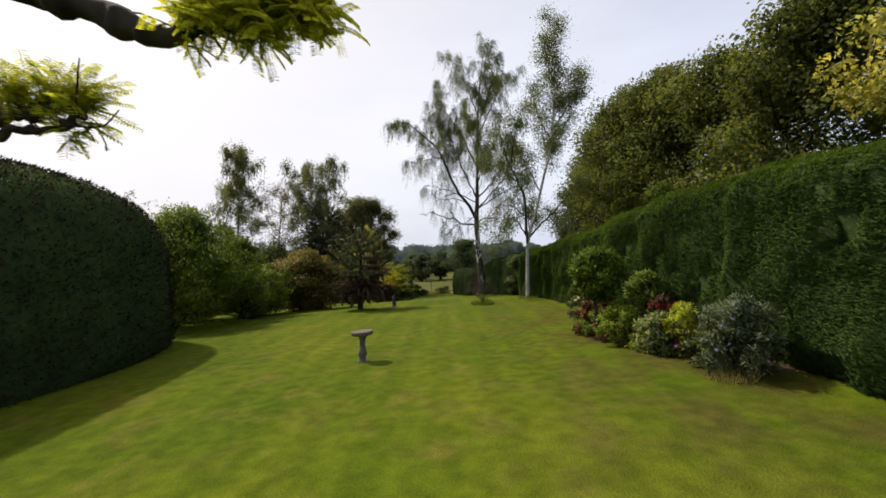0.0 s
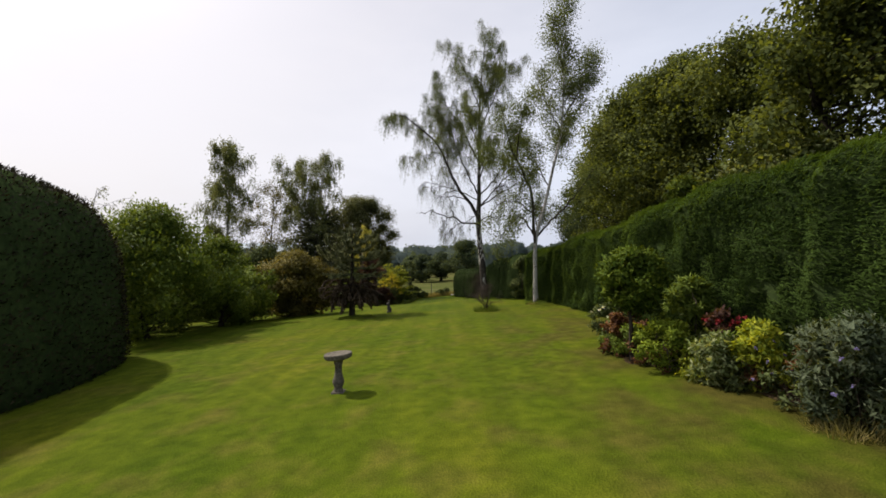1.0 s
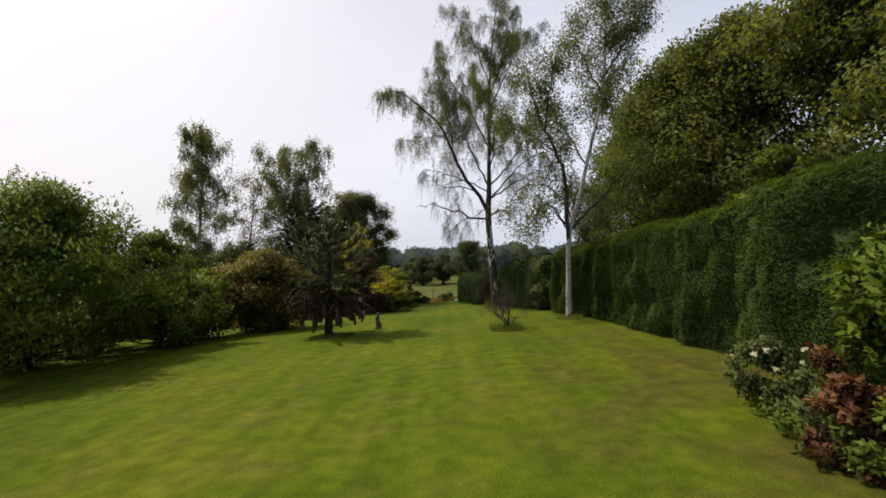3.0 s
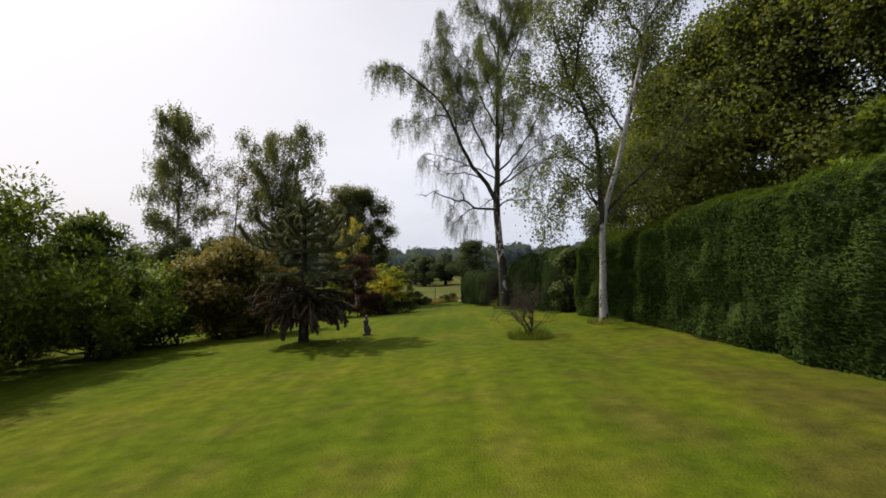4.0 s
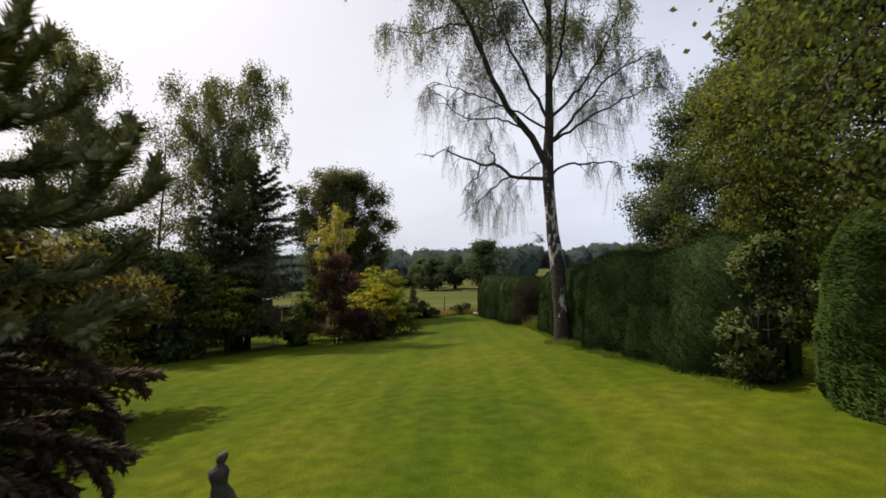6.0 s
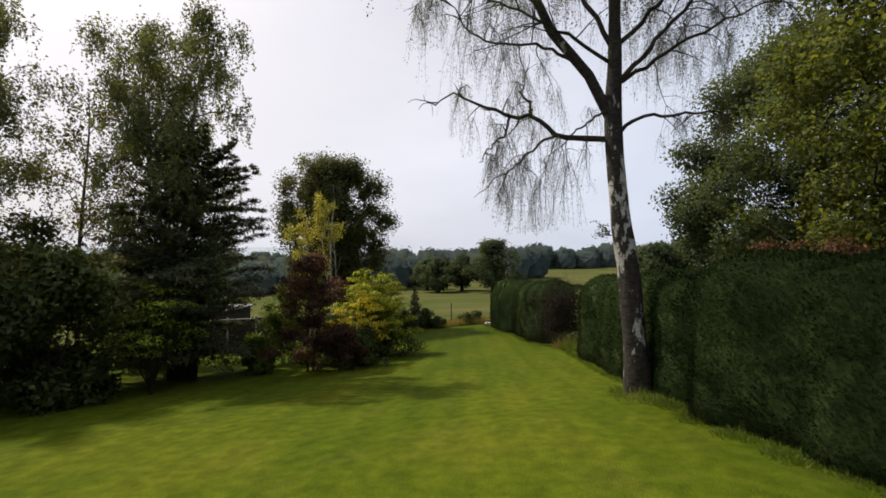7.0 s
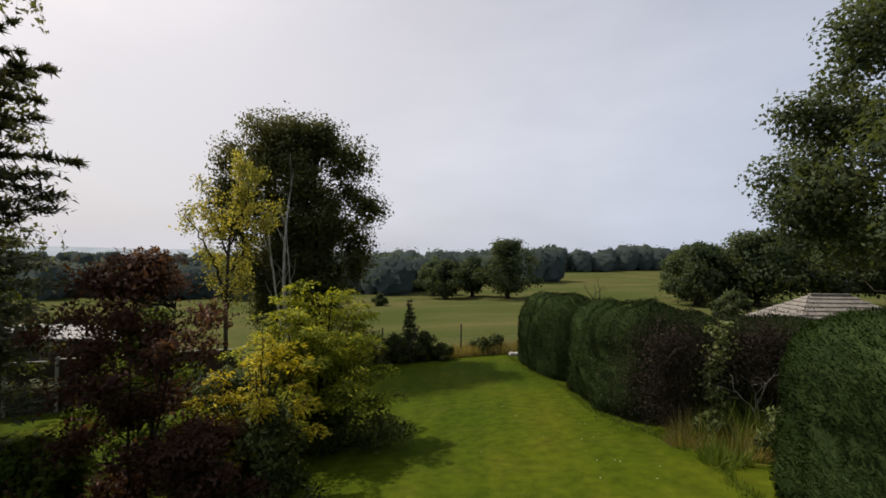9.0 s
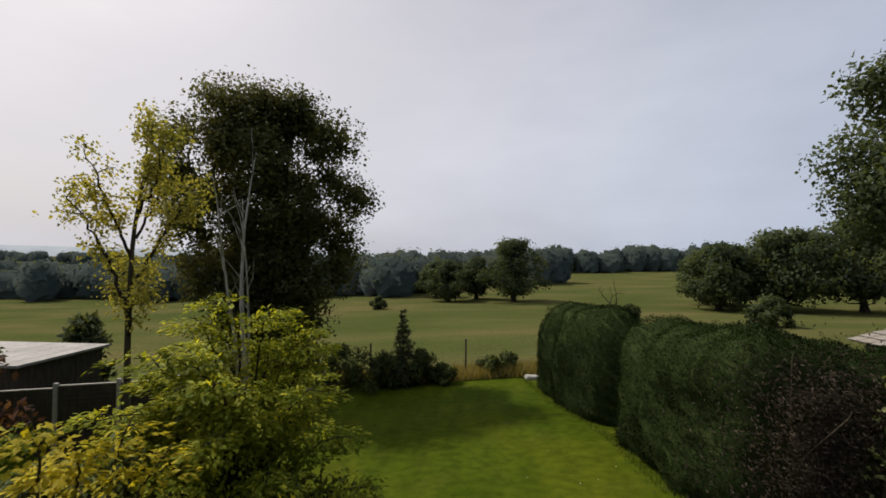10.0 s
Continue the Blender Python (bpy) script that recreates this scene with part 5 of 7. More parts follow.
# ---- the two birches on the lawn ----
weeping = grown_birch(
    "tall weeping birch with dark fissured trunk and hanging twigs", "birches on the lawn",
    [(3.53, 38.45, -1.35), (3.44, 38.45, -0.24), (3.37, 38.5, 0.55), (3.32, 38.55, 1.57), (3.19, 38.6, 2.6), (3.1, 38.65, 3.64), (3.02, 38.7, 4.71), (3.0, 38.75, 5.8), (3.07, 38.8, 6.89),
     (3.07, 38.8, 8.6), (3.08, 38.8, 11.2), (3.12, 38.8, 14.0), (3.2, 38.8, 16.2), (3.5, 38.8, 19.2), (3.75, 38.8, 21.5)],
    [0.36, 0.285, 0.27, 0.265, 0.245, 0.22, 0.21, 0.22, 0.17, 0.14, 0.11, 0.08, 0.06, 0.03, 0.01],
    [(0.14, [(3.02, 38.75, 5.4), (2.4, 38.7, 6.55), (1.29, 38.64, 8.0), (0.46, 38.5, 9.8), (-0.36, 38.3, 11.4), (-1.99, 38.1, 13.0), (-3.6, 38.0, 14.0), (-4.4, 37.9, 13.7)]),
     (0.03, [(-0.1, 38.3, 10.9), (-1.0, 38.1, 10.8), (-2.0, 37.9, 10.4), (-3.1, 37.4, 10.3)]),
     (0.04, [(0.46, 38.5, 9.8), (0.2, 39.2, 12.0), (-0.6, 39.8, 14.2), (-1.3, 40.2, 15.6)]),
     (0.06, [(3.0, 38.8, 7.4), (2.03, 39.15, 9.5), (1.4, 39.5, 11.0), (0.89, 39.85, 12.8), (0.35, 40.2, 14.7)]),
     (0.04, [(2.94, 38.8, 7.0), (1.94, 38.45, 7.43), (1.02, 38.1, 7.72), (-0.25, 37.75, 8.12), (-1.23, 37.4, 8.26)]),
     (0.035, [(2.0, 38.7, 7.0), (1.03, 38.33, 7.27), (-0.25, 37.97, 7.18), (-1.24, 37.6, 7.96)]),
     (0.06, [(3.1, 38.8, 6.4), (4.4, 38.6, 7.84), (5.38, 38.4, 8.93), (6.82, 38.2, 9.6)]),
     (0.05, [(3.1, 38.8, 6.4), (4.78, 39.07, 7.52), (6.45, 39.33, 8.44), (7.88, 39.6, 9.06)]),
     (0.06, [(3.1, 38.9, 7.4), (4.44, 39.27, 8.8), (5.48, 39.63, 10.5), (6.42, 40.0, 12.8)]),
     (0.04, [(3.1, 38.8, 14.8), (2.09, 38.93, 17.6), (1.07, 39.07, 19.5), (0.31, 39.2, 20.1)]),
     (0.045, [(3.1, 38.8, 12.8), (4.35, 38.67, 15.5), (5.85, 38.53, 18.4), (6.5, 38.4, 18.7)]),
     (0.035, [(3.2, 38.8, 16.1), (4.3, 39.3, 18.8), (5.0, 39.8, 20.8)]),
     (0.045, [(3.0, 38.8, 10.3), (1.33, 39.07, 13.6), (0.05, 39.33, 15.7), (-0.47, 39.6, 17.9)]),
     (0.05, [(3.05, 38.8, 8.2), (3.3, 37.4, 10.0), (3.0, 36.2, 11.8), (2.6, 35.6, 12.8)]),
     (0.04, [(3.1, 38.8, 11.0), (2.2, 37.5, 13.6), (1.7, 36.8, 15.0)]),
     (0.05, [(3.1, 38.8, 9.0), (3.6, 40.4, 11.5), (4.2, 41.6, 13.2)]),
     (0.035, [(3.15, 38.8, 14.0), (4.0, 37.6, 16.5), (4.3, 37.2, 17.8)])],
    BIRCHDARK, 5, BIRCHLEAF, 9.5, 0.36, (0.9, 2.1), -0.9, 17000, (0.3, 1.7), 0.055, 24, 2, 0.1,
    fringe=((-6, 11.0), (-4, 10.4), (-2, 6.2), (-0.5, 4.4), (0.4, 2.5), (2.2, 2.8), (3.6, 6.8), (4.6, 5.0), (5.2, 3.2), (6.2, 3.2), (6.6, 7.4), (8.5, 8.2)), leafy_from=10.5, streamers=66,
    arms=[(0.075, [(2.95, 38.75, 4.98), (2.2, 38.71, 5.04), (1.56, 38.67, 5.09), (1.23, 38.63, 5.35), (0.91, 38.6, 5.57), (0.49, 38.55, 5.52), (0.17, 38.5, 5.68), (-0.25, 38.46, 5.76), (-0.62, 38.42, 5.87), (-0.98, 38.38, 6.04), (-1.29, 38.34, 5.98), (-1.48, 38.3, 5.72)]),
          (0.028, [(1.53, 38.65, 5.06), (1.11, 38.56, 4.85), (0.88, 38.47, 4.63), (0.56, 38.38, 4.31), (0.24, 38.29, 4.02), (-0.12, 38.2, 3.9)]),
          (0.03, [(0.35, 38.53, 5.54), (0.25, 38.37, 5.1), (-0.12, 38.23, 4.72), (-0.4, 38.1, 4.3)]),
          (0.035, [(0.91, 38.6, 5.57), (0.86, 38.73, 5.94), (0.71, 38.87, 6.28), (0.84, 39.0, 6.68)]),
          (0.025, [(2.9, 38.75, 5.8), (2.31, 38.47, 5.37), (1.82, 38.23, 4.92), (1.45, 38.0, 4.55)]),
          (0.045, [(3.1, 38.8, 5.05), (3.6, 38.73, 5.56), (4.02, 38.67, 5.57), (4.68, 38.6, 5.56), (5.5, 38.55, 5.6), (5.95, 38.5, 5.35)])])
grown_birch(
    "two-stemmed white-barked birch with loose green foliage", "birches on the lawn",
    [(4.99, 25.2, -0.1), (4.94, 25.2, 0.8), (4.95, 25.2, 1.75), (4.93, 25.2, 2.5), (4.97, 25.2, 3.25), (5.45, 25.2, 5.1), (5.88, 25.2, 7.0), (6.3, 25.2, 8.8), (6.45, 25.2, 10.4), (6.5, 25.2, 12.5), (6.6, 25.2, 14.7), (6.35, 25.2, 16.4)],
    [0.16, 0.115, 0.105, 0.098, 0.095, 0.075, 0.072, 0.06, 0.05, 0.04, 0.025, 0.01],
    [(0.085, [(4.95, 25.2, 3.1), (4.84, 25.1, 4.5), (4.78, 25.0, 5.5), (4.4, 24.9, 6.6), (3.9, 24.8, 7.5), (3.4, 24.7, 8.8), (3.1, 24.6, 10.0)]),
     (0.05, [(5.05, 25.2, 3.5), (6.01, 25.35, 4.5), (6.78, 25.5, 5.2), (7.36, 25.65, 5.9), (8.31, 25.8, 7.2)]),
     (0.035, [(6.35, 25.2, 9.7), (7.21, 25.33, 11.0), (7.9, 25.47, 12.3), (8.4, 25.6, 13.3)]),
     (0.025, [(4.85, 25.2, 3.7), (4.06, 24.87, 4.5), (3.36, 24.5, 3.9), (2.7, 24.2, 3.0)]),
     (0.025, [(4.9, 25.2, 3.5), (4.2, 25.9, 4.6), (3.6, 26.4, 4.2), (3.3, 26.6, 3.4)]),
     (0.025, [(5.1, 25.2, 3.9), (5.6, 26.0, 5.2), (6.2, 26.6, 5.3), (6.8, 27.0, 5.0)]),
     (0.025, [(5.05, 25.2, 3.7), (5.2, 26.2, 5.2), (5.6, 27.0, 5.8)]),
     (0.03, [(5.7, 25.2, 6.1), (5.0, 26.2, 8.0), (4.6, 26.8, 9.0)]),
     (0.03, [(5.9, 25.2, 7.0), (6.5, 26.2, 9.0), (6.9, 26.8, 10.0)]),
     (0.03, [(6.3, 25.2, 9.0), (5.6, 25.6, 11.0), (5.2, 25.8, 12.4)]),
     (0.025, [(6.45, 25.2, 10.4), (7.2, 26.0, 12.0), (7.5, 26.3, 13.2)]),
     (0.025, [(6.5, 25.2, 12.3), (5.9, 24.7, 14.0), (5.6, 24.5, 15.0)]),
     (0.03, [(4.4, 24.9, 6.6), (3.2, 25.4, 7.6), (2.4, 25.6, 8.2)]),
     (0.03, [(3.9, 24.8, 7.5), (4.0, 24.2, 9.2), (4.2, 24.0, 10.4)]),
     (0.025, [(4.82, 25.1, 4.7), (3.9, 25.5, 5.4), (3.0, 25.7, 5.2), (2.5, 25.8, 4.4)])],
    BIRCH, 9, BIRCHLEAF, 4.5, 0.4, (0.6, 1.2), -0.7, 2600, (0.25, 0.8), 0.075, 14, 3, 0.12, 46000, 0.3, 0.068, ((-99, 2.4), (99, 2.4)))
tuft("grass_tuft", "longer green grass round the birch trunk", 4.95, 25.0, 0.55, 0.28, GRASSLEAF, 31, 900)
tuft("grass_tuft", "longer green grass round the weeping birch trunk", 3.4, 38.2, 0.7, 0.25, GRASSLEAF, 32, 900)

tuft("dry_grass_tuft", "dry brown grass round the birch's foot", 4.7, 24.75, 0.35, 0.2, DRYGRASS, 33, 260)
tuft("dry_grass_tuft", "dry leaf litter and grass at the weeping birch's foot", 3.15, 37.85, 0.5, 0.1, DRYGRASS, 34, 420)
for i, (x, y) in enumerate([(3.75, 36.9), (3.7, 35.9), (3.85, 35.0), (4.0, 34.0), (3.55, 37.3)]):
    tuft("weed_clump", "uncut weeds at the hedge's foot", x - 0.15, y, 0.34, 0.2, GRASSLEAF, 35 + i, 300, "weeds", wide=0.02)


def trunk_sprouts(root, x, y, z, seed):
    """Leafy shoots that break from the trunk."""
    rng = np.random.default_rng(seed)
    twigs, green = Geo(), Geo()
    for k in range(7):
        w = wander(rng, np.array([x, y, z]) - np.array(root.location), [-0.9, -0.5 + 0.3 * k / 3, 0.3 + 0.25 * rng.normal()], 0.35 + 0.3 * rng.random(), 6, 0.2)
        tube(twigs, w, np.linspace(0.007, 0.003, 7), 4)
        p = np.repeat(w[2:], 4, 0) + rng.normal(size=(20, 3)) * 0.04
        leaves(green, p, rng.normal(size=(20, 3)), rng.normal(size=(20, 3)) + np.array([0, 0, 1.0]), 0.055, 0.04)
    tagged(part("sprout", green, BIRCHLEAF, root, "leafy green shoots on the trunk"), kind="stuff")
    tagged(part("twig", twigs, BIRCHTWIG, root), kind="stuff")


trunk_sprouts(weeping, 2.75, 38.1, 2.5, 39)

# ---- dead shrub, monkey puzzle ----
bare_shrub("dead_shrub", "leafless grey-brown twisted shrub in a grass tuft", 2.12, 23.0, 1.95, 0.75, TWIG, 47, 4, 5, 0.042, stray=0.9, bend=0.22).scale = (0.78, 0.78, 0.86)
tuft("grass_tuft", "long green grass tuft at the dead shrub's foot", 2.12, 22.95, 0.55, 0.42, GRASSLEAF, 42, 1500)
monkey_puzzle(-4.72, 24.65, 4.5, 1.0, 51)
tuft("grass_tuft", "long dark green grass under the monkey puzzle", -4.5, 24.5, 0.85, 0.17, GRASSLEAF, 52, 2600)

# ---- left border, near to far ----
for i, (x, y, h, r, n, m) in enumerate([(-12.6, 20.8, 5.5, 3.9, 42000, 110), (-11.6, 24.5, 4.5, 2.3, 17000, 50), (-16.8, 23.0, 5.4, 3.2, 14000, 60)]):
    broadleaf("laurel_tree", "broad bright green laurel with a dark shaded underside", "tree", x, y, h, r, SHRUB, 61 + 3 * i, DARKBARK, profile=[(0, 0.85), (0.22, 1.0), (0.48, 0.92), (0.72, 0.66), (0.9, 0.4), (1, 0.15)], foot=0.09, clumps=m, count=n, leaf=0.14, slim=0.45,
              droop=-0.25, heart=0.1, trunk=0.15, stems=2, ragged=0.12, clump_size=0.21, squash=0.95, group="laurels beside the lawn")
for i, (x, y, h, r) in enumerate([(-14.6, 25.4, 2.3, 1.7), (-16.2, 20.6, 2.6, 1.8)]):
    broadleaf("dark_shrub", "low dark shrub filling the laurels' shade", "shrub", x, y, h, r, DARKSHRUB, 164 + i, DARKBARK, foot=0.02, clumps=34, count=4500, leaf=0.13, trunk=0.06, stems=3, ragged=0.18)
broadleaf("green_shrub", "mid-green rounded shrub at the border's edge", "shrub", -11.8, 27.2, 3.2, 2.3, SHRUB, 62, DARKBARK, foot=0.1, clumps=50, count=14000, leaf=0.16, trunk=0.1, stems=3)
broadleaf("bronze_shrub", "bushy bronze-green shrub beside the lawn", "shrub", -9.2, 29.3, 4.0, 2.5, BRONZE, 63, DARKBARK, foot=0.02, clumps=60, count=18000, leaf=0.16, trunk=0.1, stems=4)
for i, (x, y, h, r, m, lab) in enumerate([
    (-17.0, 30.0, 3.6, 2.8, SHRUB, "light green bushy shrub in the border"),
    (-21.0, 27.0, 4.2, 3.0, SHRUB, "tall light green shrub behind the laurel"),
    (-14.5, 35.0, 3.4, 2.6, DARKSHRUB, "dark green shrub under the birches"),
    (-19.0, 38.0, 3.6, 3.0, SHRUB, "mid-green shrub under the birches"),
    (-24.0, 34.0, 5.2, 3.2, DARKSHRUB, "dark green shrub at the garden's edge"),
    (-16.0, 42.0, 6.4, 2.6, DARKSHRUB, "dark green shrub near the conifer"),
    (-15.5, 39.0, 5.6, 2.4, DARKSHRUB, "dark green shrub before the conifer"),
    (-18.0, 34.5, 3.2, 2.4, DARKSHRUB, "dark green shrub behind the bronze one"),
    (-20.0, 42.0, 6.0, 3.0, DARKSHRUB, "dark green shrub below the drooping birch"),
    (-16.4, 50.0, 6.0, 2.8, DARKSHRUB, "dark green shrub behind the conifer"),
    (-18.5, 50.5, 6.4, 3.0, DARKSHRUB, "dark green shrub before the shed"),
    (-9.7, 46.2, 1.4, 0.9, SHRUB, "low light green shrub by the conifer"),
    (-13.8, 41.4, 1.6, 1.2, DARKSHRUB, "low dark shrub in the border"),
    (-13.3, 40.3, 4.7, 2.1, DARKSHRUB, "dark green shrub in the shade of the conifer"),
    (-28.0, 42.0, 6.0, 3.4, SHRUB, "broad green shrub far back in the border"),
    (-23.0, 47.0, 6.4, 3.0, DARKSHRUB, "dark green shrub far back in the border"),
]):
    broadleaf("border_shrub", lab, "shrub", x, y, h, r, m, 70 + i, DARKBARK, foot=0.03, clumps=44, count=6500, leaf=0.19, trunk=0.08, stems=3)
birch("thin sparse sapling rising behind the laurel", -20.5, 27.0, 8.2, 18, [(0.6, 0, 1.0, 0)], 9, 1.3, 0.05, (0.1, 0.3), 160, 0.1, 14, 0.5, clear=1.0, bark=BARK, leaf_mat=BACKBIRCH)
birch("dark-leaved drooping birch rising above the border shrubs", -20.9, 43.7, 16.6, 3, [(0.3, 0, 1.0, 0)], 30, 2.3, 0.16, (0.5, 1.6), 2800, 0.1, 19, 0.12, "birches behind the border", tip_tuft=14000, clear=1.0, narrow=0.3,
      full=0.22, leaf_mat=BACKBIRCH, cluster=4, sway=0.07)
birch("green drooping birch with two leading tops", -13.3, 45.6, 16.0, 6, [(1.6, 0, 1.0, 0), (-2.2, 0.3, 0.94, 0.2)], 24, 2.2, 0.16, (0.5, 1.7), 2800, 0.1, 19, 0.15, "birches behind the border", tip_tuft=16000, clear=1.0, narrow=0.3,
      full=0.22, leaf_mat=BACKBIRCH, cluster=4, sway=0.07)
birch("thin sparse young tree between the birches", -17.4, 45.5, 12.6, 8, [(0.3, 0, 1.0, 0)], 18, 2.5, 0.1, (0.2, 0.5), 700, 0.1, 14, 0.16, tip_tuft=9500, clear=1.0, bark=BARK, full=0.26, leaf_mat=BRONZE)
conifer("conifer", "dark green spreading conifer with tiered branches", -12.6, 45.2, 9.8, 3.15, CONIFER, 81, 17, 11, 0.16, 78000, 0.1, 0.22, 0.2, 0.055, True)
broadleaf("willow_tree", "rounded grey-green willow beyond the border", "tree", -40, 55, 8.5, 6.0, WILLOW, 83, foot=0.1, clumps=70, count=12000, leaf=0.35, trunk=0.3, droop=1.4, slim=0.3)

# ---- golden corner by the lawn's end ----
plume_shrub("golden_shrub", "spreading golden-green shrub in flat layered plumes over the lawn", -5.55, 50.5, 4.5, 2.65, GOLDGREEN, 91, 46, 6, 120, 0.11, 0.48, None, 0.32)
broadleaf("dark_shrub", "dark green shrub beneath the golden plumes", "shrub", -4.9, 49.9, 1.6, 1.6, DARKSHRUB, 89, DARKBARK, foot=0.02, clumps=40, count=6500, leaf=0.1, trunk=0.06, stems=4, ragged=0.2)
plume_shrub("yellow_shrub", "open bright yellow shrub with leaves at the branch tips", -5.5, 47.0, 3.9, 1.3, YELLOW, 97, 17, 3, 60, 0.1, 0.7, TWIG, 0.2, 1.25)
broadleaf("green_shrub", "upright leafy green shrub beside the purple maple", "shrub", -9.8, 48.8, 4.3, 1.4, SHRUB, 99, DARKBARK, foot=0.02, clumps=46, count=8000, leaf=0.11, trunk=0.05, stems=4, ragged=0.2, squash=0.5)
broadleaf("low_shrub", "low dull green shrub at the border's edge", "shrub", -5.3, 46.9, 1.9, 1.2, DARKSHRUB, 98, DARKBARK, foot=0.02, clumps=40, count=6000, leaf=0.1, trunk=0.05, stems=4, ragged=0.2)
broadleaf("purple_shrub", "low dark purple shrub before the maple", "shrub", -5.9, 45.5, 1.9, 1.3, PURPLE, 88, DARKBARK, foot=0.02, clumps=36, count=7000, leaf=0.09, trunk=0.05, stems=4, ragged=0.2, squash=0.6)
# brighter leaf colour stands in for sunlight that the conifer keeps off it
plume_shrub("layered_shrub", "light green shrub with tiers of leaves under the conifer", -11.5, 42.0, 4.2, 1.7, FRESHLEAF, 90, 15, 4, 50, 0.12, 0.52, DARKBARK, 0.34)
broadleaf("purple_maple", "dark purple-leaved maple in the border", "tree", -7.3, 45.8, 5.1, 1.8, PURPLE, 92, DARKBARK, foot=0.1, clumps=70, count=15000, leaf=0.09, ragged=0.22, squash=0.5, clump_size=0.24, trunk=0.07, stems=3)
broadleaf("dark_shrub", "dark green shrub under the golden one", "shrub", -6.9, 48.2, 2.4, 1.6, DARKSHRUB, 93, DARKBARK, foot=0.02, clumps=36, count=9000, leaf=0.1, trunk=0.06, stems=3)
grown_birch(
    "slender golden-leaved tree behind the shrubs", "", [(-9.7, 52.9, -3.55), (-9.75, 52.9, 0.5), (-9.65, 52.9, 2.6), (-9.4, 52.9, 4.2), (-9.35, 52.9, 5.1)], [0.09, 0.065, 0.045, 0.025, 0.01],
    [(0.04, [(-9.75, 52.9, 0.6), (-10.3, 52.8, 2.0), (-10.8, 52.7, 2.9), (-11.2, 52.6, 3.4)]),
     (0.04, [(-9.7, 52.9, 1.2), (-9.1, 53.1, 2.4), (-8.6, 53.2, 3.3), (-8.4, 53.2, 3.8)]),
     (0.03, [(-9.7, 52.9, 1.9), (-9.9, 52.4, 3.2), (-10.2, 52.2, 4.2)]),
     (0.03, [(-9.55, 52.9, 3.0), (-9.0, 52.8, 4.0), (-8.8, 52.7, 4.7)]),
     (0.03, [(-9.75, 52.9, 0.2), (-10.3, 53.4, 1.3), (-10.8, 53.7, 1.9)]),
     (0.03, [(-9.75, 52.9, 0.0), (-9.2, 52.4, 1.0), (-8.8, 52.2, 1.7)]),
     (0.025, [(-9.6, 52.9, 2.4), (-9.5, 53.5, 3.6), (-9.6, 53.8, 4.4)])],
    BARK, 94, GOLD, 2.2, 0.3, (0.35, 0.75), -0.3, 500, (0.15, 0.4), 0.09, 14, 3, 0.15, 5200, 0.16, 0.085, ((-99, 0.2), (99, 0.2)), name="golden_tree")
broadleaf("round_evergreen_tree", "tall dense rounded dark evergreen tree", "tree", -11.7, 64.0, 14.9, 4.5, EVERGREEN, 95, DARKBARK, profile=[(0, 0.4), (0.2, 0.62), (0.45, 0.9), (0.7, 1.0), (0.88, 0.88), (1, 0.5)], foot=0.05, clumps=240,
          count=76000, leaf=0.15, trunk=0.3, clump_size=0.25, hollow=0.4, slim=0.8, heart=0.4, lay=0.4, squash=0.9, ragged=0.05)


def dead_tree(x, y):
    """Bleached twin stems, nearly upright, with a few short snags."""
    rng = np.random.default_rng(96)
    root = thing("dead_tree", x, y, gz(x, y) - 0.05, "slender bleached dead tree with bare stems", "tree")
    for lean, h, r in ((0.02, 11.0, 0.13), (-0.05, 9.6, 0.085), (0.06, 8.6, 0.07)):
        g = Geo()
        line = wander(rng, [lean, 0, -0.05], [lean, 0.02, 1], h, 12, 0.035)
        tube(g, line, np.linspace(r, 0.015, 13), 7)
        for k in range(5, 12):
            tw = wander(rng, line[k], [rng.normal() * 0.5, rng.normal() * 0.5, 1.0], 0.9 + rng.random(), 5, 0.1)
            tube(g, tw, np.linspace(0.022, 0.007, 6), 5)
        part("stem", g, PALEBARK, root, smooth=True)


dead_tree(-10.3, 59.3)

# ---- woodland behind the tall hedge ----
for i, (x, y, h, r, n) in enumerate([(21.5, 11, 14.5, 6.0, 14000), (18.0, 20, 14.5, 5.5, 36000), (19.0, 28.5, 15.5, 6.0, 36000), (17.3, 33.2, 16.5, 5.2, 36000), (16.5, 37.5, 17.0, 6.0, 45000), (19.5, 48.5, 20.0, 7.0, 45000), (26.2, 63.5, 22.0, 10.9, 88000), (31, 40, 20, 8.0, 6000)]):
    far_end = y > 60
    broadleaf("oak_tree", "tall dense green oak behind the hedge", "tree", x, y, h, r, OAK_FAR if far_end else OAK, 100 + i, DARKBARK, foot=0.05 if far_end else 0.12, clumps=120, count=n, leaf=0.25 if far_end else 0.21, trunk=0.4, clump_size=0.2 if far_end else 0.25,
              group="oaks behind the hedge", hollow=0.25 if far_end else 0.55, slim=0.7, lay=0.3, heart=0.1)
broadleaf("golden_robinia", "bright yellow-leaved robinia above the hedge", "tree", 12.0, 9.2, 9.7, 2.4, GOLD, 110, BARK, foot=0.5, clumps=70, count=11000, leaf=0.15, trunk=0.14)
broadleaf("pale_shrub", "pale green climbing shrub topping the hedge", "shrub", 15.6, 21.2, 7.0, 3.0, VARIEGATED, 111, BARK, foot=0.3, clumps=40, count=6000, leaf=0.2, trunk=0.1, stems=2)
broadleaf("pale_shrub", "light green leafy shrub looking over the hedge", "shrub", 11.2, 22.2, 5.6, 1.8, SHRUB, 112, BARK, foot=0.3, clumps=30, count=4500, leaf=0.2, trunk=0.1, stems=2)
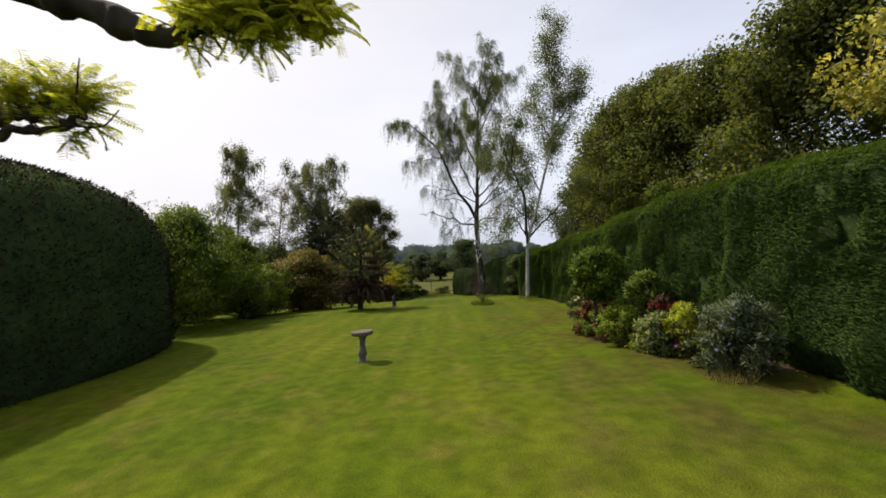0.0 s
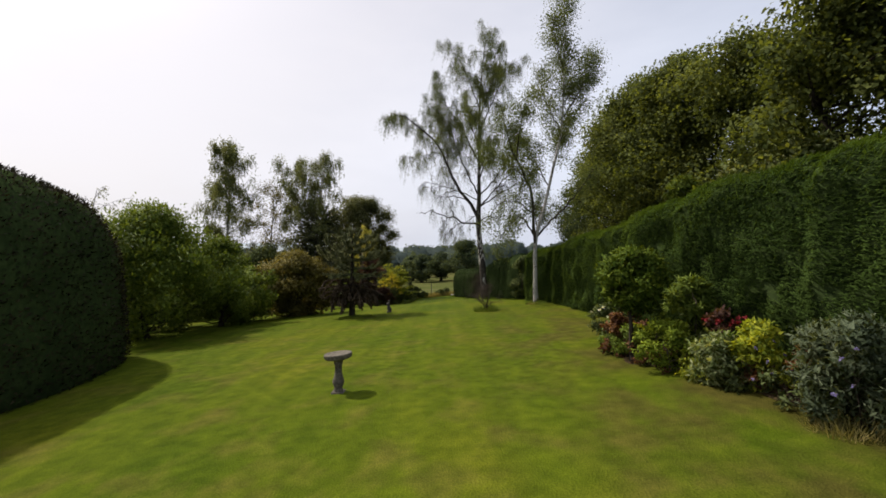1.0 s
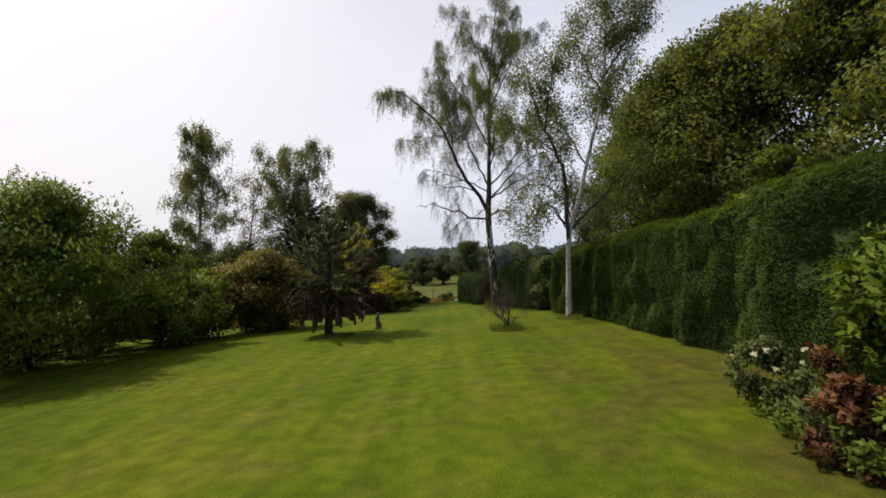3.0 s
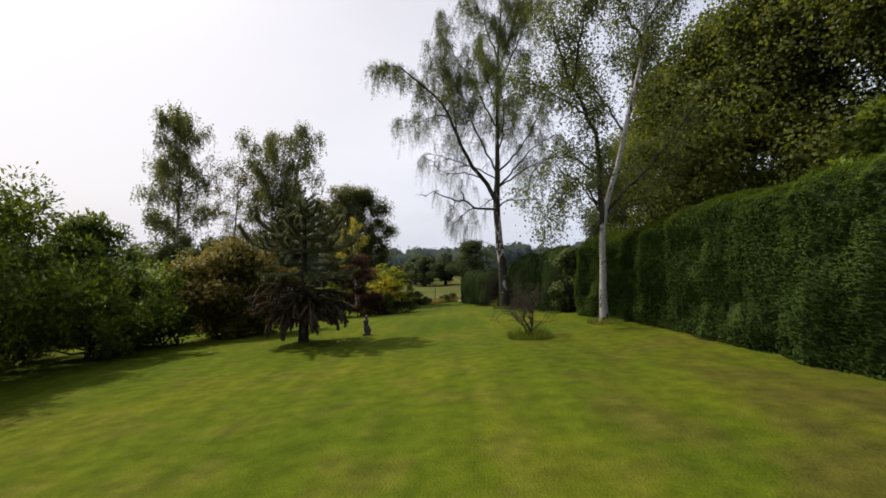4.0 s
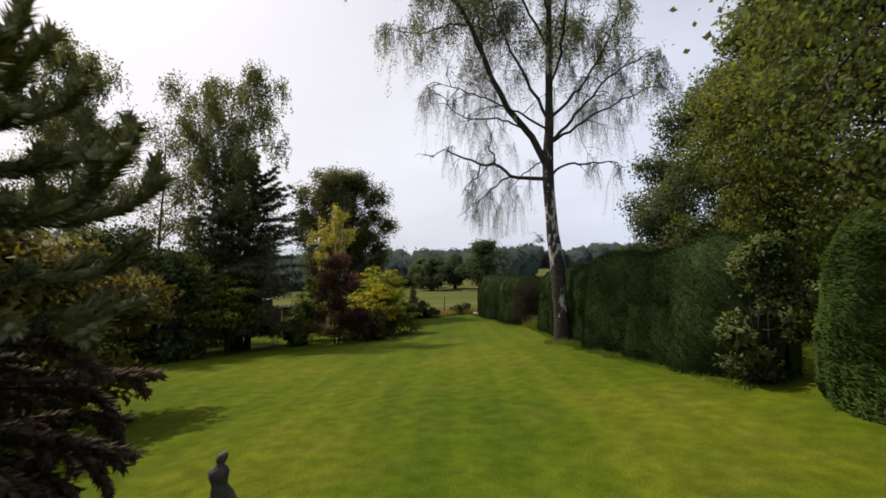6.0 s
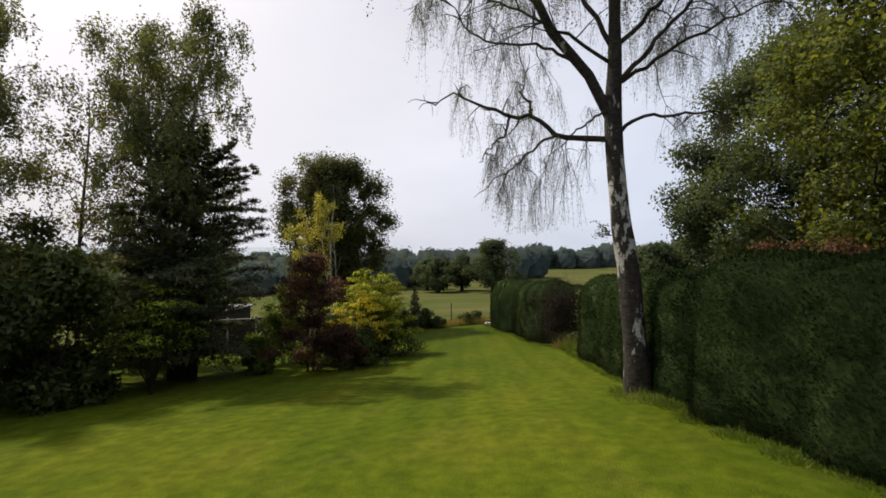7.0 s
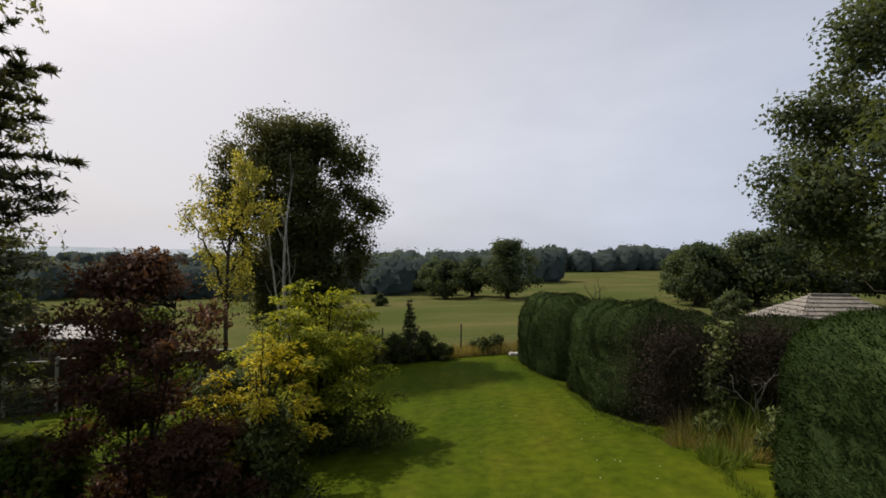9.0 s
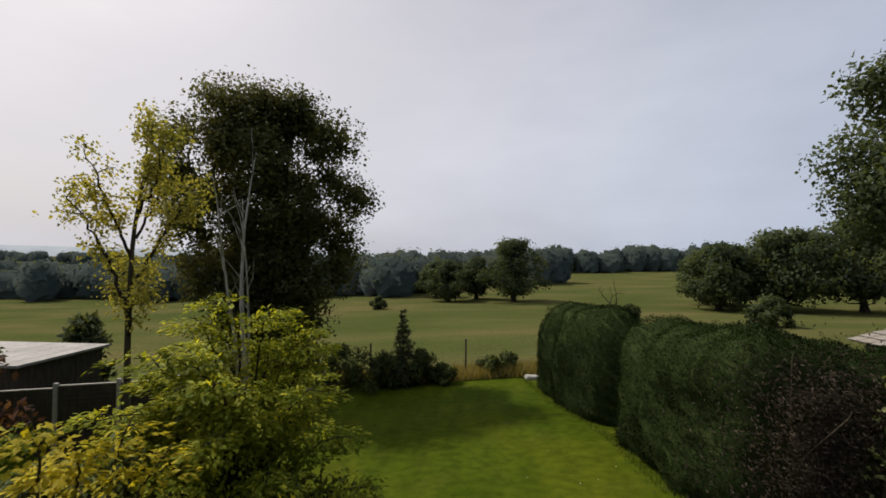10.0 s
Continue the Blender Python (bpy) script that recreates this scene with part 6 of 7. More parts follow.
for i, (x, y) in enumerate([(9.2, 37.0), (9.8, 40.5), (10.5, 44.0)]):
    broadleaf("copper_shrub", "copper-brown leaved shrub behind the hedge", "shrub", x, y, 2.55 - gz(x, y), 1.9, COPPER, 116 + i, DARKBARK, foot=0.1, clumps=30, count=6000, leaf=0.1, trunk=0.08, stems=3)
broadleaf("dark_shrub", "dark ivy-covered shrub between the two hedges", "shrub", 5.2, 30.0, 2.75, 1.0, DARKSHRUB, 119, DARKBARK, foot=0.02, clumps=36, count=7000, leaf=0.1, trunk=0.05, stems=4)
creeper("ivy", "pale variegated ivy climbing the dead hedge end", [(5.3, 50.3, -2.55), (5.35, 50.3, -1.7), (5.2, 50.25, -1.0), (5.45, 50.25, -0.35), (5.6, 50.3, 0.3)], 0.45, VARIEGATED, 113, 620, 0.1)
creeper("dead_hedge_sprays", "brown dead conifer sprays on the hedge end", [(4.3, 50.45, -2.6), (4.1, 50.4, -1.6), (4.2, 50.36, -0.8), (4.4, 50.42, 0.1)], 1.6, DEADLEAF, 114, 13000, 0.07, category="hedge", slim=0.3)
creeper("dead_hedge_sprays", "brown dead conifer sprays and twigs in the hedge gap", [(6.8, 50.4, -2.5), (6.9, 50.35, -1.2), (6.8, 50.3, -0.4), (6.7, 50.4, 0.2)], 1.7, DEADLEAF, 115, 9000, 0.08, category="hedge", slim=0.25)
bare_shrub("dead_sapling", "bare pale twisted dead sapling before the dead hedge", 6.4, 50.1, 2.0, 0.5, PALEBARK, 121, 3, 3, 0.022, split=2)
# ---- meadow trees ----
for i, (x, y, h, r) in enumerate([(6.4, 128, 12.0, 6.8), (-0.8, 134, 8.6, 4.4), (-6.5, 130, 8.0, 4.6), (-10, 142, 8.0, 5.0)]):
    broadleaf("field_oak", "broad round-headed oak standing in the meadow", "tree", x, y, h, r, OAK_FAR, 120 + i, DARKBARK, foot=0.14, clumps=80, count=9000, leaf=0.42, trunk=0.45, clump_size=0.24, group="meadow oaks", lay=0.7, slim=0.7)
for i, (x, y, h, r) in enumerate([(35, 110, 9.5, 6.0), (43, 108, 11.5, 7.5), (52, 106, 13.5, 8.5), (61, 104, 13.5, 8.5), (71, 100, 15, 9), (40, 118, 10, 6)]):
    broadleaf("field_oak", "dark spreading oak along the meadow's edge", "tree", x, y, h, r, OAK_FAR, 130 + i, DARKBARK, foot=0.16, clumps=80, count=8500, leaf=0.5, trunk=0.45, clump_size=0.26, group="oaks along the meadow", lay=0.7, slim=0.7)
bare_shrub("dead_field_tree", "grey leafless stump of a tree in the meadow", 16.2, 98, 5.0, 0.8, TWIG, 140, 2, 3, 0.12, "tree", split=2, stray=0.6)
for i, (x, y, h, r) in enumerate([(26.0, 85, 2.8, 1.9), (-18, 118, 2.2, 1.4), (17.2, 96, 1.8, 1.2), (-20.1, 62.6, 4.0, 1.6)]):
    broadleaf("meadow_bush", "low rounded dark green bush in the meadow", "shrub", x, y, h, r, OAK_FAR, 145 + i, DARKBARK, foot=0.02, clumps=30, count=2500, leaf=0.3, trunk=0.08, stems=3)


def far_woods():
    """Belts of woodland that close the meadow: many crowns, one mass."""
    rng = np.random.default_rng(160)
    geo = Geo()
    rows = []
    for x in np.arange(-235, -8, 4.4):
        rows.append((x, 150 + 0.22 * abs(x + 60) + rng.normal() * 4, 10 + 2.5 * rng.random()))
    for x in np.arange(-60, 30, 3.8):
        rows.append((x, 205 + rng.normal() * 5, 11 + 3 * rng.random()))
    for x in np.arange(10, 325, 4.6):
        rows.append((x, 262 + 0.1 * x + rng.normal() * 6, 11 + 4 * rng.random()))
    for x in np.arange(60, 260, 7.0):
        rows.append((x + 20, 150 + rng.normal() * 8, 12 + 4 * rng.random()))
    for x in np.arange(-470, 20, 9.0):
        rows.append((x, 430 + rng.normal() * 10, 11.0 - 0.006 * x + 2 * rng.random()))
    for x, y, h in rows:
        for _ in range(2):
            xx, yy, hh = x + rng.normal() * 2.5, y + rng.random() * 14, h * (0.75 + 0.4 * rng.random())
            r = 4.8 + 2.6 * rng.random()
            c = np.array([xx, yy, gz(xx, yy) + hh * 0.42])
            # the crown's body: a lumpy dome with nearly upright sides, down to the ground
            a, e = np.meshgrid(np.arange(13) * 2 * np.pi / 13, np.linspace(-1.45, 1.5, 9))
            d = np.stack([np.cos(a) * np.cos(e) ** 0.4, np.sin(a) * np.cos(e) ** 0.4, np.sin(e)], -1).reshape(-1, 3)
            lump = 1 + 0.14 * np.sin(d[:, 0] * 6 + xx) * np.sin(d[:, 2] * 5 + yy) + 0.09 * np.sin(d[:, 0] * 13 + yy) * np.sin(d[:, 2] * 11 + xx)
            k, m = np.arange(8)[:, None] * 13, np.arange(13)[None]
            geo.add(c + d * np.array([r, r, hh * 0.52]) * lump[:, None] * 0.82, np.stack([k + m, k + (m + 1) % 13, k + 13 + (m + 1) % 13, k + 13 + m], -1).reshape(-1, 4), None, unit(d * 0.3 + np.array([0, -0.3, 0.5])))
            n = 120
            d = ball_dirs(rng, n)
            d[:, 2] = np.abs(d[:, 2]) * np.where(np.arange(n) % 3 == 0, -0.4, 1)
            wave = 1 + 0.14 * np.sin(d[:, 0] * 6 + xx) * np.sin(d[:, 2] * 5 + yy)
            p = c + d * np.array([r, r, hh * 0.52]) * (wave * (0.86 + 0.2 * rng.random(n)))[:, None]
            sz = 1.3 * (0.5 + 0.8 * rng.random(n))
            flat = ball_dirs(rng, n)
            flat = flat - d * np.sum(flat * d, 1, keepdims=True)
            leaves(geo, p - flat * sz[:, None] * 0.5, flat + d * 0.1, d + ball_dirs(rng, n) * 0.3, sz, sz * 0.9, blade=True, face=d * 0.2 + np.array([0, -0.3, 0.5]) + ball_dirs(rng, n) * 0.12)
    root = thing("far_woodland", 0, 200, gz(0, 200), "belt of hazy green woodland beyond the meadow", "woodland", kind="stuff")
    ob = part("canopy", geo, WOOD_HAZED, root)
    ob.matrix_parent_inverse = root.matrix_world.inverted()


far_woods()


def far_ridge():
    """Hazy hills at the horizon."""
    geo = Geo()
    xs = np.linspace(-2600, 2600, 80)
    base = 2300 - 0.00012 * xs**2
    top = 3 + 26 * np.clip(-xs / 1200, 0, 1) + 12 * np.array([noise.noise(Vector((x * 0.0016, 3.1, 0))) for x in xs]) + 9
    v = np.concatenate([np.stack([xs, base, np.full(80, -20.0)], -1), np.stack([xs, base + 150, top], -1), np.stack([xs, base + 420, top - 30], -1)])
    i = np.arange(79)
    q = np.concatenate([np.stack([i, i + 1, i + 81, i + 80], -1), np.stack([i + 80, i + 81, i + 161, i + 160], -1)])
    geo.add(v, q)
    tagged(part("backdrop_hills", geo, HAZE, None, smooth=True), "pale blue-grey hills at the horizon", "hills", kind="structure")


far_ridge()

# ---- meadow fence and the lawn's end ----
def fence():
    root = thing("wire_fence", -2, 65.2, gz(-2, 65.2), "wire fence on thin dark posts at the meadow's edge", "fence")
    xs = [-22, -17, -12, -6.7, -1.75, 3.3, 8.5, 14, 20]
    for x in xs:
        h = 1.95 if x in (-1.75, -6.7) else 1.3
        p = part("post", lathe([(0.045, -0.3), (0.045, h - 0.02), (0.03, h)], 8), POSTWOOD, root)
        p.location = (x + 2, 0, gz(x, 65.2) - root.location.z)
    for h in (0.35, 0.7, 1.05):
        geo = Geo()
        line = np.array([[x + 2, 0.05, gz(x, 65.2) - root.location.z + h] for x in xs])
        tube(geo, line, 0.006, 4)
        part("wire", geo, WIRE, root)


fence()


def grass_strip():
    rng = np.random.default_rng(170)
    n = 16000
    x, y = rng.uniform(-16, 5, n), 64.3 + rng.random(n) ** 1.3 * 2.2
    root = thing("rough_grass", -4, 65, gz(-4, 65), "strip of long dry grass at the lawn's end", "grass", kind="stuff")
    p = np.stack([x + 4, y - 65, ground_z(x, y) - root.location.z - 0.02], -1)
    geo = Geo()
    leaves(geo, p, np.array([0, 0, 1.0]) + rng.normal(size=(n, 3)) * 0.28, rng.normal(size=(n, 3)), 0.35 + 0.5 * rng.random(n), 0.035, blade=True)
    tagged(part("grass", geo, DRYGRASS, root), kind="stuff")


grass_strip()
conifer("juniper", "narrow dark spiky juniper by the fence", -4.8, 64.0, 3.7, 0.95, CONIFER, 171, 14, 5, 0.14, 6500, 0.03, 0.06, 1.5, 0.3)
for i, (x, y, h, r, m) in enumerate([(-7.6, 63.2, 2.1, 1.6, DARKSHRUB), (-5.6, 63.4, 1.7, 1.2, DARKSHRUB), (-3.9, 63.9, 1.7, 1.0, DARKSHRUB), (-2.9, 64.0, 1.0, 0.8, DARKSHRUB), (-0.4, 65.0, 1.0, 0.7, DARKSHRUB), (0.4, 65.2, 1.1, 0.7, DARKSHRUB)]):
    broadleaf("fence_shrub", "low dark shrub at the lawn's end", "shrub", x, y, h, r, m, 175 + i, DARKBARK, foot=0.02, clumps=24, count=3000, leaf=0.13, trunk=0.04, stems=3)
bm = box(-0.45, 0.45, -0.22, 0.22, -0.05, 0.16, 0.05)
slab = tagged(part("stone_slab", bm, WHITESTONE), "pale stone slab at the lawn's end", "stone")
slab.matrix_world = pose(1.55, 63.9, gz(1.55, 63.9), 3, 4, 12)


def hedge_bottom():
    """Longer grass and weeds left by the mower along the hedges, and daisies in the lawn."""
    rng = np.random.default_rng(180)
    n = 7000
    t = rng.random(n)
    y = np.where(t < 0.5, 29.5 + 17.5 * t * 2, 47 + 17 * (t - 0.5) * 2)
    x = np.interp(y, [14, 19, 24, 27, 29.2, 32.4, 36.2, 41, 46.8, 48.5, 50.6, 52.5, 56.2, 57.3, 60, 63.2, 64], [5.95, 5.85, 5.55, 5.05, 4.7, 4.2, 3.7, 3.6, 3.9, 4.3, 3.35, 2.75, 2.6, 2.4, 1.6, 1.2, 1.2]) + rng.normal(size=n) * 0.1 - 0.02
    root = thing("hedge_bottom_grass", 4.0, 40.0, gz(4, 40), "uncut fringe of grass along the hedge foot", "grass", kind="stuff")
    p = np.stack([x - 4, y - 40, ground_z(x, y) - root.location.z - 0.01], -1)
    g = Geo()
    leaves(g, p, np.array([-0.15, 0, 1.0]) + rng.normal(size=(n, 3)) * 0.35, rng.normal(size=(n, 3)), 0.06 + 0.1 * rng.random(n), 0.016, blade=True)
    tagged(part("grass", g, GRASSLEAF, root), kind="stuff")
    m = 24
    x, y = rng.uniform(-1.0, 3.0, m), rng.uniform(44, 56, m)
    x = np.where(rng.random(m) < 0.5, 1.5 + rng.normal(size=m) * 0.7, x)
    root2 = thing("lawn_daisies", 1.0, 50.0, gz(1, 50), "scattered small white daisies in the lawn", "flowers", kind="stuff")
    g2 = Geo()
    for k in range(4):
        a = k * math.pi / 2 + rng.random(m)
        leaves(g2, np.stack([x - 1, y - 50, ground_z(x, y) - root2.location.z + 0.035], -1), np.stack([np.cos(a), np.sin(a), 0.25 + 0 * a], -1), np.array([[0, 0, 1.0]]) + np.zeros((m, 3)), 0.016, 0.014)
    tagged(part("flower", g2, WHITEPETAL, root2), kind="stuff")


hedge_bottom()
for i, (x, y, r, h) in enumerate([(4.3, 48.0, 0.4, 0.4), (4.2, 49.2, 0.45, 0.45), (4.9, 49.2, 0.5, 0.55), (4.6, 50.0, 0.4, 0.5), (5.6, 49.6, 0.5, 0.6), (5.2, 48.4, 0.5, 0.5), (6.3, 49.3, 0.5, 0.6), (6.0, 48.2, 0.5, 0.55), (7.2, 49.4, 0.6, 0.6)]):
    tuft("weed_clump", "tall straggling weeds in the hedge gap", x, y, r * 1.15, h * 1.6, DRYGRASS if i in (1, 3, 5) else GRASSLEAF, 185 + i, 420, "weeds", wide=0.022)
for i, (x, y, h, r) in enumerate([(4.9, 49.4, 0.7, 0.5), (6.8, 48.9, 1.5, 0.9), (8.0, 49.2, 1.7, 1.0), (9.6, 48.6, 1.7, 1.2), (5.6, 47.6, 1.2, 0.7), (7.5, 47.2, 1.6, 1.1)]):
    broadleaf("bramble", "dull green scrambling bramble in the hedge gap", "shrub", x, y, h, r, DARKSHRUB, 195 + i, TWIG, foot=0.02, clumps=26, count=2600, leaf=0.1, trunk=0.025, stems=4, ragged=0.25)

# ---- outbuildings ----
def shed():
    """Dark boarded shed with a pale, nearly flat roof."""
    x0, x1, y0, y1 = -25.4, -17.2, 57.0, 60.4
    zb = gz(-16, 58.5) - 0.3
    top = -1.95
    root = thing("garden_shed", (x0 + x1) / 2, y0, zb, "dark boarded garden shed with a pale flat roof", "shed")
    cx = (x0 + x1) / 2
    part("wall", box(x0 - cx + 0.03, x1 - cx - 0.03, 0.03, y1 - y0 - 0.03, 0, top - zb), BOARD, root)
    n = 28
    for i in range(n):
        a = x0 - cx + (x1 - x0) * i / n
        part("board", box(a + 0.005, a + (x1 - x0) / n - 0.01, 0.0, 0.028, 0.05, top - zb - 0.01), BOARD, root)
    for i in range(11):
        b = (y1 - y0) * i / 11
        part("board", box(x1 - cx - 0.028, x1 - cx, b + 0.005, b + (y1 - y0) / 11 - 0.01, 0.05, top - zb - 0.01), BOARD, root)
    r = part("roof", box(x0 - cx - 0.2, x1 - cx + 0.2, -0.25, y1 - y0 + 0.2, top - zb, top - zb + 0.1, 0.015), ROOFFELT, root, "pale grey roof sheet")
    for i in range(9):
        a = x0 - cx + (x1 - x0) * (i + 0.5) / 9
        part("roof_batten", box(a - 0.03, a + 0.03, -0.24, y1 - y0 + 0.19, top - zb + 0.1, top - zb + 0.106), ROOFFELT, root)


shed()


def panel_fence():
    """Dark boarded fence with pale posts and capping, in front of the shed."""
    x0, x1, y0, y1 = -21.0, -11.2, 53.5, 56.8
    root = thing("panel_fence", x0, y0, gz(x0, y0) + 0.0, "dark boarded fence with pale concrete posts", "fence")
    n = 6
    for i in range(n + 1):
        w = i / n
        x, y = x0 + (x1 - x0) * w, y0 + (y1 - y0) * w
        p = part("post", box(-0.06, 0.06, -0.06, 0.06, -0.3, 2.3, 0.01), CONCRETE, root)
        p.location = (x - x0, y - y0, gz(x, y) - root.location.z - 0.1)
        if i == n:
            break
        xm, ym = x0 + (x1 - x0) * (w + 0.5 / n), y0 + (y1 - y0) * (w + 0.5 / n)
        half = math.hypot(x1 - x0, y1 - y0) / n / 2 - 0.07
        turn = math.degrees(math.atan2(y1 - y0, x1 - x0))
        panel = part("panel", box(-half, half, -0.012, 0.012, 0.08, 2.15), BOARD, root)
        place = pose(xm - x0, ym - y0, gz(xm, ym) - root.location.z - 0.1, 0, 0, turn)
        panel.matrix_local = place
        for k in range(14):
            a = 0.08 + k * 0.148
            part("board", box(-half, half, -0.03, -0.0125, a, a + 0.135), BOARD, panel)
        cap = part("capping", box(-half, half, -0.045, 0.045, 2.152, 2.195, 0.008), CONCRETE, root)
        cap.matrix_local = place


panel_fence()
old_post = tagged(part("timber_post", lathe([(0.16, -0.2), (0.15, 1.2), (0.13, 2.6), (0.12, 2.68)], 10), POSTWOOD, None, smooth=True), "thick dark weathered timber post beyond the shed", "post")
old_post.matrix_world = pose(-21.0, 62.5, gz(-21.0, 62.5), 1, -2, 0)


def summerhouse():
    """Small garden house with a hipped tiled roof."""
    x, y = 12.5, 55.6
    zb = gz(x, y) - 0.1
    eave, ridge = -0.45 - zb, 0.62 - zb
    root = thing("summerhouse", x, y, zb, "small garden house with a hipped grey tiled roof", "building")
    part("wall", box(-2.0, 2.0, -1.35, 1.35, 0, eave), BOARD, root)
    W, D, R = 2.3, 1.65, 0.75
    bm = bmesh.new()
    e = [bm.verts.new(v) for v in ((-W, -D, eave), (W, -D, eave), (W, D, eave), (-W, D, eave))]
    t = [bm.verts.new(v) for v in ((-R, 0, ridge), (R, 0, ridge))]
    for f in ((e[0], e[1], t[1], t[0]), (e[2], e[3], t[0], t[1]), (e[3], e[0], t[0]), (e[1], e[2], t[1]), (e[3], e[2], e[1], e[0])):
        bm.faces.new(f)
    roof = part("roof", bm, TILE, root, "grey tiled hipped roof")
    # courses of tiles on the front and the two hips
    for row in range(8):
        u0, u1 = row / 8, (row + 1) / 8
        for face in range(3):
            if face == 0:
                a0, a1, b0, b1 = Vector((-W, -D, eave)), Vector((W, -D, eave)), Vector((-R, 0, ridge)), Vector((R, 0, ridge))
            elif face == 1:
                a0, a1, b0, b1 = Vector((-W, D, eave)), Vector((-W, -D, eave)), Vector((-R, 0, ridge)), Vector((-R, 0, ridge))
            else:
                a0, a1, b0, b1 = Vector((W, -D, eave)), Vector((W, D, eave)), Vector((R, 0, ridge)), Vector((R, 0, ridge))
            nrm = (a1 - a0).cross(b0 - a0 if (b0 - a0).length > 0 else b1 - a0).normalized()
            p0, p1, q0, q1 = a0.lerp(b0, u0), a1.lerp(b1, u0), a0.lerp(b0, u1), a1.lerp(b1, u1)
            n = max(int((p1 - p0).length / 0.4), 1)
            for i in range(n):
                s0, s1 = (i + 0.03) / n, (i + 0.97) / n
                c = [p0.lerp(p1, s0) + nrm * 0.045, p0.lerp(p1, s1) + nrm * 0.045, q0.lerp(q1, s1) + nrm * 0.012, q0.lerp(q1, s0) + nrm * 0.012]
                g = Geo()
                low = [v - nrm * 0.02 for v in c]
                g.add([tuple(v) for v in c + low], [[0, 1, 2, 3], [4, 5, 1, 0], [5, 6, 2, 1], [6, 7, 3, 2], [7, 4, 0, 3]])
                part("roof_tile", g, TILE, roof)
    part("ridge", box(-R, R, -0.08, 0.08, ridge - 0.02, ridge + 0.07, 0.02), TILE, root)
    part("door", box(-0.45, 0.45, -1.39, -1.355, 0.05, min(1.9, eave - 0.1), 0.01), POSTWOOD, root)


summerhouse()


# ---- stone ornaments on the lawn ----
def birdbath(x, y):
    root = thing("birdbath", x, y, gz(x, y) - 0.01, "weathered stone birdbath on a turned pedestal", "birdbath")
    part("base", box(-0.12, 0.12, -0.12, 0.12, -0.02, 0.03, 0.012), STONE, root)
    part("pedestal", lathe([(0.092, 0.02), (0.088, 0.06), (0.076, 0.10), (0.096, 0.15), (0.112, 0.20), (0.106, 0.25), (0.082, 0.31), (0.07, 0.38), (0.066, 0.46), (0.07, 0.53), (0.088, 0.56), (0.078, 0.585), (0.1, 0.615), (0.15, 0.645)], 22), STONE, root, smooth=True)
    bowl = part("bowl", lathe([(0.12, 0.0), (0.22, 0.008), (0.252, 0.022), (0.262, 0.045), (0.258, 0.062), (0.266, 0.072), (0.266, 0.102), (0.254, 0.112), (0.232, 0.112), (0.2, 0.094), (0.05, 0.086)], 30), STONE, root, "shallow round stone bowl, slightly tilted", True)
    bowl.matrix_local = pose(0, 0, 0.64, -2, -5, 0)
    return root


birdbath(-1.95, 10.45)


def statue(x, y):
    """A small weathered stone figure on a low block, as plain turned masses."""
    bm = lathe([(0.15, 0.0), (0.155, 0.08), (0.13, 0.10), (0.125, 0.16), (0.14, 0.24), (0.12, 0.34), (0.085, 0.42), (0.10, 0.50), (0.115, 0.57), (0.08, 0.62), (0.036, 0.65), (0.052, 0.68), (0.062, 0.72), (0.052, 0.76), (0.02, 0.785)], 18, 0.8)
    for v in bm.verts:
        v.co.x += 0.03 * math.sin(v.co.z * 9)
    bmesh.ops.create_icosphere(bm, subdivisions=2, radius=0.09, matrix=Matrix.Translation((0.09, -0.03, 0.2)) @ Matrix.Diagonal((1, 0.9, 1.3, 1)))
    ob = part("statue", bm, BRONZESTONE, None, smooth=True)
    ob.matrix_world = pose(x, y, gz(x, y) - 0.01, 0, 0, 20) @ Matrix.Scale(0.88, 4)
    tagged(ob, "small dark weathered stone statue standing on the lawn", "statue")


statue(-2.96, 25.95)


# ---- flower bed below the tall hedge ----
def flower_bed():
    geo = Geo()
    n, m = 40, 10
    ys = np.linspace(7.5, 14.4, n)
    x0 = np.interp(ys, [6.5, 7.1, 8, 9.3, 10.3, 11.1, 12.2, 13.5, 14.4], [5.9, 4.95, 4.65, 4.4, 4.0, 3.45, 3.5, 4.1, 5.4])
    x0 = x0 + 0.42 + 0.06 * np.sin(ys * 5)
    w = np.linspace(0, 1, m)
    X = x0[:, None] + (7.0 - x0)[:, None] * w[None]
    Y = np.broadcast_to(ys[:, None], X.shape)
    Z = ground_z(X, Y) + 0.05 * np.clip(w * 12, 0, 1)[None] * np.clip(np.minimum(np.arange(n), n - 1 - np.arange(n)) / 2, 0, 1)[:, None] + 0.004 + 0.015 * np.sin(X * 9) * np.sin(Y * 11) * (w > 0)[None]
    i, j = np.arange(n - 1)[:, None] * m, np.arange(m - 1)[None]
    geo.add(np.stack([X, Y, Z], -1).reshape(-1, 3), np.stack([i + j, i + j + 1, i + m + j + 1, i + m + j], -1).reshape(-1, 4))
    ob = part("flower_bed", geo, SOIL, None, smooth=True)
    tagged(ob, "bare brown soil of a narrow flower bed", "flower bed", kind="structure")


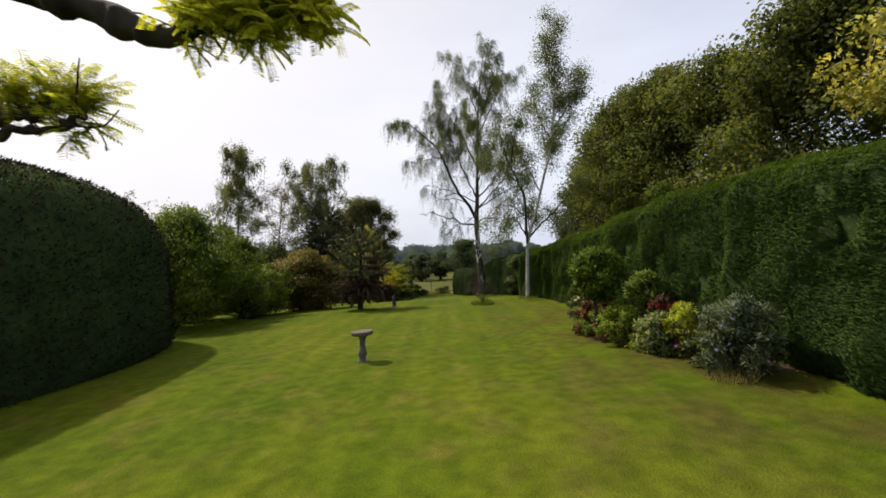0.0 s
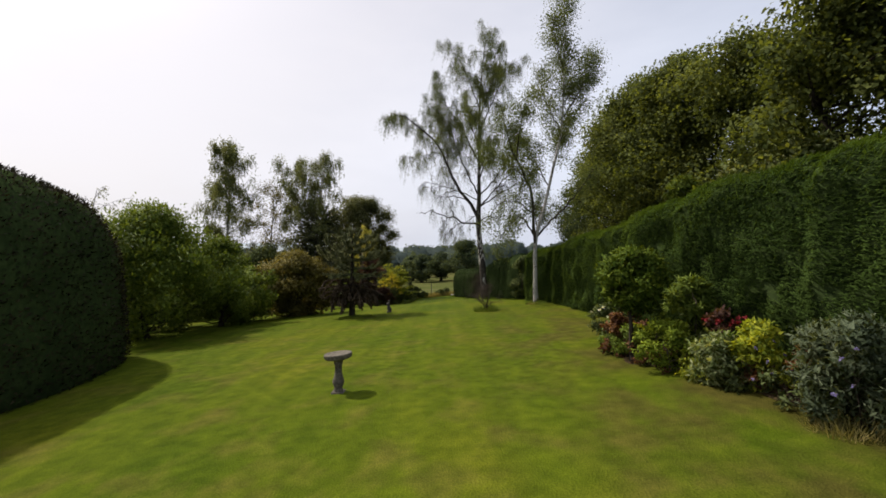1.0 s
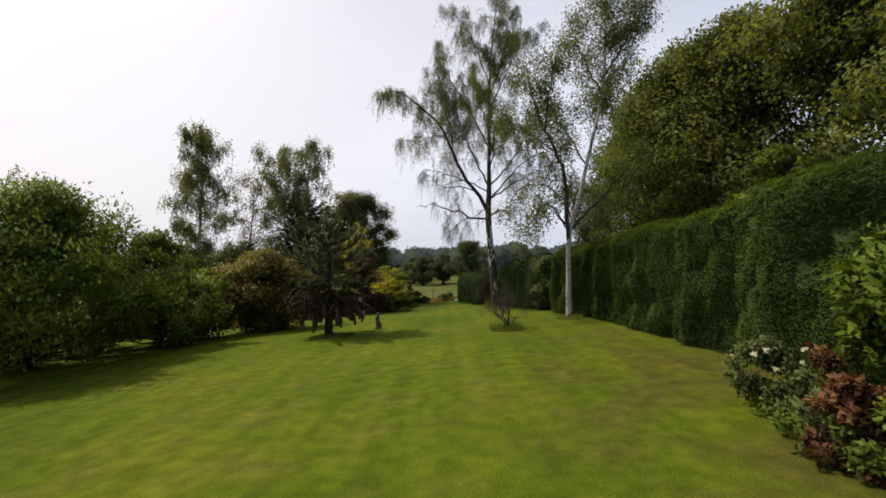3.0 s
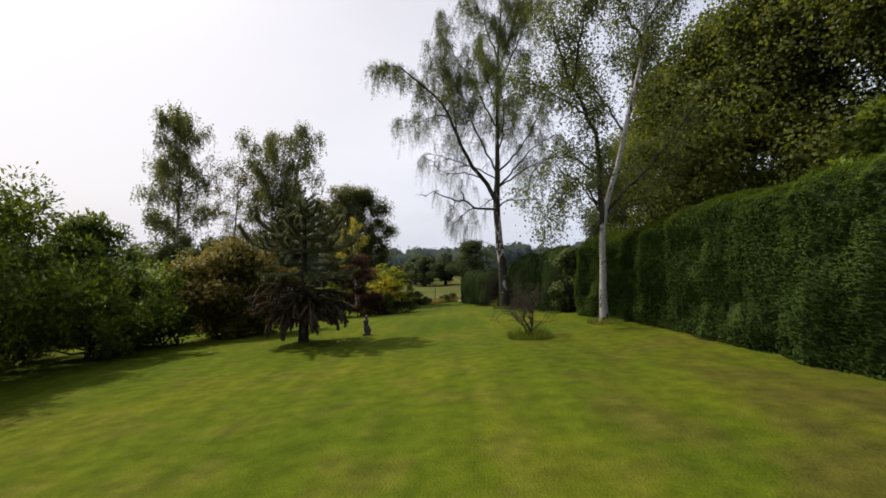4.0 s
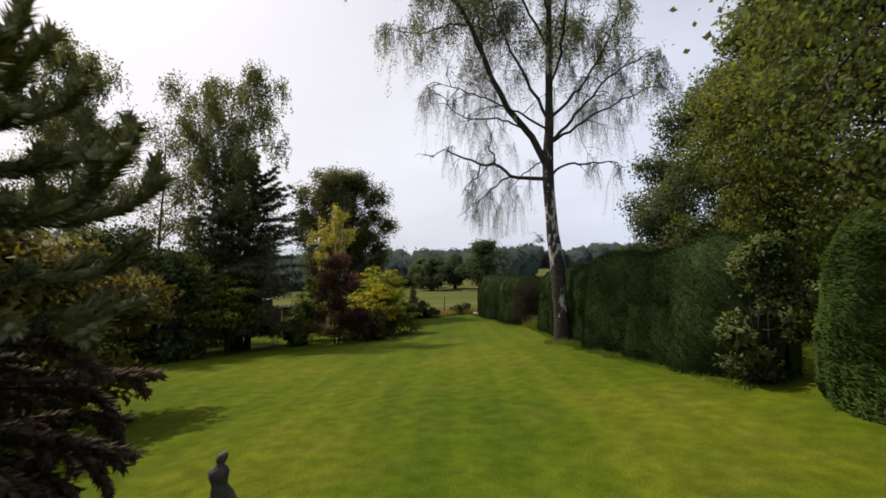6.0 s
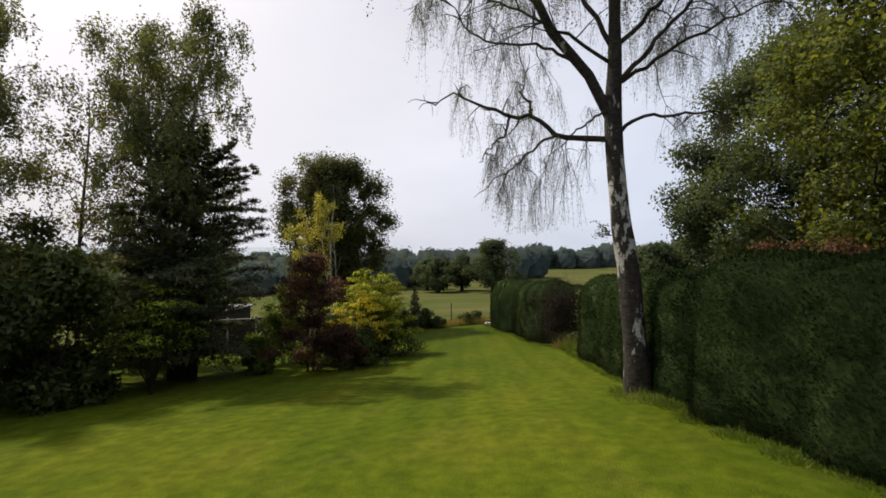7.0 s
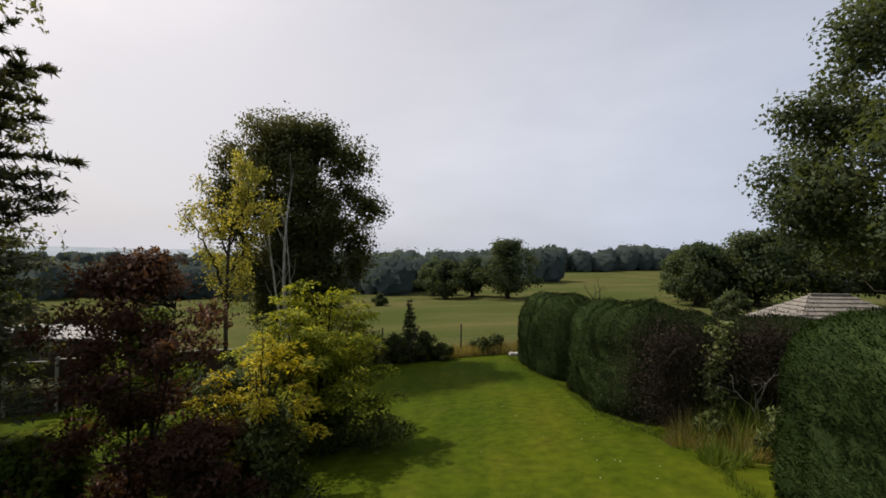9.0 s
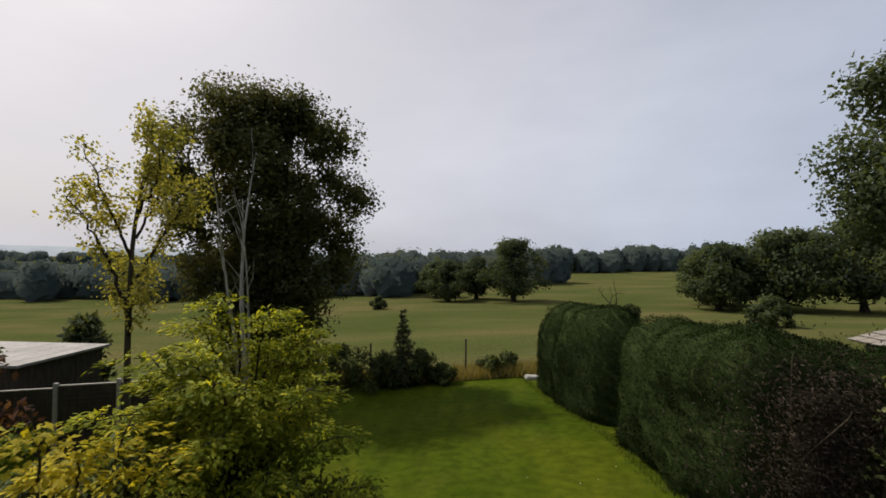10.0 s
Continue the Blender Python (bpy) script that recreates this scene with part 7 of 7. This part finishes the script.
flower_bed()
broadleaf("ball_topiary", "round-headed clipped green shrub on a bare stem", "shrub", 4.0, 11.16, 2.38, 0.76, TOPIARY, 201, DARKBARK, profile=[(0, 0.55), (0.2, 0.9), (0.45, 1.0), (0.7, 0.95), (0.88, 0.7), (1, 0.35)], foot=0.49, clumps=130,
          count=9500, leaf=0.085, lay=0.1, heart=0.3, hollow=0.4, ragged=0.06, trunk=0.07, clump_size=0.24, squash=0.85, slim=0.42)
broadleaf("rhododendron", "mid-green rhododendron with long glossy leaves", "shrub", 5.45, 11.6, 1.65, 0.65, SHRUB, 202, BARK, foot=0.05, clumps=34, count=4200, leaf=0.13, trunk=0.04, stems=4, slim=0.3)
broadleaf("green_mound_shrub", "neat rounded bright green shrub", "shrub", 4.35, 10.3, 0.98, 0.62, FRESHLEAF, 203, BARK, foot=0.03, clumps=34, count=5500, leaf=0.06, trunk=0.03, stems=4)
rose = broadleaf("rose_bush", "thorny rose bush with white and red blooms", "shrub", 4.5, 13.7, 1.0, 0.5, DARKSHRUB, 204, TWIG, foot=0.1, clumps=24, count=1800, leaf=0.07, trunk=0.02, stems=5)
flower_heads(rose, WHITEPETAL, [(-0.35, -0.2, 0.85), (-0.2, -0.4, 0.7), (0.1, -0.45, 0.8), (-0.45, 0.1, 0.75), (-0.3, -0.35, 0.95), (0.25, -0.3, 0.95)], 0.06, 205)
flower_heads(rose, REDPETAL, [(0.3, -0.3, 1.0), (0.35, -0.4, 0.85)], 0.06, 206)
broadleaf("heuchera", "low purple-red leafy plant at the bed's edge", "plant", 4.0, 11.95, 0.95, 0.42, REDLEAF, 207, TWIG, foot=0.03, clumps=20, count=1800, leaf=0.08, trunk=0.015, stems=4)
broadleaf("yellow_edging_plant", "small yellow-green plant at the bed's edge", "plant", 4.35, 11.95, 0.7, 0.3, GOLDGREEN, 208, TWIG, foot=0.03, clumps=18, count=1400, leaf=0.06, trunk=0.015, stems=4)
broadleaf("pieris", "pale variegated leafy shrub with drooping leaves", "shrub", 4.55, 9.3, 0.95, 0.5, VARIEGATED, 209, TWIG, foot=0.03, clumps=28, count=2600, leaf=0.085, trunk=0.02, stems=4, slim=0.35)
ast = broadleaf("astilbe", "dark red flowering plant behind the shrubs", "plant", 5.0, 9.8, 1.2, 0.36, PURPLE, 210, TWIG, foot=0.05, clumps=18, count=900, leaf=0.07, trunk=0.015, stems=4)
flower_heads(ast, REDPETAL, [(0.26 * math.cos(i * 1.1), 0.26 * math.sin(i * 1.7), 0.98 + 0.02 * (i % 7)) for i in range(14)], 0.06, 211)
gold = broadleaf("golden_ceanothus", "golden-leaved shrub with violet-blue flowers", "shrub", 5.0, 8.95, 1.1, 0.48, GOLDGREEN, 212, TWIG, foot=0.03, clumps=30, count=3600, leaf=0.075, trunk=0.02, stems=4)
flower_heads(gold, BLUEPETAL, [(-0.4 + 0.09 * i, -0.42 + 0.06 * math.sin(i * 2.0), 0.35 + 0.09 * ((i * 5) % 7)) for i in range(7)], 0.035, 213)
bud = broadleaf("buddleja", "tall grey-leaved buddleja with violet flower spikes", "shrub", 5.2, 7.6, 1.4, 0.74, GREYLEAF, 214, TWIG, foot=0.12, clumps=60, count=7500, leaf=0.085, trunk=0.03, stems=6, slim=0.3)
flower_heads(bud, BLUEPETAL, [(-0.7 + 0.1 * i, -0.5 + 0.1 * math.sin(i * 3.0), 0.6 + 0.1 * ((i * 4) % 7)) for i in range(4)], 0.035, 215)
tuft("dry_grass_tuft", "dry straw-coloured grass under the buddleja", 5.0, 7.5, 0.4, 0.3, DRYGRASS, 216, 400, "plant")

FILL = [("low_bed_plant", "low yellow-green leafy plant in the flower bed", GOLDGREEN), ("low_bed_plant", "low dark green leafy plant in the flower bed", DARKSHRUB), ("low_bed_plant", "low reddish leafy plant in the flower bed", REDLEAF),
        ("low_bed_plant", "low fresh green plant in the flower bed", SHRUB)]
rng_bed = np.random.default_rng(230)
for i in range(22):
    y = 8.1 + 5.4 * i / 21 + 0.15 * rng_bed.normal()
    x = float(np.interp(y, [7.1, 8, 9.3, 11, 12.2, 13.5], [5.15, 4.85, 4.6, 3.95, 3.85, 4.35])) + 0.1 + 0.75 * (i % 3) / 2 * rng_bed.random() + 0.1
    n, lab, m = FILL[(1, 2, 3, 1, 2, 3, 0, 3)[i % 8]]
    broadleaf(n, lab, "plant", x, y, 0.38 + 0.35 * rng_bed.random() + 0.12 * (i % 3), 0.36 + 0.14 * rng_bed.random(), m, 231 + i, TWIG, foot=0.02, clumps=18, count=1100, leaf=0.065, trunk=0.012, stems=4, group="low plants in the bed")


# ---- wisteria arms overhead at the start ----
def wisteria():
    rng = np.random.default_rng(220)
    x, y = -3.4, 0.4
    z0 = gz(x, y) - 0.05
    root = thing("wisteria", x, y, z0, "old wisteria with gnarled dark arms and fresh leaves", "climber")
    to = lambda *p: np.array(p) - np.array([x, y, z0])
    stem = Geo()
    line = np.array([[0, 0, -0.1], [0.05, 0.05, 0.8], [-0.05, 0.1, 1.7], [0.1, 0.0, 2.6], [0.3, 0.1, 3.2], [0.5, 0.2, 3.6]])
    tube(stem, line, [0.13, 0.11, 0.10, 0.10, 0.09, 0.08], 9)
    part("stem", stem, DARKBARK, root, smooth=True)

    def arm(pts, r0, r1):
        pts = np.array(pts)
        w = np.linspace(0, len(pts) - 1, 26)
        i = np.minimum(w.astype(int), len(pts) - 2)
        f = (w - i)[:, None]
        l = pts[i] * (1 - f) + pts[i + 1] * f + rng.normal(size=(26, 3)) * 0.012
        g = Geo()
        rad = np.linspace(r0, r1, 26) * (1 + 0.22 * rng.normal(size=26))
        tube(g, l, np.maximum(rad, 0.01), 10, 0.2, 70)
        limb = part("branch", g, DARKBARK, root, smooth=True)
        for _ in range(9):
            k = rng.integers(4, 25)
            tw = wander(rng, l[k], ball_dirs(rng, 1)[0] * 0.6 + np.array([0.2, 0, 0.5]), 0.18 + 0.15 * rng.random(), 5, 0.25)
            t = Geo()
            tube(t, tw, np.linspace(0.006, 0.0025, 6), 5)
            part("twig", t, DARKBARK, limb, smooth=True)
        return l

    def fronds(line, n, length, spread=0.06, up=0.3):
        """Pinnate leaves: a stalk with paired leaflets."""
        g = Geo()
        for _ in range(n):
            at = line[rng.integers(0, len(line))] + rng.normal(size=3) * spread
            d = unit(ball_dirs(rng, 1)[0] + np.array([0.3, 0.0, up]))
            w = wander(rng, at, d, length * (0.6 + 0.6 * rng.random()), 9, 0.08, -0.55)
            tube(g, w, 0.0012, 3)
            side = unit(np.cross(np.gradient(w, axis=0), [0, 0, 1.0]))
            for s in (-1, 1):
                p = np.repeat(w[1:], 2, 0)
                p[1::2] = (w[1:] + w[:-1]) / 2
                sd = np.repeat(side[1:], 2, 0) * s
                leaves(g, p, sd + np.repeat(np.gradient(w, axis=0)[1:], 2, 0) * 6 + np.array([0, 0, -0.15]), np.array([[0, 0, 1.0]]) + rng.normal(size=(len(p), 3)) * 0.2, 0.021 + 0.07 * length, 0.0085)
        tagged(part("foliage", g, WISTERIA, root), kind="stuff")

    a = arm([to(-2.9, 0.7, 3.95), to(-2.1, 1.4, 3.88), to(-1.52, 1.6, 3.76), to(-1.39, 1.6, 3.71), to(-1.22, 1.6, 3.65), to(-1.12, 1.6, 3.60), to(-1.0, 1.6, 3.59), to(-0.9, 1.6, 3.61), to(-0.8, 1.6, 3.66), to(-0.62, 1.65, 3.72)], 0.05, 0.034)
    fronds(a[17:] + np.array([0.02, 0, 0.05]), 200, 0.12, 0.045, 0.25)
    fronds(a[21:] + np.array([0.08, 0, 0.01]), 240, 0.12, 0.05, 0.05)
    fronds(a[24:] + np.array([0.16, 0, 0.0]), 60, 0.12, 0.04, -0.1)
    b = arm([to(-3.0, 0.7, 3.4), to(-2.4, 1.3, 3.3), to(-1.83, 1.7, 3.255), to(-1.63, 1.7, 3.26), to(-1.52, 1.7, 3.275), to(-1.4, 1.7, 3.31)], 0.024, 0.012)
    c = arm([to(-3.0, 0.7, 3.5), to(-2.4, 1.3, 3.4), to(-1.83, 1.7, 3.32), to(-1.7, 1.7, 3.33), to(-1.59, 1.7, 3.35), to(-1.41, 1.7, 3.35)], 0.03, 0.022)
    fronds(c[15:] + np.array([-0.02, 0, 0.03]), 130, 0.15, 0.03, 1.1)
    fronds(c[19:] + np.array([0.02, 0, 0.0]), 50, 0.2, 0.02, 0.5)
    fronds(b[19:] + np.array([0.03, 0, -0.01]), 14, 0.1, 0.02, -0.6)


wisteria()
